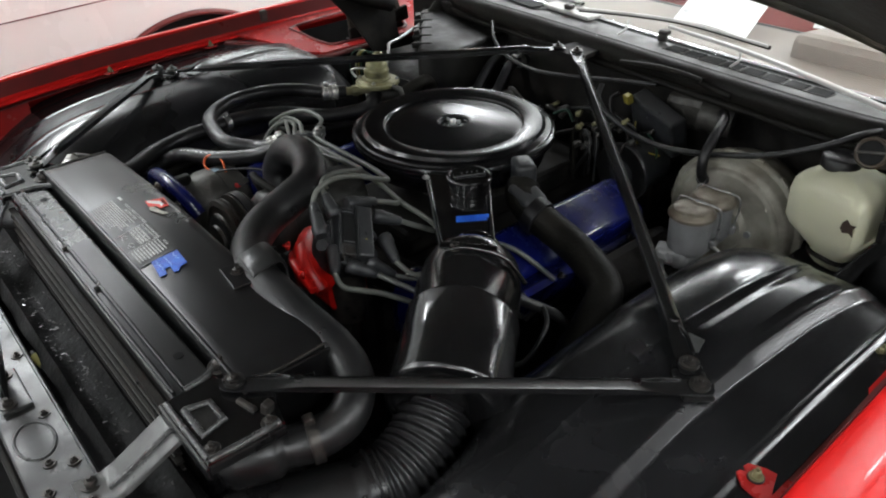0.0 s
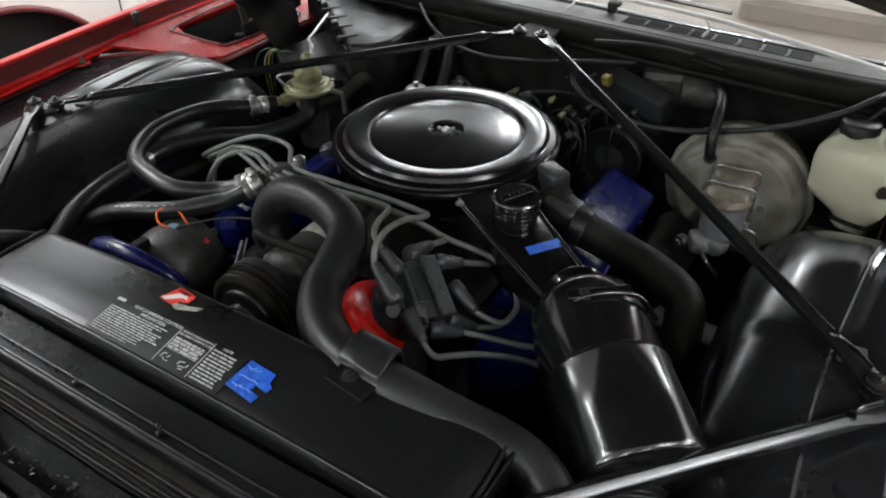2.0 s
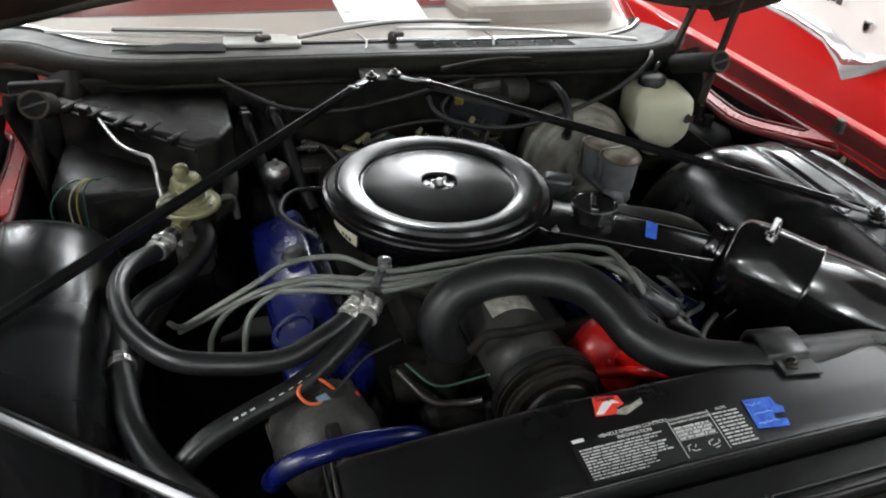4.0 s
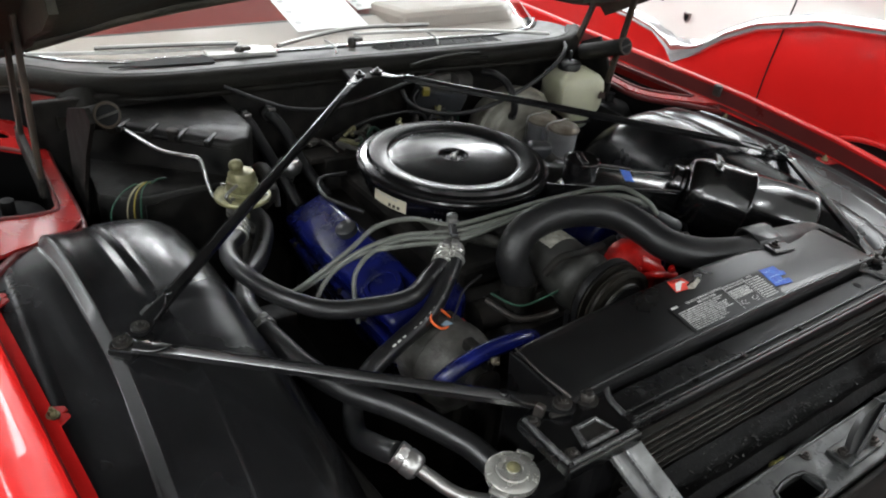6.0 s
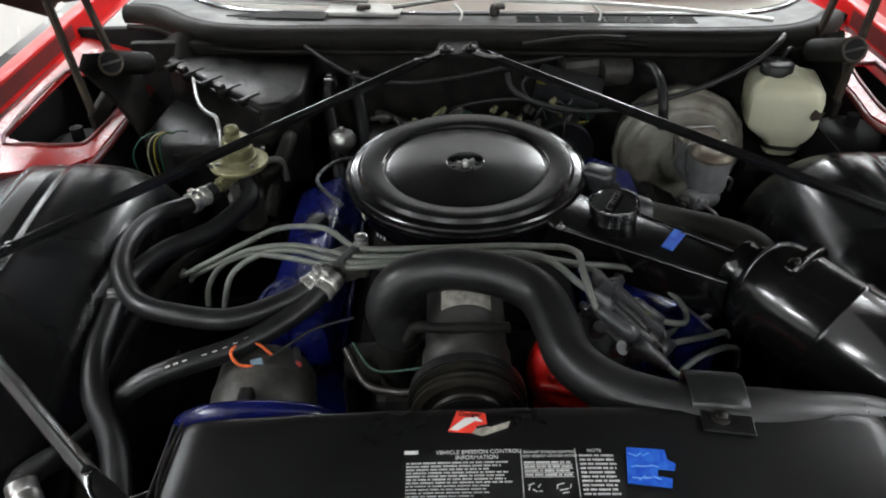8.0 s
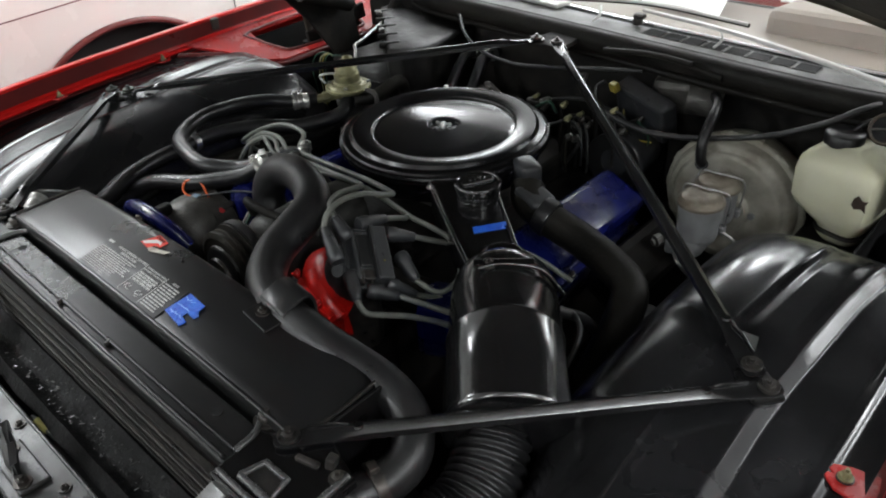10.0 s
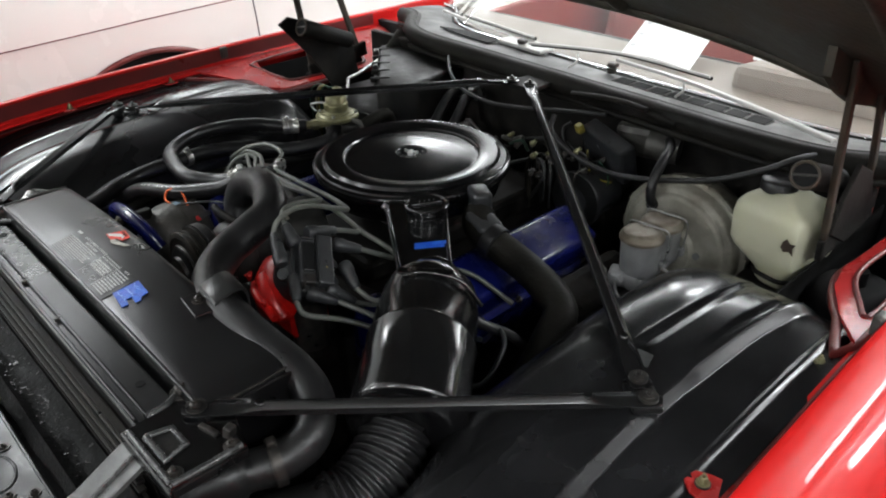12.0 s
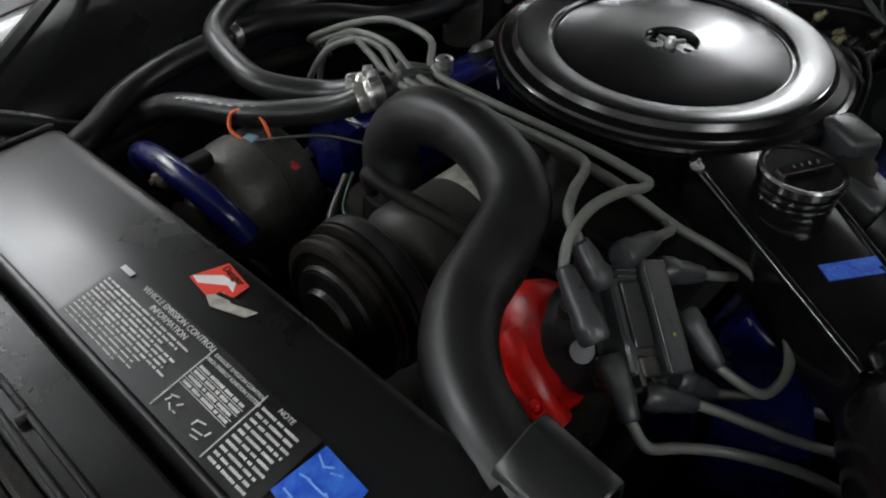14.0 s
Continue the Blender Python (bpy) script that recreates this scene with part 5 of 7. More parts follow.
duct = thing("intake_duct", (0.45, -0.62, 0.75), "black corrugated intake hose joined to a smooth duct", "duct")
line = [(0.497, -0.438, 0.885), (0.508, -0.462, 0.864), (0.527, -0.503, 0.845), (0.535, -0.545, 0.834), (0.529, -0.577, 0.83)]
part("corrugated_hose", tube(line, lambda t: 0.0425 + 0.0026 * math.sin(t * 2 * math.pi * 15), 24, 40), RUBBER, duct, "ribbed black rubber hose")
part("smooth_duct", tube([(0.533, -0.562, 0.832), (0.525, -0.585, 0.829), (0.508, -0.615, 0.824), (0.485, -0.65, 0.816), (0.455, -0.69, 0.803), (0.425, -0.72, 0.77), (0.41, -0.735, 0.72)], lambda t: 0.042 if t < 0.15 else 0.039, 24), SATIN_BLACK, duct)

# ---- hoses ----
def hose(label, points, r, mat=RUBBER, name="hose", clamps=(), seg=16):
    ob = thing(name, points[0], label, "hose")
    part("tube", tube(points, r, seg), mat, ob)
    for a, b, k in clamps:
        band(ob, a, b, k)
    return ob


hose("thick black upper radiator hose", [(-0.088, -0.33, 0.862), (-0.104, -0.318, 0.91), (-0.078, -0.31, 0.95), (-0.02, -0.314, 0.968), (0.042, -0.335, 0.972), (0.083, -0.365, 0.968), (0.10, -0.41, 0.96), (0.112, -0.455, 0.95), (0.147, -0.497, 0.947),
     (0.2, -0.528, 0.952), (0.25, -0.54, 0.955), (0.32, -0.54, 0.95), (0.40, -0.53, 0.935), (0.45, -0.535, 0.918), (0.479, -0.563, 0.902), (0.478, -0.596, 0.89), (0.466, -0.632, 0.8863)], lambda t: 0.027 - 0.0035 * min(1.0, max(0.0, (t - 0.66) / 0.06)), RUBBER, "radiator_hose",
     (), 22)
band(bpy.data.objects["radiator_hose"], (0.4745, -0.608, 0.8885), (0.4705, -0.62, 0.8875), 0.0262, DARK_STEEL)
saddle = thing("hose_saddle", (0.228, -0.54, 0.95), "grey-black steel saddle holding the radiator hose to the shroud", "bracket")
SADDLE = [(-0.506, 0.95), (-0.5065, 0.974), (-0.509, 0.982), (-0.516, 0.9865), (-0.526, 0.987), (-0.5515, 0.981), (-0.5535, 0.9795), (-0.5545, 0.977), (-0.5555, 0.9745)]
bm = B()
rings = []
for x in (0.217, 0.2185, 0.245, 0.2705, 0.272):
    t = 0.0012 if x in (0.217, 0.272) else 0.0
    outer = [(x, y - 0.11 * (x - 0.245), z - t) for y, z in SADDLE]
    inner = [(x, y - 0.11 * (x - 0.245) + (0.003 if y < -0.553 else 0.0) - (0.003 if y > -0.51 else 0.0), z - 0.0035) for y, z in SADDLE[::-1]]
    rings.append(outer + inner)
add_loft(bm, rings)
part("strap", bm, SADDLE_GREY, saddle, smooth=35)
part("flange", box((0.05, 0.03, 0.003), on_shroud(0.247, -0.567, -6, 0.003), 0.001), SHROUD_BLACK, saddle)
bolt(saddle, (0, 0, 0), 0.006, 0.006, on_shroud(0.241, -0.564, 0, 0.0045), DARK_STEEL)
HA = [(-0.186, -0.245, 0.913), (-0.2, -0.265, 0.908), (-0.246, -0.285, 0.893), (-0.31, -0.32, 0.895), (-0.39, -0.31, 0.898), (-0.44, -0.288, 0.9), (-0.478, -0.235, 0.902), (-0.495, -0.18, 0.9), (-0.50, -0.11, 0.893), (-0.485, -0.05, 0.884), (-0.45, -0.005, 0.875), (-0.425, 0.04, 0.872)]
hose("shiny black air conditioning hose with crimped ends", HA, 0.0145, HOSE_BLACK, "air_conditioning_hose", [((-0.196, -0.258, 0.91), (-0.206, -0.267, 0.908), 0.0155), ((-0.447, 0.0, 0.874), (-0.437, 0.018, 0.873), 0.0155)])
HB = [(-0.175, -0.25, 0.914), (-0.186, -0.27, 0.91), (-0.222, -0.3, 0.89), (-0.29, -0.35, 0.877), (-0.36, -0.377, 0.868), (-0.41, -0.39, 0.852), (-0.448, -0.408, 0.827), (-0.466, -0.437, 0.815), (-0.477, -0.47, 0.822), (-0.483, -0.51, 0.848), (-0.484, -0.545, 0.868), (-0.479, -0.564, 0.877)]
hb2 = hose("black air conditioning hose with worn white lettering", HB, 0.0145, HOSE_BLACK, "air_conditioning_hose", [((-0.182, -0.262, 0.912), (-0.19, -0.275, 0.908), 0.0155)])
hbl = smooth_line(HB, 12)
for k in (34, 36, 38, 40, 42, 46, 48, 50):
    q, w = hbl[k], (hbl[k + 1] - hbl[k]).normalized()
    part("print_bar", box((0.006, 0.0045, 0.0008), Matrix.Translation(q + Vector((-0.3, -0.5, 0.8)).normalized() * 0.0145) @ w.to_track_quat("X", "Z").to_matrix().to_4x4()), LABEL_WHITE, hb2)
for a, b, owner in (((-0.19, -0.252, 0.9125), (-0.214, -0.272, 0.905), "air_conditioning_hose"), ((-0.178, -0.255, 0.9135), (-0.194, -0.28, 0.906), "air_conditioning_hose.001"), ((-0.452, -0.008, 0.8755), (-0.434, 0.024, 0.8725), "air_conditioning_hose")):
    q = (Vector(b) - Vector(a)).length
    part("crimp_ferrule", lathe([(0.014, 0), (0.0172, 0.001), (0.0172, q * 0.28), (0.0162, q * 0.32), (0.0172, q * 0.36), (0.0172, q * 0.62), (0.0162, q * 0.66), (0.0172, q * 0.7), (0.0172, q), (0.014, q + 0.001)], aim(a, b), 24), CAP_METAL, bpy.data.objects[owner], "bright crimped metal ferrule")
hose("thick black hose along the wheel housing", [(-0.385, 0.1, 0.86), (-0.375, 0.06, 0.84), (-0.42, -0.02, 0.83), (-0.475, -0.09, 0.84), (-0.505, -0.18, 0.847), (-0.497, -0.289, 0.85), (-0.488, -0.345, 0.85), (-0.462, -0.414, 0.85), (-0.419, -0.478, 0.849), (-0.382, -0.559, 0.848), (-0.371, -0.593, 0.846), (-0.362, -0.64, 0.838)], 0.0165, RUBBER, "heater_hose", [((-0.503, -0.23, 0.8485), (-0.5, -0.26, 0.8495), 0.017)])
hose("black rubber line along the wheel housing", [(-0.40, 0.12, 0.84), (-0.41, 0.05, 0.80), (-0.48, -0.10, 0.79), (-0.505, -0.25, 0.79), (-0.5, -0.4, 0.775), (-0.47, -0.52, 0.73), (-0.44, -0.6, 0.66)], 0.0125, OLD_RUBBER, "air_conditioning_hose")
fit_ = thing("hose_fitting", (-0.46, -0.6, 0.85), "bright crimped metal hose fitting", "fitting")
part("ferrule", lathe([(0.013, 0), (0.0165, 0.001), (0.0165, 0.012), (0.0155, 0.014), (0.017, 0.017), (0.017, 0.03), (0.0155, 0.033), (0.012, 0.036)], aim((-0.48, -0.56, 0.8775), (-0.462, -0.587, 0.862)), 20), STEEL, fit_)
part("pipe", tube([(-0.466, -0.58, 0.866), (-0.452, -0.6, 0.855), (-0.43, -0.63, 0.842), (-0.39, -0.66, 0.835)], 0.0085, 10), STEEL, fit_)
hose("thick black hot air duct beside the engine", [(0.222, -0.028, 0.90), (0.235, -0.045, 0.885), (0.275, -0.05, 0.868), (0.335, -0.045, 0.848), (0.40, -0.058, 0.838), (0.455, -0.085, 0.828), (0.472, -0.125, 0.81), (0.47, -0.155, 0.77), (0.45, -0.17, 0.70)], 0.028, OLD_RUBBER, "hot_air_duct", (), 20)
duct_thing = bpy.data.objects["hot_air_duct"]
part("cuff", lathe([(0.029, -0.012), (0.0315, -0.011), (0.0325, 0.0), (0.0315, 0.011), (0.029, 0.012)], aim((0.275, -0.05, 0.868), (0.335, -0.045, 0.848)), 24), RUBBER, duct_thing, "black rubber cuff")
part("inlet_boot", add_box(B(), (0.06, 0.05, 0.045), pose(0.245, -0.045, 0.885, 0, 18, -8), 0.012, 3), BOOT, duct_thing, "grey flattened inlet boot", 50)
solid("vacuum_motor_box", add_box(B(), (0.052, 0.036, 0.068), pose(0.214, -0.021, 0.905, 0, 0, -30), 0.009, 3), BOOT, "black thermostatic housing beside the air cleaner", "housing", smooth=50)
hose("black heater hose with a bright clamp", [(-0.212, 0.42, 0.91), (-0.212, 0.37, 0.91), (-0.20, 0.33, 0.885), (-0.19, 0.28, 0.84), (-0.17, 0.2, 0.79)], 0.0125, RUBBER, "heater_hose", [((-0.212, 0.40, 0.91), (-0.212, 0.37, 0.91), 0.013)])
hose("black heater hose with a bright clamp", [(-0.268, 0.42, 0.905), (-0.268, 0.37, 0.905), (-0.262, 0.33, 0.88), (-0.25, 0.28, 0.84), (-0.235, 0.2, 0.78)], 0.0125, RUBBER, "heater_hose", [((-0.268, 0.40, 0.905), (-0.268, 0.37, 0.905), 0.013)])
hose("thick black suction hose curving over the engine bay", [(-0.36, 0.1, 0.865), (-0.33, 0.13, 0.87), (-0.32, 0.2, 0.885), (-0.36, 0.24, 0.80), (-0.37, 0.15, 0.74)], 0.014, OLD_RUBBER, "air_conditioning_hose")

# ---- accessories ----
comp = thing("compressor", (0, -0.33, 0.8), "grimy black air conditioning compressor with a belt pulley", "compressor")
cmx = pose(-0.002, -0.225, 0.874, 90, 0, 0)
part("body", lathe([(0.04, 0.0), (0.05, 0.006), (0.052, 0.03), (0.0515, 0.15), (0.055, 0.152), (0.055, 0.17), (0.048, 0.185), (0.035, 0.19), (0.03, 0.21)], cmx, 40), COWL_GREY, comp)
pl = part("pulley", lathe([(0.03, 0.205), (0.066, 0.206), (0.069, 0.209), (0.056, 0.217), (0.069, 0.226), (0.069, 0.229), (0.052, 0.231), (0.05, 0.236), (0.0655, 0.237), (0.066, 0.2405), (0.0625, 0.242), (0.0625, 0.2445), (0.066, 0.246), (0.066, 0.25), (0.058, 0.2535), (0.056, 0.251), (0.046, 0.2525), (0.044, 0.256), (0.03, 0.258), (0.028, 0.266), (0.012, 0.268), (0, 0.268)], cmx, 48), PULLEY, comp, "grimy brown belt pulley")
part("clutch_ring", lathe([(0.03, 0.2575), (0.042, 0.2565), (0.0425, 0.2585), (0.036, 0.2605), (0.03, 0.2605)], cmx, 40), SADDLE_GREY, pl)
part("belt", lathe([(0.058, 0.211), (0.0695, 0.2115), (0.07, 0.217), (0.0695, 0.2235), (0.058, 0.224)], cmx, 48), RUBBER, comp)
part("name_plate", add_sheet(B(), lambda u, v: cmx @ Vector((0.0525 * math.cos(radians(52 + 74 * u)), 0.0525 * math.sin(radians(52 + 74 * u)), 0.072 + 0.036 * v)), 14, 2, 0.0005), LABEL_SILVER, comp, "tarnished silver name plate")
part("mount", box((0.14, 0.03, 0.12), (-0.005, -0.34, 0.79), 0.01), DIRTY_BLACK, comp)
part("lug", tube([(-0.075, -0.37, 0.90), (-0.062, -0.385, 0.935), (-0.03, -0.39, 0.938), (0.05, -0.37, 0.92)], 0.007, 8), DIRTY_BLACK, comp)
part("fitting_block", box((0.05, 0.05, 0.03), pose(-0.165, -0.225, 0.912, 0, 0, 30), 0.006), CAST, comp)
part("fitting_pipe", tube([(-0.165, -0.225, 0.912), (-0.13, -0.21, 0.905), (-0.07, -0.22, 0.88), (-0.03, -0.23, 0.87)], 0.012, 10), CAST, comp)
part("service_port", lathe([(0.006, 0), (0.006, 0.012), (0.0095, 0.013), (0.0095, 0.028), (0.007, 0.03), (0, 0.03)], pose(-0.145, -0.2, 0.912), 14), STEEL, comp)
fan = thing("cooling_fan", (0.02, -0.5, 0.6), "dark fan and pulley behind the shroud", "fan")
part("hub", rod((0.02, -0.36, 0.68), (0.02, -0.5, 0.68), 0.06, 24), DIRTY_BLACK, fan)
for k in range(5):
    part("blade", add_sheet(B(), lambda u, v: pose(0.02, -0.495, 0.68, 0, 72 * k + 20, 0) @ Vector((0.05 + 0.15 * u, 0.012 * (v - 0.5), 0.06 * (v - 0.5))), 4, 3, 0.002), DIRTY_BLACK, fan)
part("fan_belt", tube([(-0.07, -0.43, 0.86), (-0.045, -0.43, 0.72), (0.02, -0.43, 0.615), (0.08, -0.43, 0.72), (0.062, -0.43, 0.87)], 0.006, 8), RUBBER, fan)
alt = thing("alternator", (-0.27, -0.39, 0.75), "grimy cast alternator behind a blue guard", "alternator")
am = pose(-0.272, -0.325, 0.8, 90, 0, 6)
part("rear_case", lathe([(0.02, -0.005), (0.05, 0.0), (0.064, 0.01), (0.067, 0.05)], am, 36), CAST, alt)
part("front_case", lathe([(0.0685, 0.052), (0.0685, 0.07), (0.062, 0.1), (0.045, 0.112), (0.02, 0.114), (0.02, 0.125)], am, 36), CAST, alt)
part("stator", lathe([(0.065, 0.048), (0.066, 0.054), (0.065, 0.06)], am, 36), DIRTY_BLACK, alt)
for k in range(8):
    part("rib", box((0.006, 0.012, 0.05), am @ pose(0.063 * math.cos(k * 0.785), 0.063 * math.sin(k * 0.785), 0.028, 0, 0, 45 * k), 0.002), CAST, alt)
part("pulley", lathe([(0.02, 0.122), (0.034, 0.123), (0.026, 0.13), (0.034, 0.138), (0.02, 0.14), (0, 0.142)], am, 32), DARK_STEEL, alt)
part("guard", tube([(-0.345, -0.455, 0.835), (-0.334, -0.463, 0.858), (-0.305, -0.468, 0.877), (-0.262, -0.47, 0.886), (-0.215, -0.47, 0.884), (-0.18, -0.465, 0.872), (-0.16, -0.455, 0.845)], lambda t: 0.013, 12), BLUE, alt, "blue tubular guard")
part("guard_strut", box((0.018, 0.06, 0.02), (-0.268, -0.45, 0.866), 0.004), DIRTY_BLACK, alt)
part("guard_bolt", add_bolt(B(), (0, 0, 0), 0.007, 0.008, pose(-0.264, -0.478, 0.874, 90, 0, 0)), RUSTY_LID, alt)
part("foot", box((0.08, 0.06, 0.09), (-0.25, -0.38, 0.76), 0.01), CAST, alt)
part("connector", box((0.016, 0.026, 0.012), pose(-0.266, -0.376, 0.861, 0, 0, 20), 0.002), material("pale_blue_plastic", (0.2, 0.3, 0.38), 0.5, scale=60), alt, "pale blue plug")
part("red_boot", lathe([(0.008, 0), (0.008, 0.018), (0.006, 0.022), (0, 0.022)], pose(-0.225, -0.34, 0.83, 50), 12), INK_RED, alt, "red terminal boot")
part("orange_lead", tube([(-0.27, -0.378, 0.866), (-0.288, -0.38, 0.872), (-0.298, -0.37, 0.882), (-0.29, -0.358, 0.886), (-0.27, -0.352, 0.882), (-0.25, -0.355, 0.862)], 0.0022, 8), WIRE_ORANGE, alt, "orange wire loop")
part("dark_lead", tube([(-0.258, -0.37, 0.866), (-0.235, -0.35, 0.872), (-0.2, -0.32, 0.876), (-0.15, -0.3, 0.878)], 0.002, 8), WIRE_BLACK, alt)
dist = thing("distributor", (0.21, -0.36, 0.8), "grey-black distributor with boxed coil cover", "distributor")
dx = Vector((0.06, -0.041, -0.043)).normalized()
dz = dx.cross(Vector((0.007, 0.045, -0.012))).normalized()
dm = Matrix.Translation((0.205, -0.3585, 0.936)) @ Matrix((-dz.cross(dx).normalized(), dx, dz)).transposed().to_4x4() @ Matrix.Diagonal((0.96, 0.96, 0.96, 1)) @ pose(0, 0, -0.943)
part("shaft", rod((0.16, -0.36, 0.76), dm @ Vector((0, 0, 0.885)), 0.03, 20), DARK_STEEL, dist)
part("cap", lathe([(0.04, 0.862), (0.047, 0.868), (0.047, 0.892), (0.043, 0.9), (0.043, 0.908), (0, 0.912)], dm, 32), BOOT, dist)
for k in range(8):
    part("tower", lathe([(0.0105, 0), (0.0095, 0.012), (0.0095, 0.018)], dm @ pose(0, 0, 0.893, 0, 0, 45 * k + 20) @ pose(0.037, 0, 0, 0, 35, 0), 12), BOOT, dist)
cover = part("coil_cover", box((0.052, 0.084, 0.03), dm @ pose(0.001, 0, 0.922), 0.004), BOOT, dist, "grey-black boxed coil cover")
part("cover_ridge", box((0.026, 0.088, 0.03), dm @ pose(-0.0135, 0.001, 0.931), 0.003), BOOT, cover)
part("cover_line", box((0.0022, 0.086, 0.003), dm @ pose(0.0008, 0.001, 0.9465), 0.0008), SADDLE_GREY, cover)
part("cover_plate", box((0.02, 0.05, 0.006), dm @ pose(0.013, -0.002, 0.938), 0.0015), SADDLE_GREY, cover, "smooth grey plate")
for yy in (-0.031, -0.036):
    part("cover_step", box((0.022, 0.0025, 0.005), dm @ pose(0.013, yy, 0.938), 0.001), BOOT, cover)
part("cover_skirt", box((0.06, 0.092, 0.008), dm @ pose(0.001, 0, 0.909), 0.003), BOOT, cover)
latch_bm = box((0.018, 0.016, 0.008), dm @ pose(0.012, 0.036, 0.936), 0.002)
add_box(latch_bm, (0.005, 0.02, 0.016), dm @ pose(0.021, 0.04, 0.93), 0.0015)
add_box(latch_bm, (0.005, 0.012, 0.02), dm @ pose(0.006, 0.046, 0.924), 0.0015)
part("latch", latch_bm, DARK_STEEL, cover, "dark latch clip")
part("cover_lip", box((0.048, 0.012, 0.02), dm @ pose(0.002, 0.047, 0.917), 0.003), BOOT, cover)
part("speck", lathe([(0.0018, 0), (0.0012, 0.0008), (0, 0.001)], dm @ pose(-0.0135, 0.016, 0.9462), 8), WIRE_YELLOW, cover)
for k in range(2):
    part("latch_ear", box((0.014, 0.02, 0.012), dm @ pose(0.03 * (1 if k else -1), 0.03, 0.908), 0.003), BOOT, cover)
part("side_screw", lathe([(0.005, 0), (0.005, 0.005), (0.003, 0.007), (0, 0.007)], dm @ pose(0.024, -0.05, 0.905, 60, 0, 0), 10), CAST, dist, "small bright screw")
# ignition cables: the two ends of the boot, then the way of the lead
CABLES = [
    ((0.188, -0.41, 0.944), (0.148, -0.394, 0.97), [(0.141, -0.38, 0.984), (0.137, -0.35, 0.99), (0.139, -0.315, 0.985), (0.138, -0.28, 0.968), (0.13, -0.25, 0.952), (0.115, -0.238, 0.945), (0.05, -0.225, 0.938), (-0.06, -0.22, 0.932), (-0.149, -0.211, 0.928), (-0.201, -0.163, 0.928), (-0.268, -0.157, 0.926), (-0.323, -0.172, 0.908), (-0.388, -0.172, 0.872), (-0.426, -0.161, 0.845), (-0.443, -0.117, 0.82)]),
    ((0.164, -0.371, 0.952), (0.143, -0.371, 0.976), [(0.126, -0.362, 0.986), (0.112, -0.335, 0.985), (0.095, -0.295, 0.97), (0.07, -0.258, 0.95), (0.03, -0.24, 0.937), (-0.07, -0.232, 0.928), (-0.157, -0.228, 0.926), (-0.236, -0.193, 0.92), (-0.3, -0.185, 0.91), (-0.348, -0.176, 0.885), (-0.404, -0.165, 0.85), (-0.43, -0.128, 0.81)]),
    ((0.166, -0.343, 0.958), (0.166, -0.296, 0.944), [(0.164, -0.272, 0.933), (0.158, -0.25, 0.92), (0.14, -0.236, 0.914), (0.1, -0.232, 0.919), (0.02, -0.23, 0.924), (-0.08, -0.237, 0.924), (-0.166, -0.24, 0.925), (-0.24, -0.202, 0.918), (-0.294, -0.193, 0.905), (-0.335, -0.206, 0.88), (-0.347, -0.23, 0.84), (-0.347, -0.242, 0.81)]),
    ((0.215, -0.317, 0.907), (0.252, -0.325, 0.887), [(0.282, -0.317, 0.876), (0.290, -0.298, 0.876), (0.286, -0.274, 0.878), (0.267, -0.250, 0.886), (0.229, -0.228, 0.897), (0.192, -0.229, 0.905), (0.155, -0.238, 0.915), (0.09, -0.24, 0.93), (0.0, -0.236, 0.93), (-0.09, -0.244, 0.924), (-0.168, -0.247, 0.922), (-0.246, -0.215, 0.915), (-0.309, -0.185, 0.9), (-0.357, -0.176, 0.875), (-0.385, -0.175, 0.835), (-0.392, -0.178, 0.8)]),
    ((0.184, -0.308, 0.93), (0.203, -0.276, 0.916), [(0.21, -0.25, 0.9), (0.214, -0.215, 0.878), (0.235, -0.17, 0.855), (0.29, -0.12, 0.84), (0.35, -0.08, 0.79)]),
    ((0.237, -0.363, 0.895), (0.256, -0.333, 0.868), [(0.275, -0.31, 0.858), (0.31, -0.28, 0.846), (0.345, -0.24, 0.82), (0.375, -0.18, 0.78)]),
    ((0.23, -0.392, 0.898), (0.255, -0.363, 0.883), [(0.28, -0.345, 0.872), (0.315, -0.325, 0.86), (0.35, -0.29, 0.835), (0.38, -0.24, 0.78)]),
    ((0.202, -0.4, 0.915), (0.235, -0.421, 0.9), [(0.25, -0.42, 0.886), (0.264, -0.398, 0.876), (0.29, -0.375, 0.872), (0.33, -0.345, 0.858), (0.365, -0.31, 0.82), (0.385, -0.28, 0.76)]),
]
for foot, neck, way in CABLES:
    wire = thing("ignition_cable", foot, "grey rubber ignition cable with a dark boot", "cable", "ignition cables")
    q = (Vector(neck) - Vector(foot)).length
    part("lead", tube([Vector(foot).lerp(Vector(neck), 0.8), neck] + way, 0.0042, 10), WIRE_GREY, wire)
    part("boot", lathe([(0.009, -0.006), (0.0112, -0.003), (0.0115, q * 0.2), (0.0098, q * 0.3), (0.0092, q * 0.62), (0.0082, q * 0.72), (0.0068, q * 0.96), (0.0045, q)], aim(foot, neck), 14), BOOT, wire, "dark grey rubber boot")
clip = thing("cable_clip", (-0.15, -0.21, 0.9), "pale plastic clip holding the ignition cables", "clip")
part("comb", box((0.05, 0.014, 0.02), pose(-0.158, -0.222, 0.922, 0, 0, 60), 0.003), BOOT, clip)
part("stud", lathe([(0.008, 0.88), (0.008, 0.922), (0.01, 0.923), (0.01, 0.936), (0.007, 0.938), (0, 0.938)], pose(-0.146, -0.205, -0.004), 12), STEEL, clip)

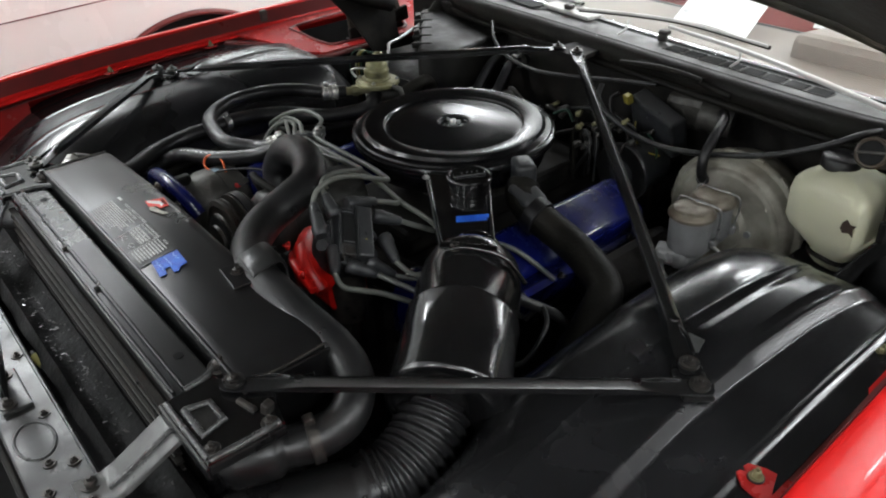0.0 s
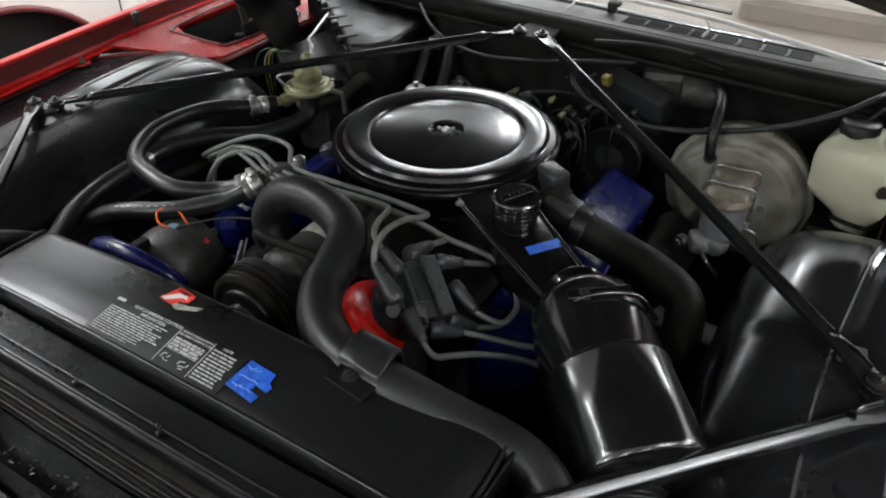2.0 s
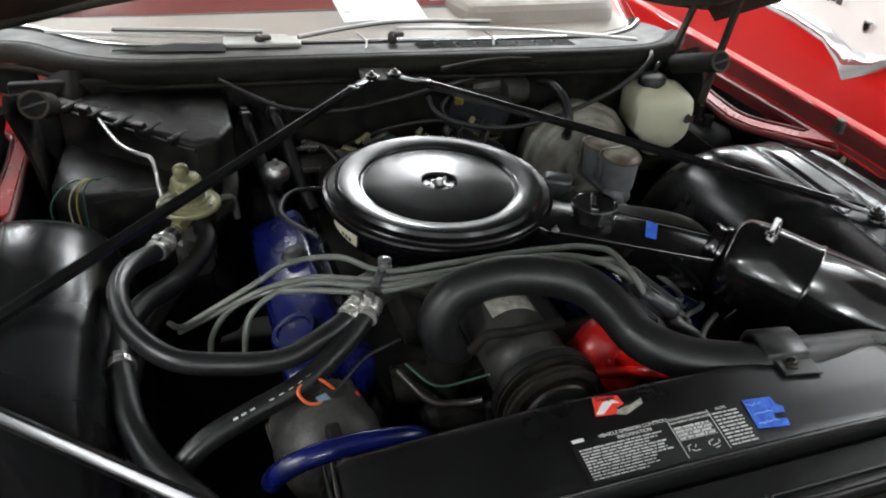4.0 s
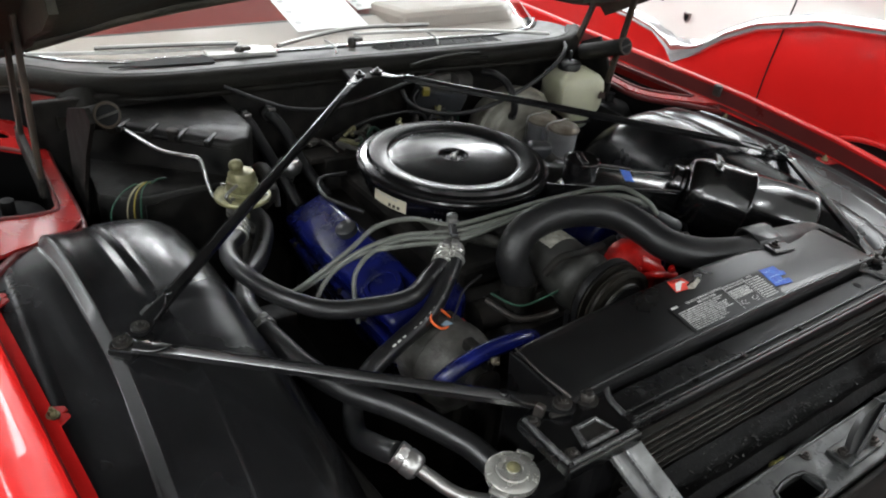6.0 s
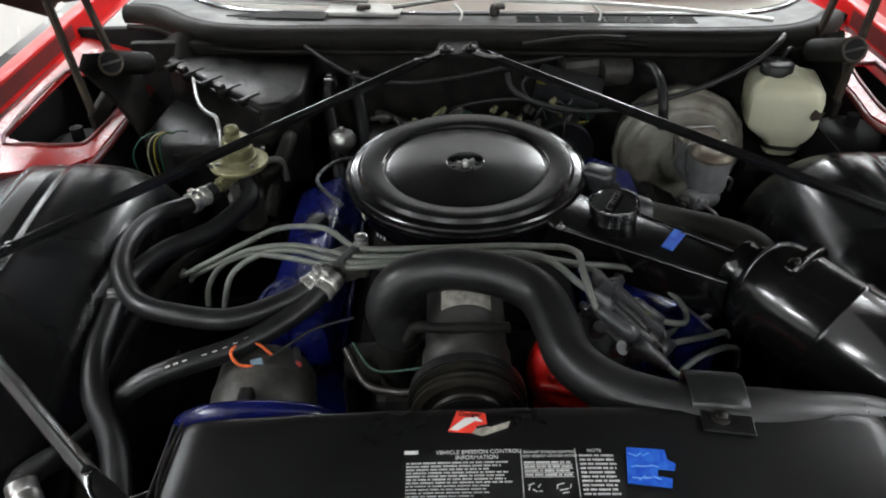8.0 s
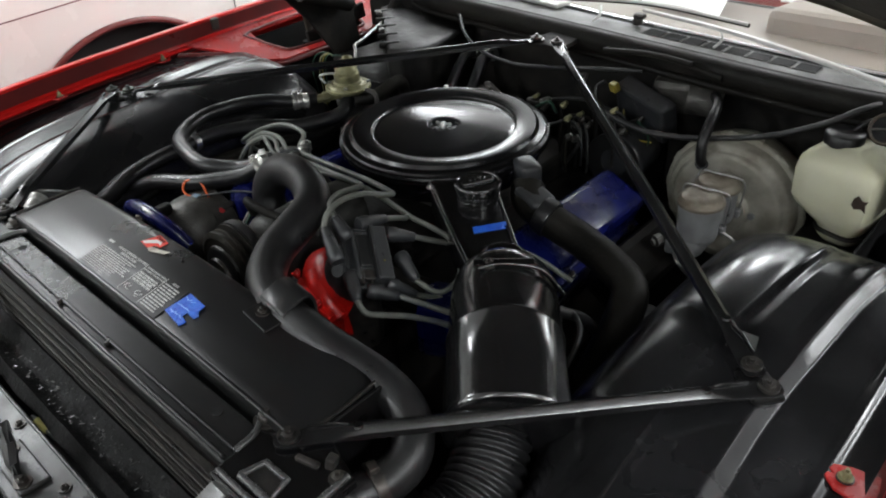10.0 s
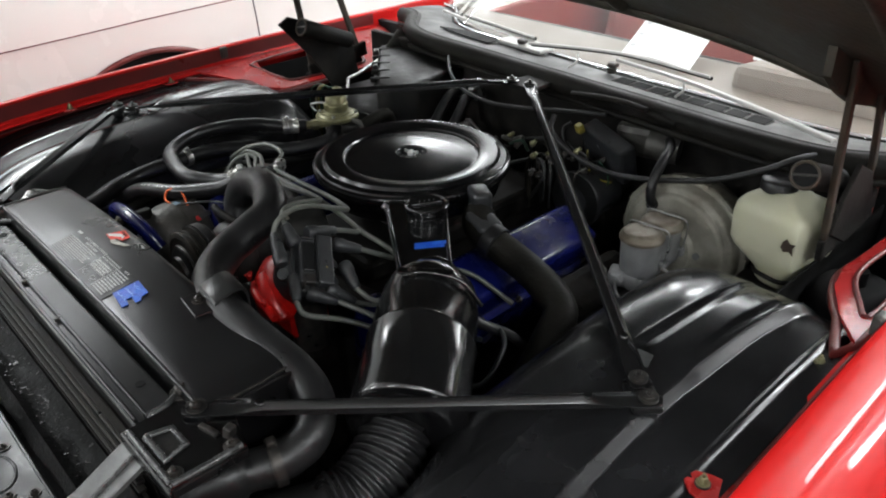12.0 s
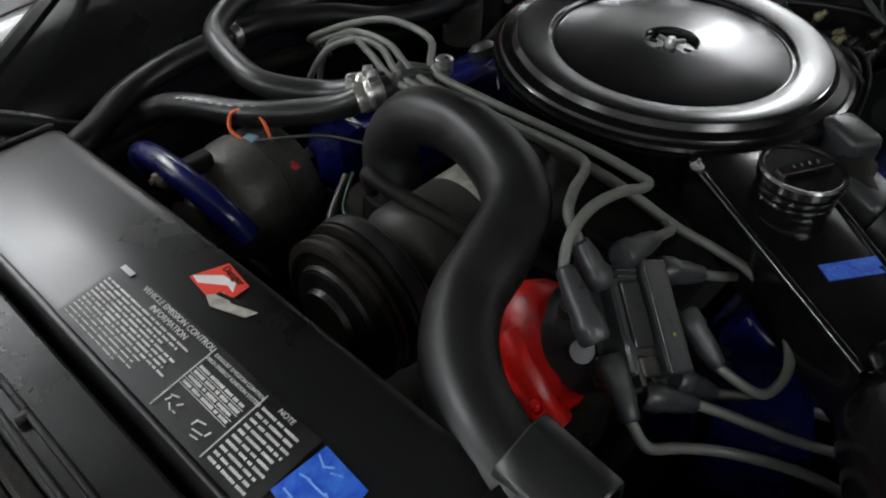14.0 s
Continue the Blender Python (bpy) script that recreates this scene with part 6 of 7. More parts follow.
# ---- firewall side ----
valve = thing("expansion_valve", (-0.39, 0.11, 0.78), "yellow zinc plated control valve with a diaphragm", "valve")
part("body", lathe([(0.03, 0.76), (0.032, 0.82), (0.026, 0.826), (0.026, 0.845), (0.031, 0.848), (0.031, 0.858), (0.022, 0.864), (0.022, 0.876)], pose(-0.394, 0.11, 0), 24), CAST, valve, smooth=30)
part("diaphragm", lathe([(0.02, 0.872), (0.03, 0.876), (0.0455, 0.8795), (0.0465, 0.882), (0.05, 0.8825), (0.0515, 0.885), (0.0515, 0.8885), (0.05, 0.8905), (0.044, 0.891), (0.041, 0.894), (0.036, 0.8955), (0.03, 0.896)], pose(-0.394, 0.11, 0), 48), GOLD, valve, smooth=30)
part("cap", lathe([(0.033, 0.895), (0.032, 0.899), (0.0285, 0.901), (0.0275, 0.912), (0.0285, 0.915), (0.0275, 0.919), (0.0255, 0.921), (0.0245, 0.931), (0.021, 0.936), (0.012, 0.938), (0, 0.9385)], pose(-0.394, 0.11, 0), 32), GOLD, valve, smooth=30)
part("cap_boss", add_box(B(), (0.02, 0.03, 0.022), pose(-0.398, 0.094, 0.914, 10, 0, 20), 0.006, 3), GOLD, valve, smooth=40)
part("lever", tube([(-0.43, 0.075, 0.896), (-0.44, 0.07, 0.912), (-0.425, 0.08, 0.918), (-0.41, 0.092, 0.918)], 0.003, 8), STEEL, valve)
part("knob", lathe([(0.006, 0), (0.012, 0.004), (0.0135, 0.011), (0.0115, 0.018), (0.006, 0.0215), (0, 0.022)], pose(-0.398, 0.117, 0.933, -18, -12, 0), 20), GOLD, valve)
part("side_fitting", rod((-0.393, 0.10, 0.872), (-0.428, 0.035, 0.872), 0.0095, 12), GOLD, valve)
part("hex_nut", lathe([(0.013, 0.0), (0.013, 0.014)], aim((-0.412, 0.066, 0.872), (-0.428, 0.035, 0.872)), 6), GOLD, valve)
part("side_pipe", tube([(-0.36, 0.115, 0.88), (-0.335, 0.12, 0.885), (-0.322, 0.125, 0.875), (-0.318, 0.125, 0.84)], 0.006, 10), CAST, valve)
for a in (40, 130, 220, 310):
    part("screw", lathe([(0.004, 0), (0.004, 0.004), (0, 0.005)], pose(-0.39 + 0.044 * math.cos(radians(a)), 0.11 + 0.044 * math.sin(radians(a)), 0.896), 8), STEEL, valve)
heater = thing("heater_box", (-0.47, 0.33, 0.55), "black ribbed heater box on the firewall", "heater box")
bm = B()
low = [(-0.60, 0.41), (-0.37, 0.215), (-0.33, 0.23), (-0.30, 0.28), (-0.30, 0.445), (-0.60, 0.445)]
tops = (0.957, 0.943, 0.943, 0.945, 0.955, 0.957)
n6 = len(low)
vb = [bm.verts.new((x, y, 0.50)) for x, y in low]
vt = [bm.verts.new((x, y, tops[k])) for k, (x, y) in enumerate(low)]
bm.faces.new(vb[::-1]), bm.faces.new(vt)
for k in range(n6):
    bm.faces.new((vb[k], vb[(k + 1) % n6], vt[(k + 1) % n6], vt[k]))
bmesh.ops.bevel(bm, geom=bm.edges[:], offset=0.01, segments=3, profile=0.5, affect="EDGES")
part("case", bm, HEATER_BLACK, heater, smooth=40)
bm = add_plate(B(), [(-0.615, 0.25), (-0.56, 0.205), (-0.37, 0.205), (-0.36, 0.24), (-0.40, 0.30), (-0.60, 0.44)], 0.5, 0.872, bevel=0.008)
part("lower_case", bm, HEATER_BLACK, heater, smooth=40)
part("front_cover", add_sheet(B(), lambda u, v: (-0.545 + 0.16 * u, 0.2 + 0.004 * noise.noise(Vector((u * 6, v * 6, 1))), 0.70 + 0.155 * v + 0.012 * u), 12, 12, 0.004), HEATER_BLACK, heater)
for k in range(5):
    t = 0.12 + 0.19 * k
    part("rib", box((0.012, 0.05, 0.014), pose(-0.60 + 0.23 * t, 0.41 - 0.195 * t + 0.012, 0.9515 - 0.012 * t, 0, 0, -40), 0.004), HEATER_BLACK, heater)
for t in (0.22, 0.62):
    part("clamp", box((0.022, 0.014, 0.03), pose(-0.60 + 0.23 * t, 0.41 - 0.195 * t - 0.004, 0.952 - 0.012 * t, 12, 0, -40), 0.003), DARK_STEEL, heater)
part("seam_flange", tube([(-0.60, 0.405, 0.945), (-0.48, 0.303, 0.938), (-0.372, 0.212, 0.93)], 0.004, 8), HEATER_BLACK, heater)
pipe = thing("refrigerant_pipe", (-0.5, 0.3, 0.93), "thin bright metal pipe along the heater box", "pipe")
part("tube", tube([(-0.553, 0.40, 0.948), (-0.53, 0.35, 0.944), (-0.497, 0.26, 0.935), (-0.468, 0.205, 0.94), (-0.446, 0.186, 0.938), (-0.44, 0.178, 0.918), (-0.438, 0.165, 0.892), (-0.432, 0.15, 0.872), (-0.41, 0.125, 0.864)], 0.0038, 10), STEEL, pipe)
for mat, dx, lab in ((WIRE_TAN, 0, "tan"), (WIRE_GREEN, 0.012, "green"), (WIRE_GREEN, -0.014, "green"), (WIRE_YELLOW, 0.006, "yellow")):
    w = thing("loose_wire", (-0.565 + dx, 0.19, 0.8), "thin loose " + lab + " wire beside the heater box", "wire", "loose wires")
    part("strand", tube([(-0.54 + dx, 0.188, 0.905), (-0.552 + dx, 0.182, 0.91), (-0.572 + dx * 1.5, 0.178, 0.895), (-0.583 + dx * 2, 0.177, 0.86), (-0.58 + dx * 1.6, 0.178, 0.80), (-0.585 + dx, 0.18, 0.74)], 0.0016, 6), mat, w)
for x, z in ((-0.212, 0.926), (-0.268, 0.921)):
    part("spring_clip", box((0.018, 0.012, 0.007), (x, 0.386, z), 0.002), STEEL, bpy.data.objects["heater_hose.001" if x > -0.24 else "heater_hose.002"], "bright spring clip")
vac = thing("vacuum_canister", (-0.229, 0.254, 0.8), "small silver vacuum canister", "canister")
part("bell", lathe([(0.008, 0.80), (0.012, 0.815), (0.024, 0.825), (0.0265, 0.835), (0.0265, 0.842), (0.02, 0.852), (0.006, 0.854), (0.005, 0.864), (0, 0.865)], pose(-0.231, 0.258, 0.012), 28), STEEL, vac)
part("stem", rod((-0.229, 0.254, 0.72), (-0.229, 0.254, 0.805), 0.009, 10), DARK_STEEL, vac)
choke = thing("linkage", (-0.11, 0.3, 0.82), "brass and steel throttle linkage behind the air cleaner", "linkage")
part("plate", box((0.16, 0.06, 0.012), (-0.1, 0.29, 0.845), 0.003), DARK_STEEL, choke)
part("post", box((0.1, 0.06, 0.08), (-0.1, 0.28, 0.81), 0.006), DIRTY_BLACK, choke)
rnd = random.Random(3)
for k in range(12):
    p = Vector((-0.16 + 0.16 * rnd.random(), 0.25 + 0.08 * rnd.random(), 0.862))
    part("lever", tube([p, p + Vector((rnd.uniform(-0.03, 0.03), rnd.uniform(-0.02, 0.02), 0.012)), p + Vector((rnd.uniform(-0.05, 0.05), rnd.uniform(-0.03, 0.03), -0.006))], rnd.uniform(0.003, 0.007), 8), (CAST, DARK_STEEL, WIRE_GREEN, CAST, GOLD)[k % 5], choke)
# small lines, fittings and levers crowded behind the air cleaner
rnd = random.Random(21)
for k in range(14):
    a = Vector((0.03 + 0.17 * rnd.random(), 0.2 + 0.14 * rnd.random(), 0.845 + 0.03 * rnd.random()))
    b = a + Vector((rnd.uniform(-0.05, 0.06), rnd.uniform(-0.02, 0.05), rnd.uniform(-0.01, 0.02)))
    mid = (a + b) / 2 + Vector((0, 0, rnd.uniform(0.005, 0.02)))
    line_ = thing("vacuum_line", a, "thin vacuum line with a small fitting behind the air cleaner", "vacuum line", "vacuum lines")
    part("tube", tube([a - Vector((0, 0, 0.06)), a, mid, b, b - Vector((0, 0, 0.05))], 0.0028, 8, 5), (WIRE_BLACK, RUBBER, WIRE_BLACK, OLD_RUBBER, DARK_STEEL)[k % 5], line_)
    part("fitting", lathe([(0.005, 0), (0.0065, 0.002), (0.0065, 0.008), (0.0045, 0.01), (0.0045, 0.016)], aim(mid - Vector((0, 0, 0.004)), mid + Vector((0.01, 0.004, 0.008))), 8), (GOLD, CAST, DARK_STEEL, CAST)[k % 4], line_, "small metal fitting")
servo = thing("cruise_servo", (0.21, 0.3, 0.73), "round black cruise control servo", "servo")
part("drum", lathe([(0.05, -0.09), (0.053, -0.01), (0.06, -0.008), (0.061, 0.0), (0.0575, 0.004), (0.052, 0.002), (0.02, 0.006), (0, 0.007)], pose(0.2, 0.278, 0.808, 90, 0, 0), 40), BOOT, servo)
part("drum_rim", lathe([(0.0575, 0.003), (0.0605, 0.001), (0.0612, 0.004), (0.0595, 0.006), (0.0572, 0.005)], pose(0.2, 0.278, 0.808, 90, 0, 0), 40), SADDLE_GREY, servo, "grey rolled rim")
part("stand", box((0.05, 0.09, 0.16), (0.21, 0.38, 0.76), 0.008), DIRTY_BLACK, servo)
motor = thing("wiper_motor", (0.25, 0.4, 0.85), "dark wiper motor with a module and yellow plug", "motor")
part("module", box((0.13, 0.04, 0.085), pose(0.215, 0.36, 0.895, 20, 10, -14), 0.006), BOOT, motor)
part("gearcase", box((0.09, 0.06, 0.07), pose(0.245, 0.42, 0.915, 0, 0, 12), 0.016), CAST, motor)
part("motor_can", rod((0.28, 0.40, 0.92), (0.34, 0.42, 0.915), 0.03, 20), CAST, motor)
part("plug", box((0.018, 0.015, 0.02), pose(0.158, 0.33, 0.938, 20, 0, -20), 0.003), WIRE_YELLOW, motor, "yellow connector plug")
part("yellow_lead", tube([(0.185, 0.325, 0.90), (0.195, 0.318, 0.865), (0.225, 0.315, 0.85), (0.255, 0.318, 0.85)], 0.002, 6), WIRE_YELLOW, motor)
part("green_lead", tube([(0.22, 0.32, 0.885), (0.245, 0.312, 0.875), (0.25, 0.315, 0.85), (0.235, 0.33, 0.83)], 0.002, 6), WIRE_GREEN, motor)
part("loop_lead", tube([(0.135, 0.33, 0.945), (0.12, 0.325, 0.93), (0.13, 0.318, 0.905), (0.16, 0.315, 0.885), (0.2, 0.31, 0.87)], 0.0035, 8), WIRE_BLACK, motor)
booster = thing("brake_booster", (0.425, 0.33, 0.65), "tarnished grey round brake booster", "brake booster")
bmx = pose(0.435, 0.33, 0.794, 90, 0, 0)
part("shell", lathe([(0.09, -0.06), (0.115, -0.03), (0.123, 0.0), (0.1235, 0.018), (0.1285, 0.0195), (0.1295, 0.024), (0.129, 0.03), (0.1265, 0.0325), (0.121, 0.0335), (0.1195, 0.036), (0.1165, 0.047), (0.112, 0.052), (0.105, 0.0535), (0.1035, 0.0545), (0.102, 0.0575), (0.0985, 0.061), (0.093, 0.0622), (0.07, 0.063), (0.05, 0.064), (0.047, 0.0665), (0.045, 0.078), (0.04, 0.08), (0, 0.0805)], bmx, 72), BOOSTER_GREY, booster)
for k in range(14):
    part("crimp", box((0.02, 0.005, 0.011), bmx @ pose(0.1285 * math.cos(k * 0.449), 0.1285 * math.sin(k * 0.449), 0.026, 0, 0, math.degrees(k * 0.449) + 90), 0.002), BOOSTER_GREY, booster)
part("rim_stud", rod((0.463, 0.325, 0.91), (0.463, 0.306, 0.912), 0.0042, 8), STEEL, booster)
part("stud", rod((0.488, 0.285, 0.795), (0.488, 0.262, 0.795), 0.0065, 8), MC_GREY, booster)
part("stud_nut", lathe([(0.012, 0), (0.012, 0.008), (0.008, 0.01), (0.0, 0.01)], aim((0.488, 0.283, 0.795), (0.488, 0.26, 0.795)), 6), MC_GREY, booster)
part("check_valve", lathe([(0.016, 0), (0.016, 0.01), (0.011, 0.012), (0.011, 0.03), (0.0, 0.03)], aim((0.385, 0.29, 0.86), (0.385, 0.262, 0.868)), 16), RUBBER, booster)
part("vacuum_hose", tube([(0.385, 0.268, 0.866), (0.384, 0.258, 0.882), (0.382, 0.262, 0.91), (0.38, 0.29, 0.94), (0.37, 0.33, 0.955), (0.35, 0.36, 0.955)], 0.0095, 10), RUBBER, booster)
mc = thing("master_cylinder", (0.437, 0.17, 0.77), "grey brake master cylinder with stained lids", "master cylinder")
mm = pose(0.445, 0.176, -0.004, 0, 0, 5)
part("bore", lathe([(0.01, -0.07), (0.017, -0.066), (0.021, -0.056), (0.023, 0.09), (0.033, 0.094), (0.033, 0.11)], mm @ pose(0, 0, 0.797, -90), 24), MC_GREY, mc)
part("base_web", box((0.05, 0.115, 0.03), mm @ pose(0, 0.0, 0.812), 0.01), MC_GREY, mc)
for y, h in ((-0.036, 0.0), (0.036, -0.004)):
    part("reservoir", lathe([(0.024, 0.802), (0.031, 0.806), (0.0335, 0.815), (0.0352, 0.868 + h), (0.0368, 0.869 + h), (0.0368, 0.8735 + h)], mm @ pose(0, y, 0), 36), MC_GREY, mc)
    part("lid", lathe([(0.0372, 0.871 + h), (0.0388, 0.872 + h), (0.0392, 0.876 + h), (0.0378, 0.879 + h), (0.035, 0.8805 + h), (0.0338, 0.884 + h), (0.031, 0.8862 + h), (0.02, 0.8878 + h), (0.012, 0.8872 + h), (0, 0.887 + h)], mm @ pose(0, y, 0), 40), RUSTY_LID, mc, "brown stained reservoir lid")
part("saddle", box((0.05, 0.044, 0.062), mm @ pose(0, 0.0, 0.836), 0.006), MC_GREY, mc)
for y, h in ((-0.014, 0.0), (0.052, -0.004)):
    part("bail_wire", tube([mm @ Vector((-0.036, y, 0.822)), mm @ Vector((-0.0405, y, 0.86 + h)), mm @ Vector((-0.039, y, 0.881 + h)), mm @ Vector((-0.03, y - 0.002, 0.8885 + h)), mm @ Vector((0.0, y - 0.006, 0.8905 + h)), mm @ Vector((0.03, y - 0.002, 0.8885 + h)), mm @ Vector((0.0395, y, 0.88 + h)), mm @ Vector((0.0405, y, 0.86 + h)), mm @ Vector((0.036, y, 0.818))], 0.0016, 8), STEEL, mc)
    part("bail_ear", box((0.012, 0.014, 0.016), mm @ pose(0.034, y, 0.818), 0.003), MC_GREY, mc)
part("port_block", box((0.04, 0.034, 0.03), mm @ pose(-0.022, -0.058, 0.797, 0, 0, 20), 0.006), MC_GREY, mc)
part("port_nut", lathe([(0.011, 0), (0.011, 0.012), (0.006, 0.014), (0.006, 0.018)], aim((0.402, 0.108, 0.795), (0.388, 0.08, 0.79)), 6), CAST, mc)
part("port_plug", lathe([(0.013, 0), (0.013, 0.012), (0.01, 0.014), (0.0, 0.014)], aim((0.43, 0.105, 0.795), (0.432, 0.08, 0.792)), 6), MC_GREY, mc)
part("brake_line", tube([(0.433, 0.092, 0.793), (0.45, 0.075, 0.786), (0.462, 0.085, 0.765), (0.465, 0.12, 0.73), (0.45, 0.2, 0.68)], 0.003, 8), STEEL, mc)
part("brake_line_rear", tube([(0.462, 0.165, 0.808), (0.485, 0.16, 0.812), (0.503, 0.165, 0.8), (0.507, 0.18, 0.77)], 0.003, 8), STEEL, mc)
tank = thing("washer_reservoir", (0.6, 0.3, 0.76), "yellowed white plastic washer reservoir with a black cap", "washer reservoir")
bm = B()


def rr(w, d, z, cx=0.0, cy=0.0, n=40, p=9.0):
    out = []
    for k in range(n):
        a = 2 * math.pi * k / n
        c, s_ = math.cos(a), math.sin(a)
        q = (abs(c) ** p + abs(s_) ** p) ** (-1 / p)
        out.append(pose(0.619, 0.299, -0.006, 0, 0, -12) @ Vector((cx + 0.94 * w * c * q, cy + 0.97 * d * s_ * q, z)))
    return out


add_loft(bm, [rr(0.026, 0.03, 0.8, 0.014, p=3), rr(0.033, 0.038, 0.804, 0.014, p=3), rr(0.036, 0.043, 0.812, 0.014, p=4), rr(0.038, 0.046, 0.83, 0.014, p=4), rr(0.046, 0.05, 0.842, 0.012), rr(0.064, 0.06, 0.862, 0.003), rr(0.07, 0.0625, 0.875), rr(0.072, 0.063, 0.922), rr(0.069, 0.06, 0.94), rr(0.06, 0.052, 0.951), rr(0.04, 0.036, 0.959, -0.008), rr(0.028, 0.028, 0.966, -0.008)])
part("bottle", bm, PLASTIC, tank, "translucent yellowed white bottle")
part("strap", tube([q + Vector((0, 0, 0.0)) for q in rr(0.0395, 0.0475, 0.824, 0.014, p=4)] + [rr(0.0395, 0.0475, 0.824, 0.014, p=4)[0]], 0.004, 6, 1), DIRTY_BLACK, tank)
part("cap", lathe([(0.027, 0.966), (0.03, 0.967), (0.03, 0.984), (0.027, 0.987), (0.012, 0.9875), (0, 0.9885)], pose(0.596, 0.301, -0.012), 32), RUBBER, tank, "ribbed black cap")
part("stain", add_plate(B(), [(-0.012, -0.006), (-0.006, -0.012), (0.004, -0.008), (0.012, -0.012), (0.009, 0.0), (0.013, 0.008), (0.003, 0.006), (-0.004, 0.012), (-0.01, 0.005)], 0, 0.0008, aim((0.6585, 0.2257, 0.9), (0.53, -0.35, 0.92))), material("brown_stain", (0.03, 0.018, 0.012), 0.7, scale=80), tank, "dark brown torn label remnant")
part("bracket", box((0.1, 0.09, 0.03), (0.613, 0.31, 0.772), 0.006), DIRTY_BLACK, tank)
part("bracket_arm", box((0.04, 0.14, 0.03), (0.62, 0.38, 0.76), 0.006), DIRTY_BLACK, tank)
part("cap_hose", tube([(0.603, 0.31, 0.972), (0.62, 0.325, 0.99), (0.64, 0.35, 0.98), (0.66, 0.38, 0.96)], 0.004, 8), WIRE_BLACK, tank)

# cables on the firewall
def cable_of(points, r, mat, label, name="wire_loom"):
    ob = thing(name, points[0], label, "cable")
    part("sheath", tube(points, r, 10), mat, ob)
    return ob


cable_of([(0.09, 0.33, 0.95), (0.10, 0.31, 0.925), (0.15, 0.30, 0.90), (0.25, 0.29, 0.885), (0.36, 0.29, 0.90), (0.48, 0.3, 0.935), (0.56, 0.31, 0.975), (0.60, 0.33, 1.0), (0.62, 0.36, 1.005)], 0.0055, WIRE_BLACK, "black wire loom sagging across the firewall")
cable_of([(-0.31, 0.40, 0.985), (-0.25, 0.35, 0.965), (-0.19, 0.33, 0.945), (-0.1, 0.325, 0.935), (0.0, 0.33, 0.945), (0.1, 0.34, 0.96), (0.2, 0.36, 0.97)], 0.004, WIRE_BLACK, "thin black cable looped below the cowl")
cable_of([(0.12, 0.345, 1.0), (0.2, 0.34, 1.012), (0.26, 0.335, 1.016), (0.31, 0.332, 1.014)], 0.0055, OLD_RUBBER, "short black rubber strip below the cowl seal", "rubber_strip")
cable_of([(-0.15, -0.33, 0.86), (-0.12, -0.37, 0.85), (-0.07, -0.385, 0.865), (-0.03, -0.4, 0.89)], 0.002, WIRE_GREEN, "thin green wire by the compressor", "wire")
cable_of([(-0.16, -0.33, 0.85), (-0.13, -0.38, 0.835), (-0.09, -0.4, 0.84), (-0.07, -0.41, 0.85)], 0.0055, DARK_STEEL, "dark metal pipe by the compressor", "pipe")
cable_of([(0.39, -0.27, 0.90), (0.42, -0.23, 0.86), (0.44, -0.17, 0.81), (0.46, -0.14, 0.74)], 0.008, RUBBER, "black vacuum hose beside the engine", "hose")
cable_of([(0.40, -0.2, 0.80), (0.43, -0.2, 0.84), (0.46, -0.22, 0.83), (0.46, -0.26, 0.79), (0.43, -0.27, 0.77)], 0.004, WIRE_BLACK, "loop of black wire beside the engine", "wire")
for k in (0, 3):
    y = 0.22 + 0.035 * k
    cable_of([(0.12 + 0.02 * k, y, 0.80), (0.15, y + 0.01, 0.86 + 0.008 * k), (0.1 - 0.02 * k, y + 0.05, 0.87 + 0.01 * (k % 3)), (0.02 - 0.03 * k, y + 0.04, 0.84)], 0.004, (WIRE_BLACK, RUBBER, OLD_RUBBER)[k % 3], "black vacuum hose behind the air cleaner", "hose")
cable_of([(-0.2, 0.0, 0.86), (-0.25, 0.06, 0.875), (-0.22, 0.14, 0.87), (-0.15, 0.16, 0.86)], 0.004, WIRE_BLACK, "looped black vacuum hose behind the air cleaner", "hose")
cable_of([(-0.535, 0.185, 0.905), (-0.52, 0.188, 0.91), (-0.505, 0.196, 0.905)], 0.0016, WIRE_GREEN, "short green wire at the heater box", "wire")

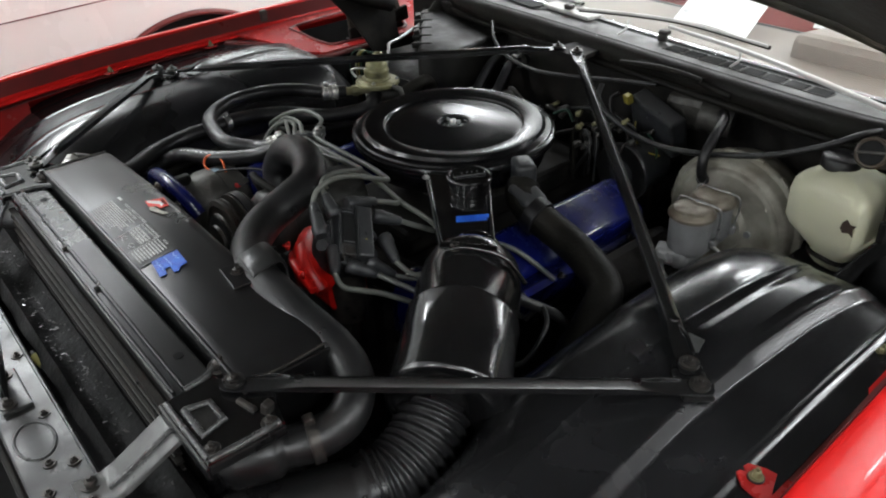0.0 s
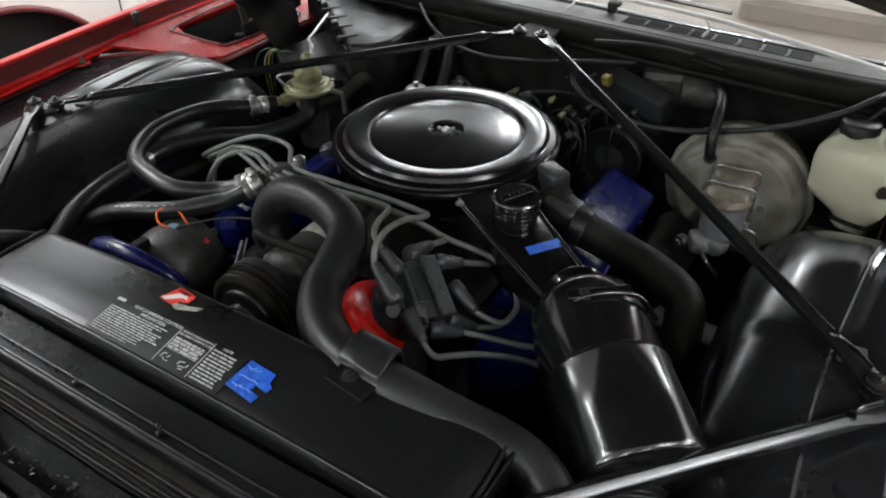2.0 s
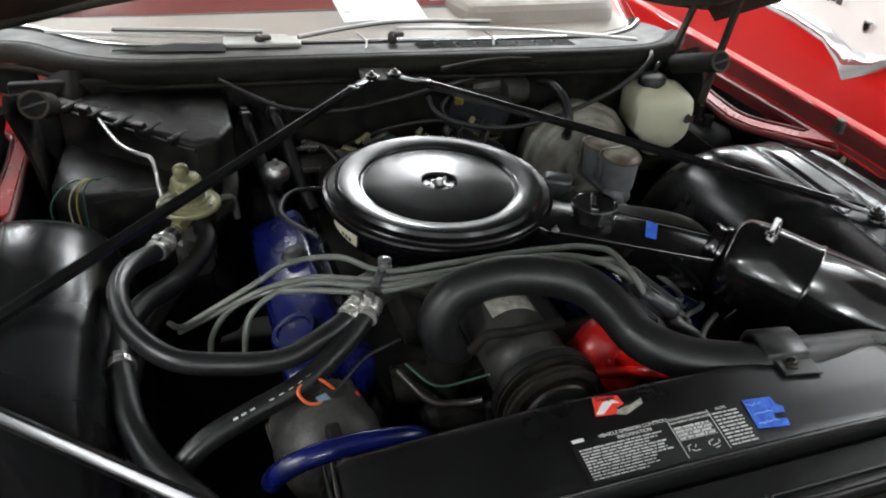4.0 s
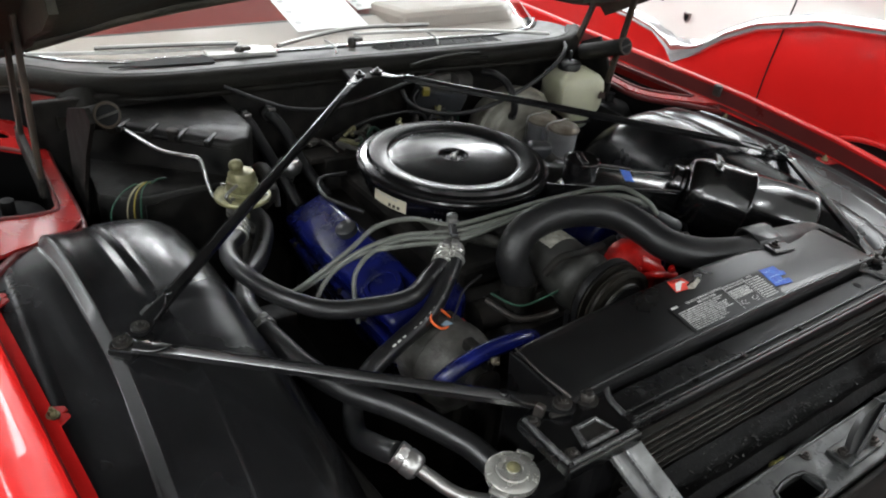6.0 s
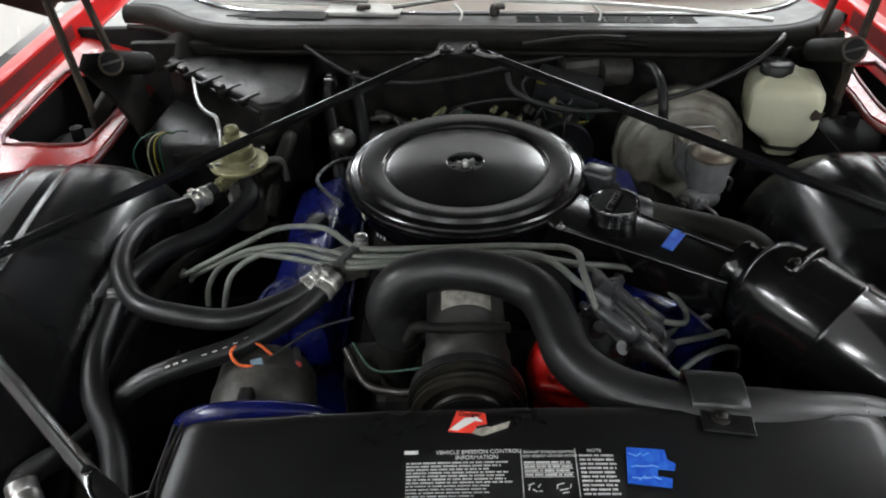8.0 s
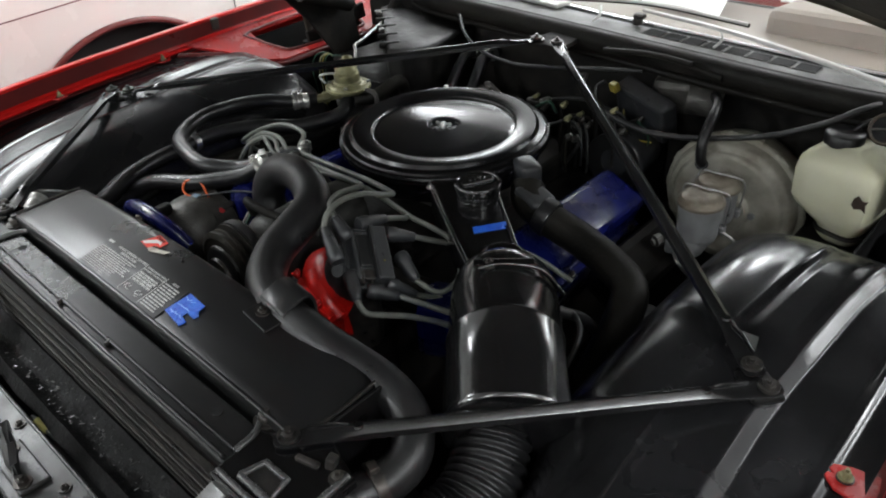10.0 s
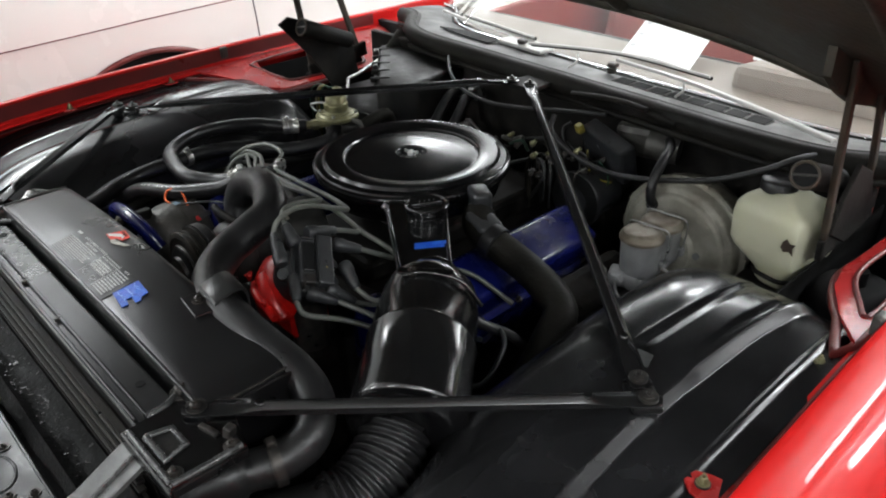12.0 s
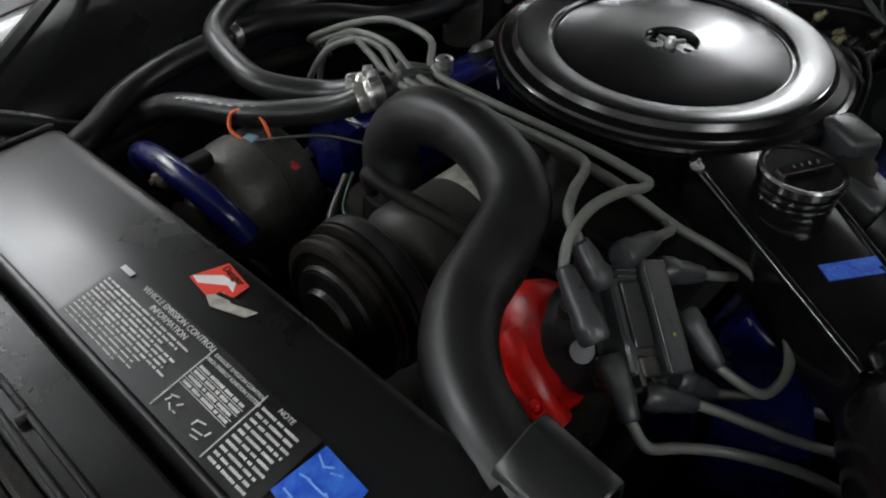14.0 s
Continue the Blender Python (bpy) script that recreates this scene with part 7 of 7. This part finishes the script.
# ---- neighbouring cars ----
def side_car(name, label, x, s, lower, upper, split, arch, seam):
    """A parked car seen from its flank: lower and upper body, wheel opening, wheel."""
    ob = thing(name, (x + s * 0.9, 0.6, 0), label, "car")
    ay, ar, az = arch

    def flank(z0, z1, y0=-2.2, y1=3.4):
        def f(u, v):
            y, z = y0 + (y1 - y0) * u, z0(y0 + (y1 - y0) * u) + (z1(y0 + (y1 - y0) * u) - z0(y0 + (y1 - y0) * u)) * v
            bulge = 0.05 * math.sin(max(0.0, min(1.0, (z - 0.25) / 0.8)) * math.pi)
            return (x - s * bulge + s * 0.05, y, z)
        return f

    def low(y):
        d = abs(y - ay)
        return 0.28 if d >= ar else max(0.28, az + (0.28 - az) * (1 - math.sqrt(1 - (d / ar) ** 2)))
    part("lower_body", add_sheet(B(), flank(low, split), 340, 10, 0.02 * s), lower, ob)
    part("upper_body", add_sheet(B(), flank(split, lambda y: 1.12), 340, 8, 0.02 * s), upper, ob)
    part("roof_deck", box((1.7, 5.6, 0.04), (x + s * 0.9, 0.6, 1.13), 0.015), upper, ob)
    part("greenhouse", box((1.3, 2.4, 0.42), (x + s * 0.9, 1.2, 1.34), 0.12), DARK, ob)
    arc = [(x - s * 0.012, ay + (ar + 0.008) * math.cos(a), 0.28 + (az - 0.272) * math.sin(a)) for a in np.linspace(0.02, math.pi - 0.02, 24)]
    part("arch_lip", tube(arc, 0.012, 8, 2), RED_DULL if lower is WHITE_PAINT else lower, ob, "dull red arch lip" if lower is WHITE_PAINT else "")
    part("wheel_well", lathe([(ar, 0), (ar, 0.3), (0, 0.3)], pose(x + s * 0.06, ay, 0.3, 0, s * 90, 0), 32), DARK, ob)
    wheel = part("wheel", lathe([(0.2, -0.1), (0.3, -0.1), (0.335, -0.07), (0.335, 0.07), (0.3, 0.1), (0.2, 0.1)], pose(x + s * 0.2, ay, 0.335, 0, 90, 0), 40), TYRE, ob)
    part("hub_cap", lathe([(0.2, 0.0), (0.18, 0.03), (0.06, 0.05), (0, 0.055)], pose(x + s * 0.13, ay, 0.335, 0, -s * 90, 0), 32), CHROME, wheel)
    part("door_seam", tube([(x - s * 0.0215 + s * 0.05 - s * 0.05 * math.sin(max(0.0, min(1.0, (z - 0.25) / 0.8)) * math.pi), seam + 0.02 * (1 - z), z) for z in np.linspace(0.3, 1.12, 9)], 0.0028, 6, 2), DARK, ob)
    for yy in (-2.2, 3.4):
        part("end_panel", box((1.7, 0.04, 0.82), (x + s * 0.9, yy, 0.7), 0.015), lower, ob)
    part("far_side", box((0.04, 5.56, 0.82), (x + s * 1.74, 0.6, 0.7), 0.015), lower, ob)
    part("underside", box((1.6, 5.2, 0.1), (x + s * 0.9, 0.6, 0.33), 0.03), DARK, ob)
    return ob


white_car = side_car("white_car", "cream white parked car with a round wheel opening", -2.0, -1, WHITE_PAINT, WHITE_PAINT, lambda y: 0.80, (0.33, 0.45, 0.69), 0.815)
part("pinstripe", tube([(-2.003, -1.6, 0.74), (-2.003, -0.3, 0.793), (-2.003, 0.164, 0.812), (-2.003, 0.474, 0.826), (-2.003, 1.5, 0.86)], 0.0022, 6), RED_DULL, white_car)


def vee(y):
    return float(np.interp(y, [-2.2, 0.0, 0.29, 0.52, 0.65, 0.74, 0.865, 0.9, 0.98, 1.14, 3.4], [1.05, 1.02, 0.981, 0.906, 0.83, 0.757, 0.68, 0.714, 0.766, 0.787, 0.9]))


red_car = side_car("red_and_white_car", "red and white two-tone parked car with a chrome side moulding", 1.8, 1, RED_PAINT, WHITE_PAINT, vee, (-0.05, 0.37, 0.66), 0.435)


def moulding(u, v):
    y = -2.0 + 5.2 * u
    return (1.779 - 0.02 * math.sin(v * math.pi), y, vee(y) - 0.006 + v * (0.044 + 0.05 * math.exp(-((y - 0.86) / 0.07) ** 2)))


part("side_moulding", add_sheet(B(), moulding, 340, 6, 0.006), CHROME, red_car, "bright chrome moulding with a pointed dip")
part("badge", add_plate(B(), [(-0.016, 0.02), (0.016, 0.02), (0.016, -0.004), (0.009, -0.016), (0.0, -0.021), (-0.009, -0.016), (-0.016, -0.004)], 0, 0.005, pose(1.78, 0.843, 0.862, 90, 0, -90), 0.0015), STEEL, red_car, "small shield badge")
part("badge_field", add_plate(B(), [(-0.011, 0.013), (0.011, 0.013), (0.01, -0.004), (0.0, -0.014), (-0.01, -0.004)], 0.005, 0.0062, pose(1.78, 0.843, 0.862, 90, 0, -90)), DARK, red_car)
for k in range(7):
    part("script_bar", box((0.003, 0.016 if k % 3 else 0.024, 0.012 if k % 2 else 0.02), (1.777, 0.985 + 0.026 * k, 0.905), 0.001), STRAP_GREY, red_car, "unreadable chrome script")
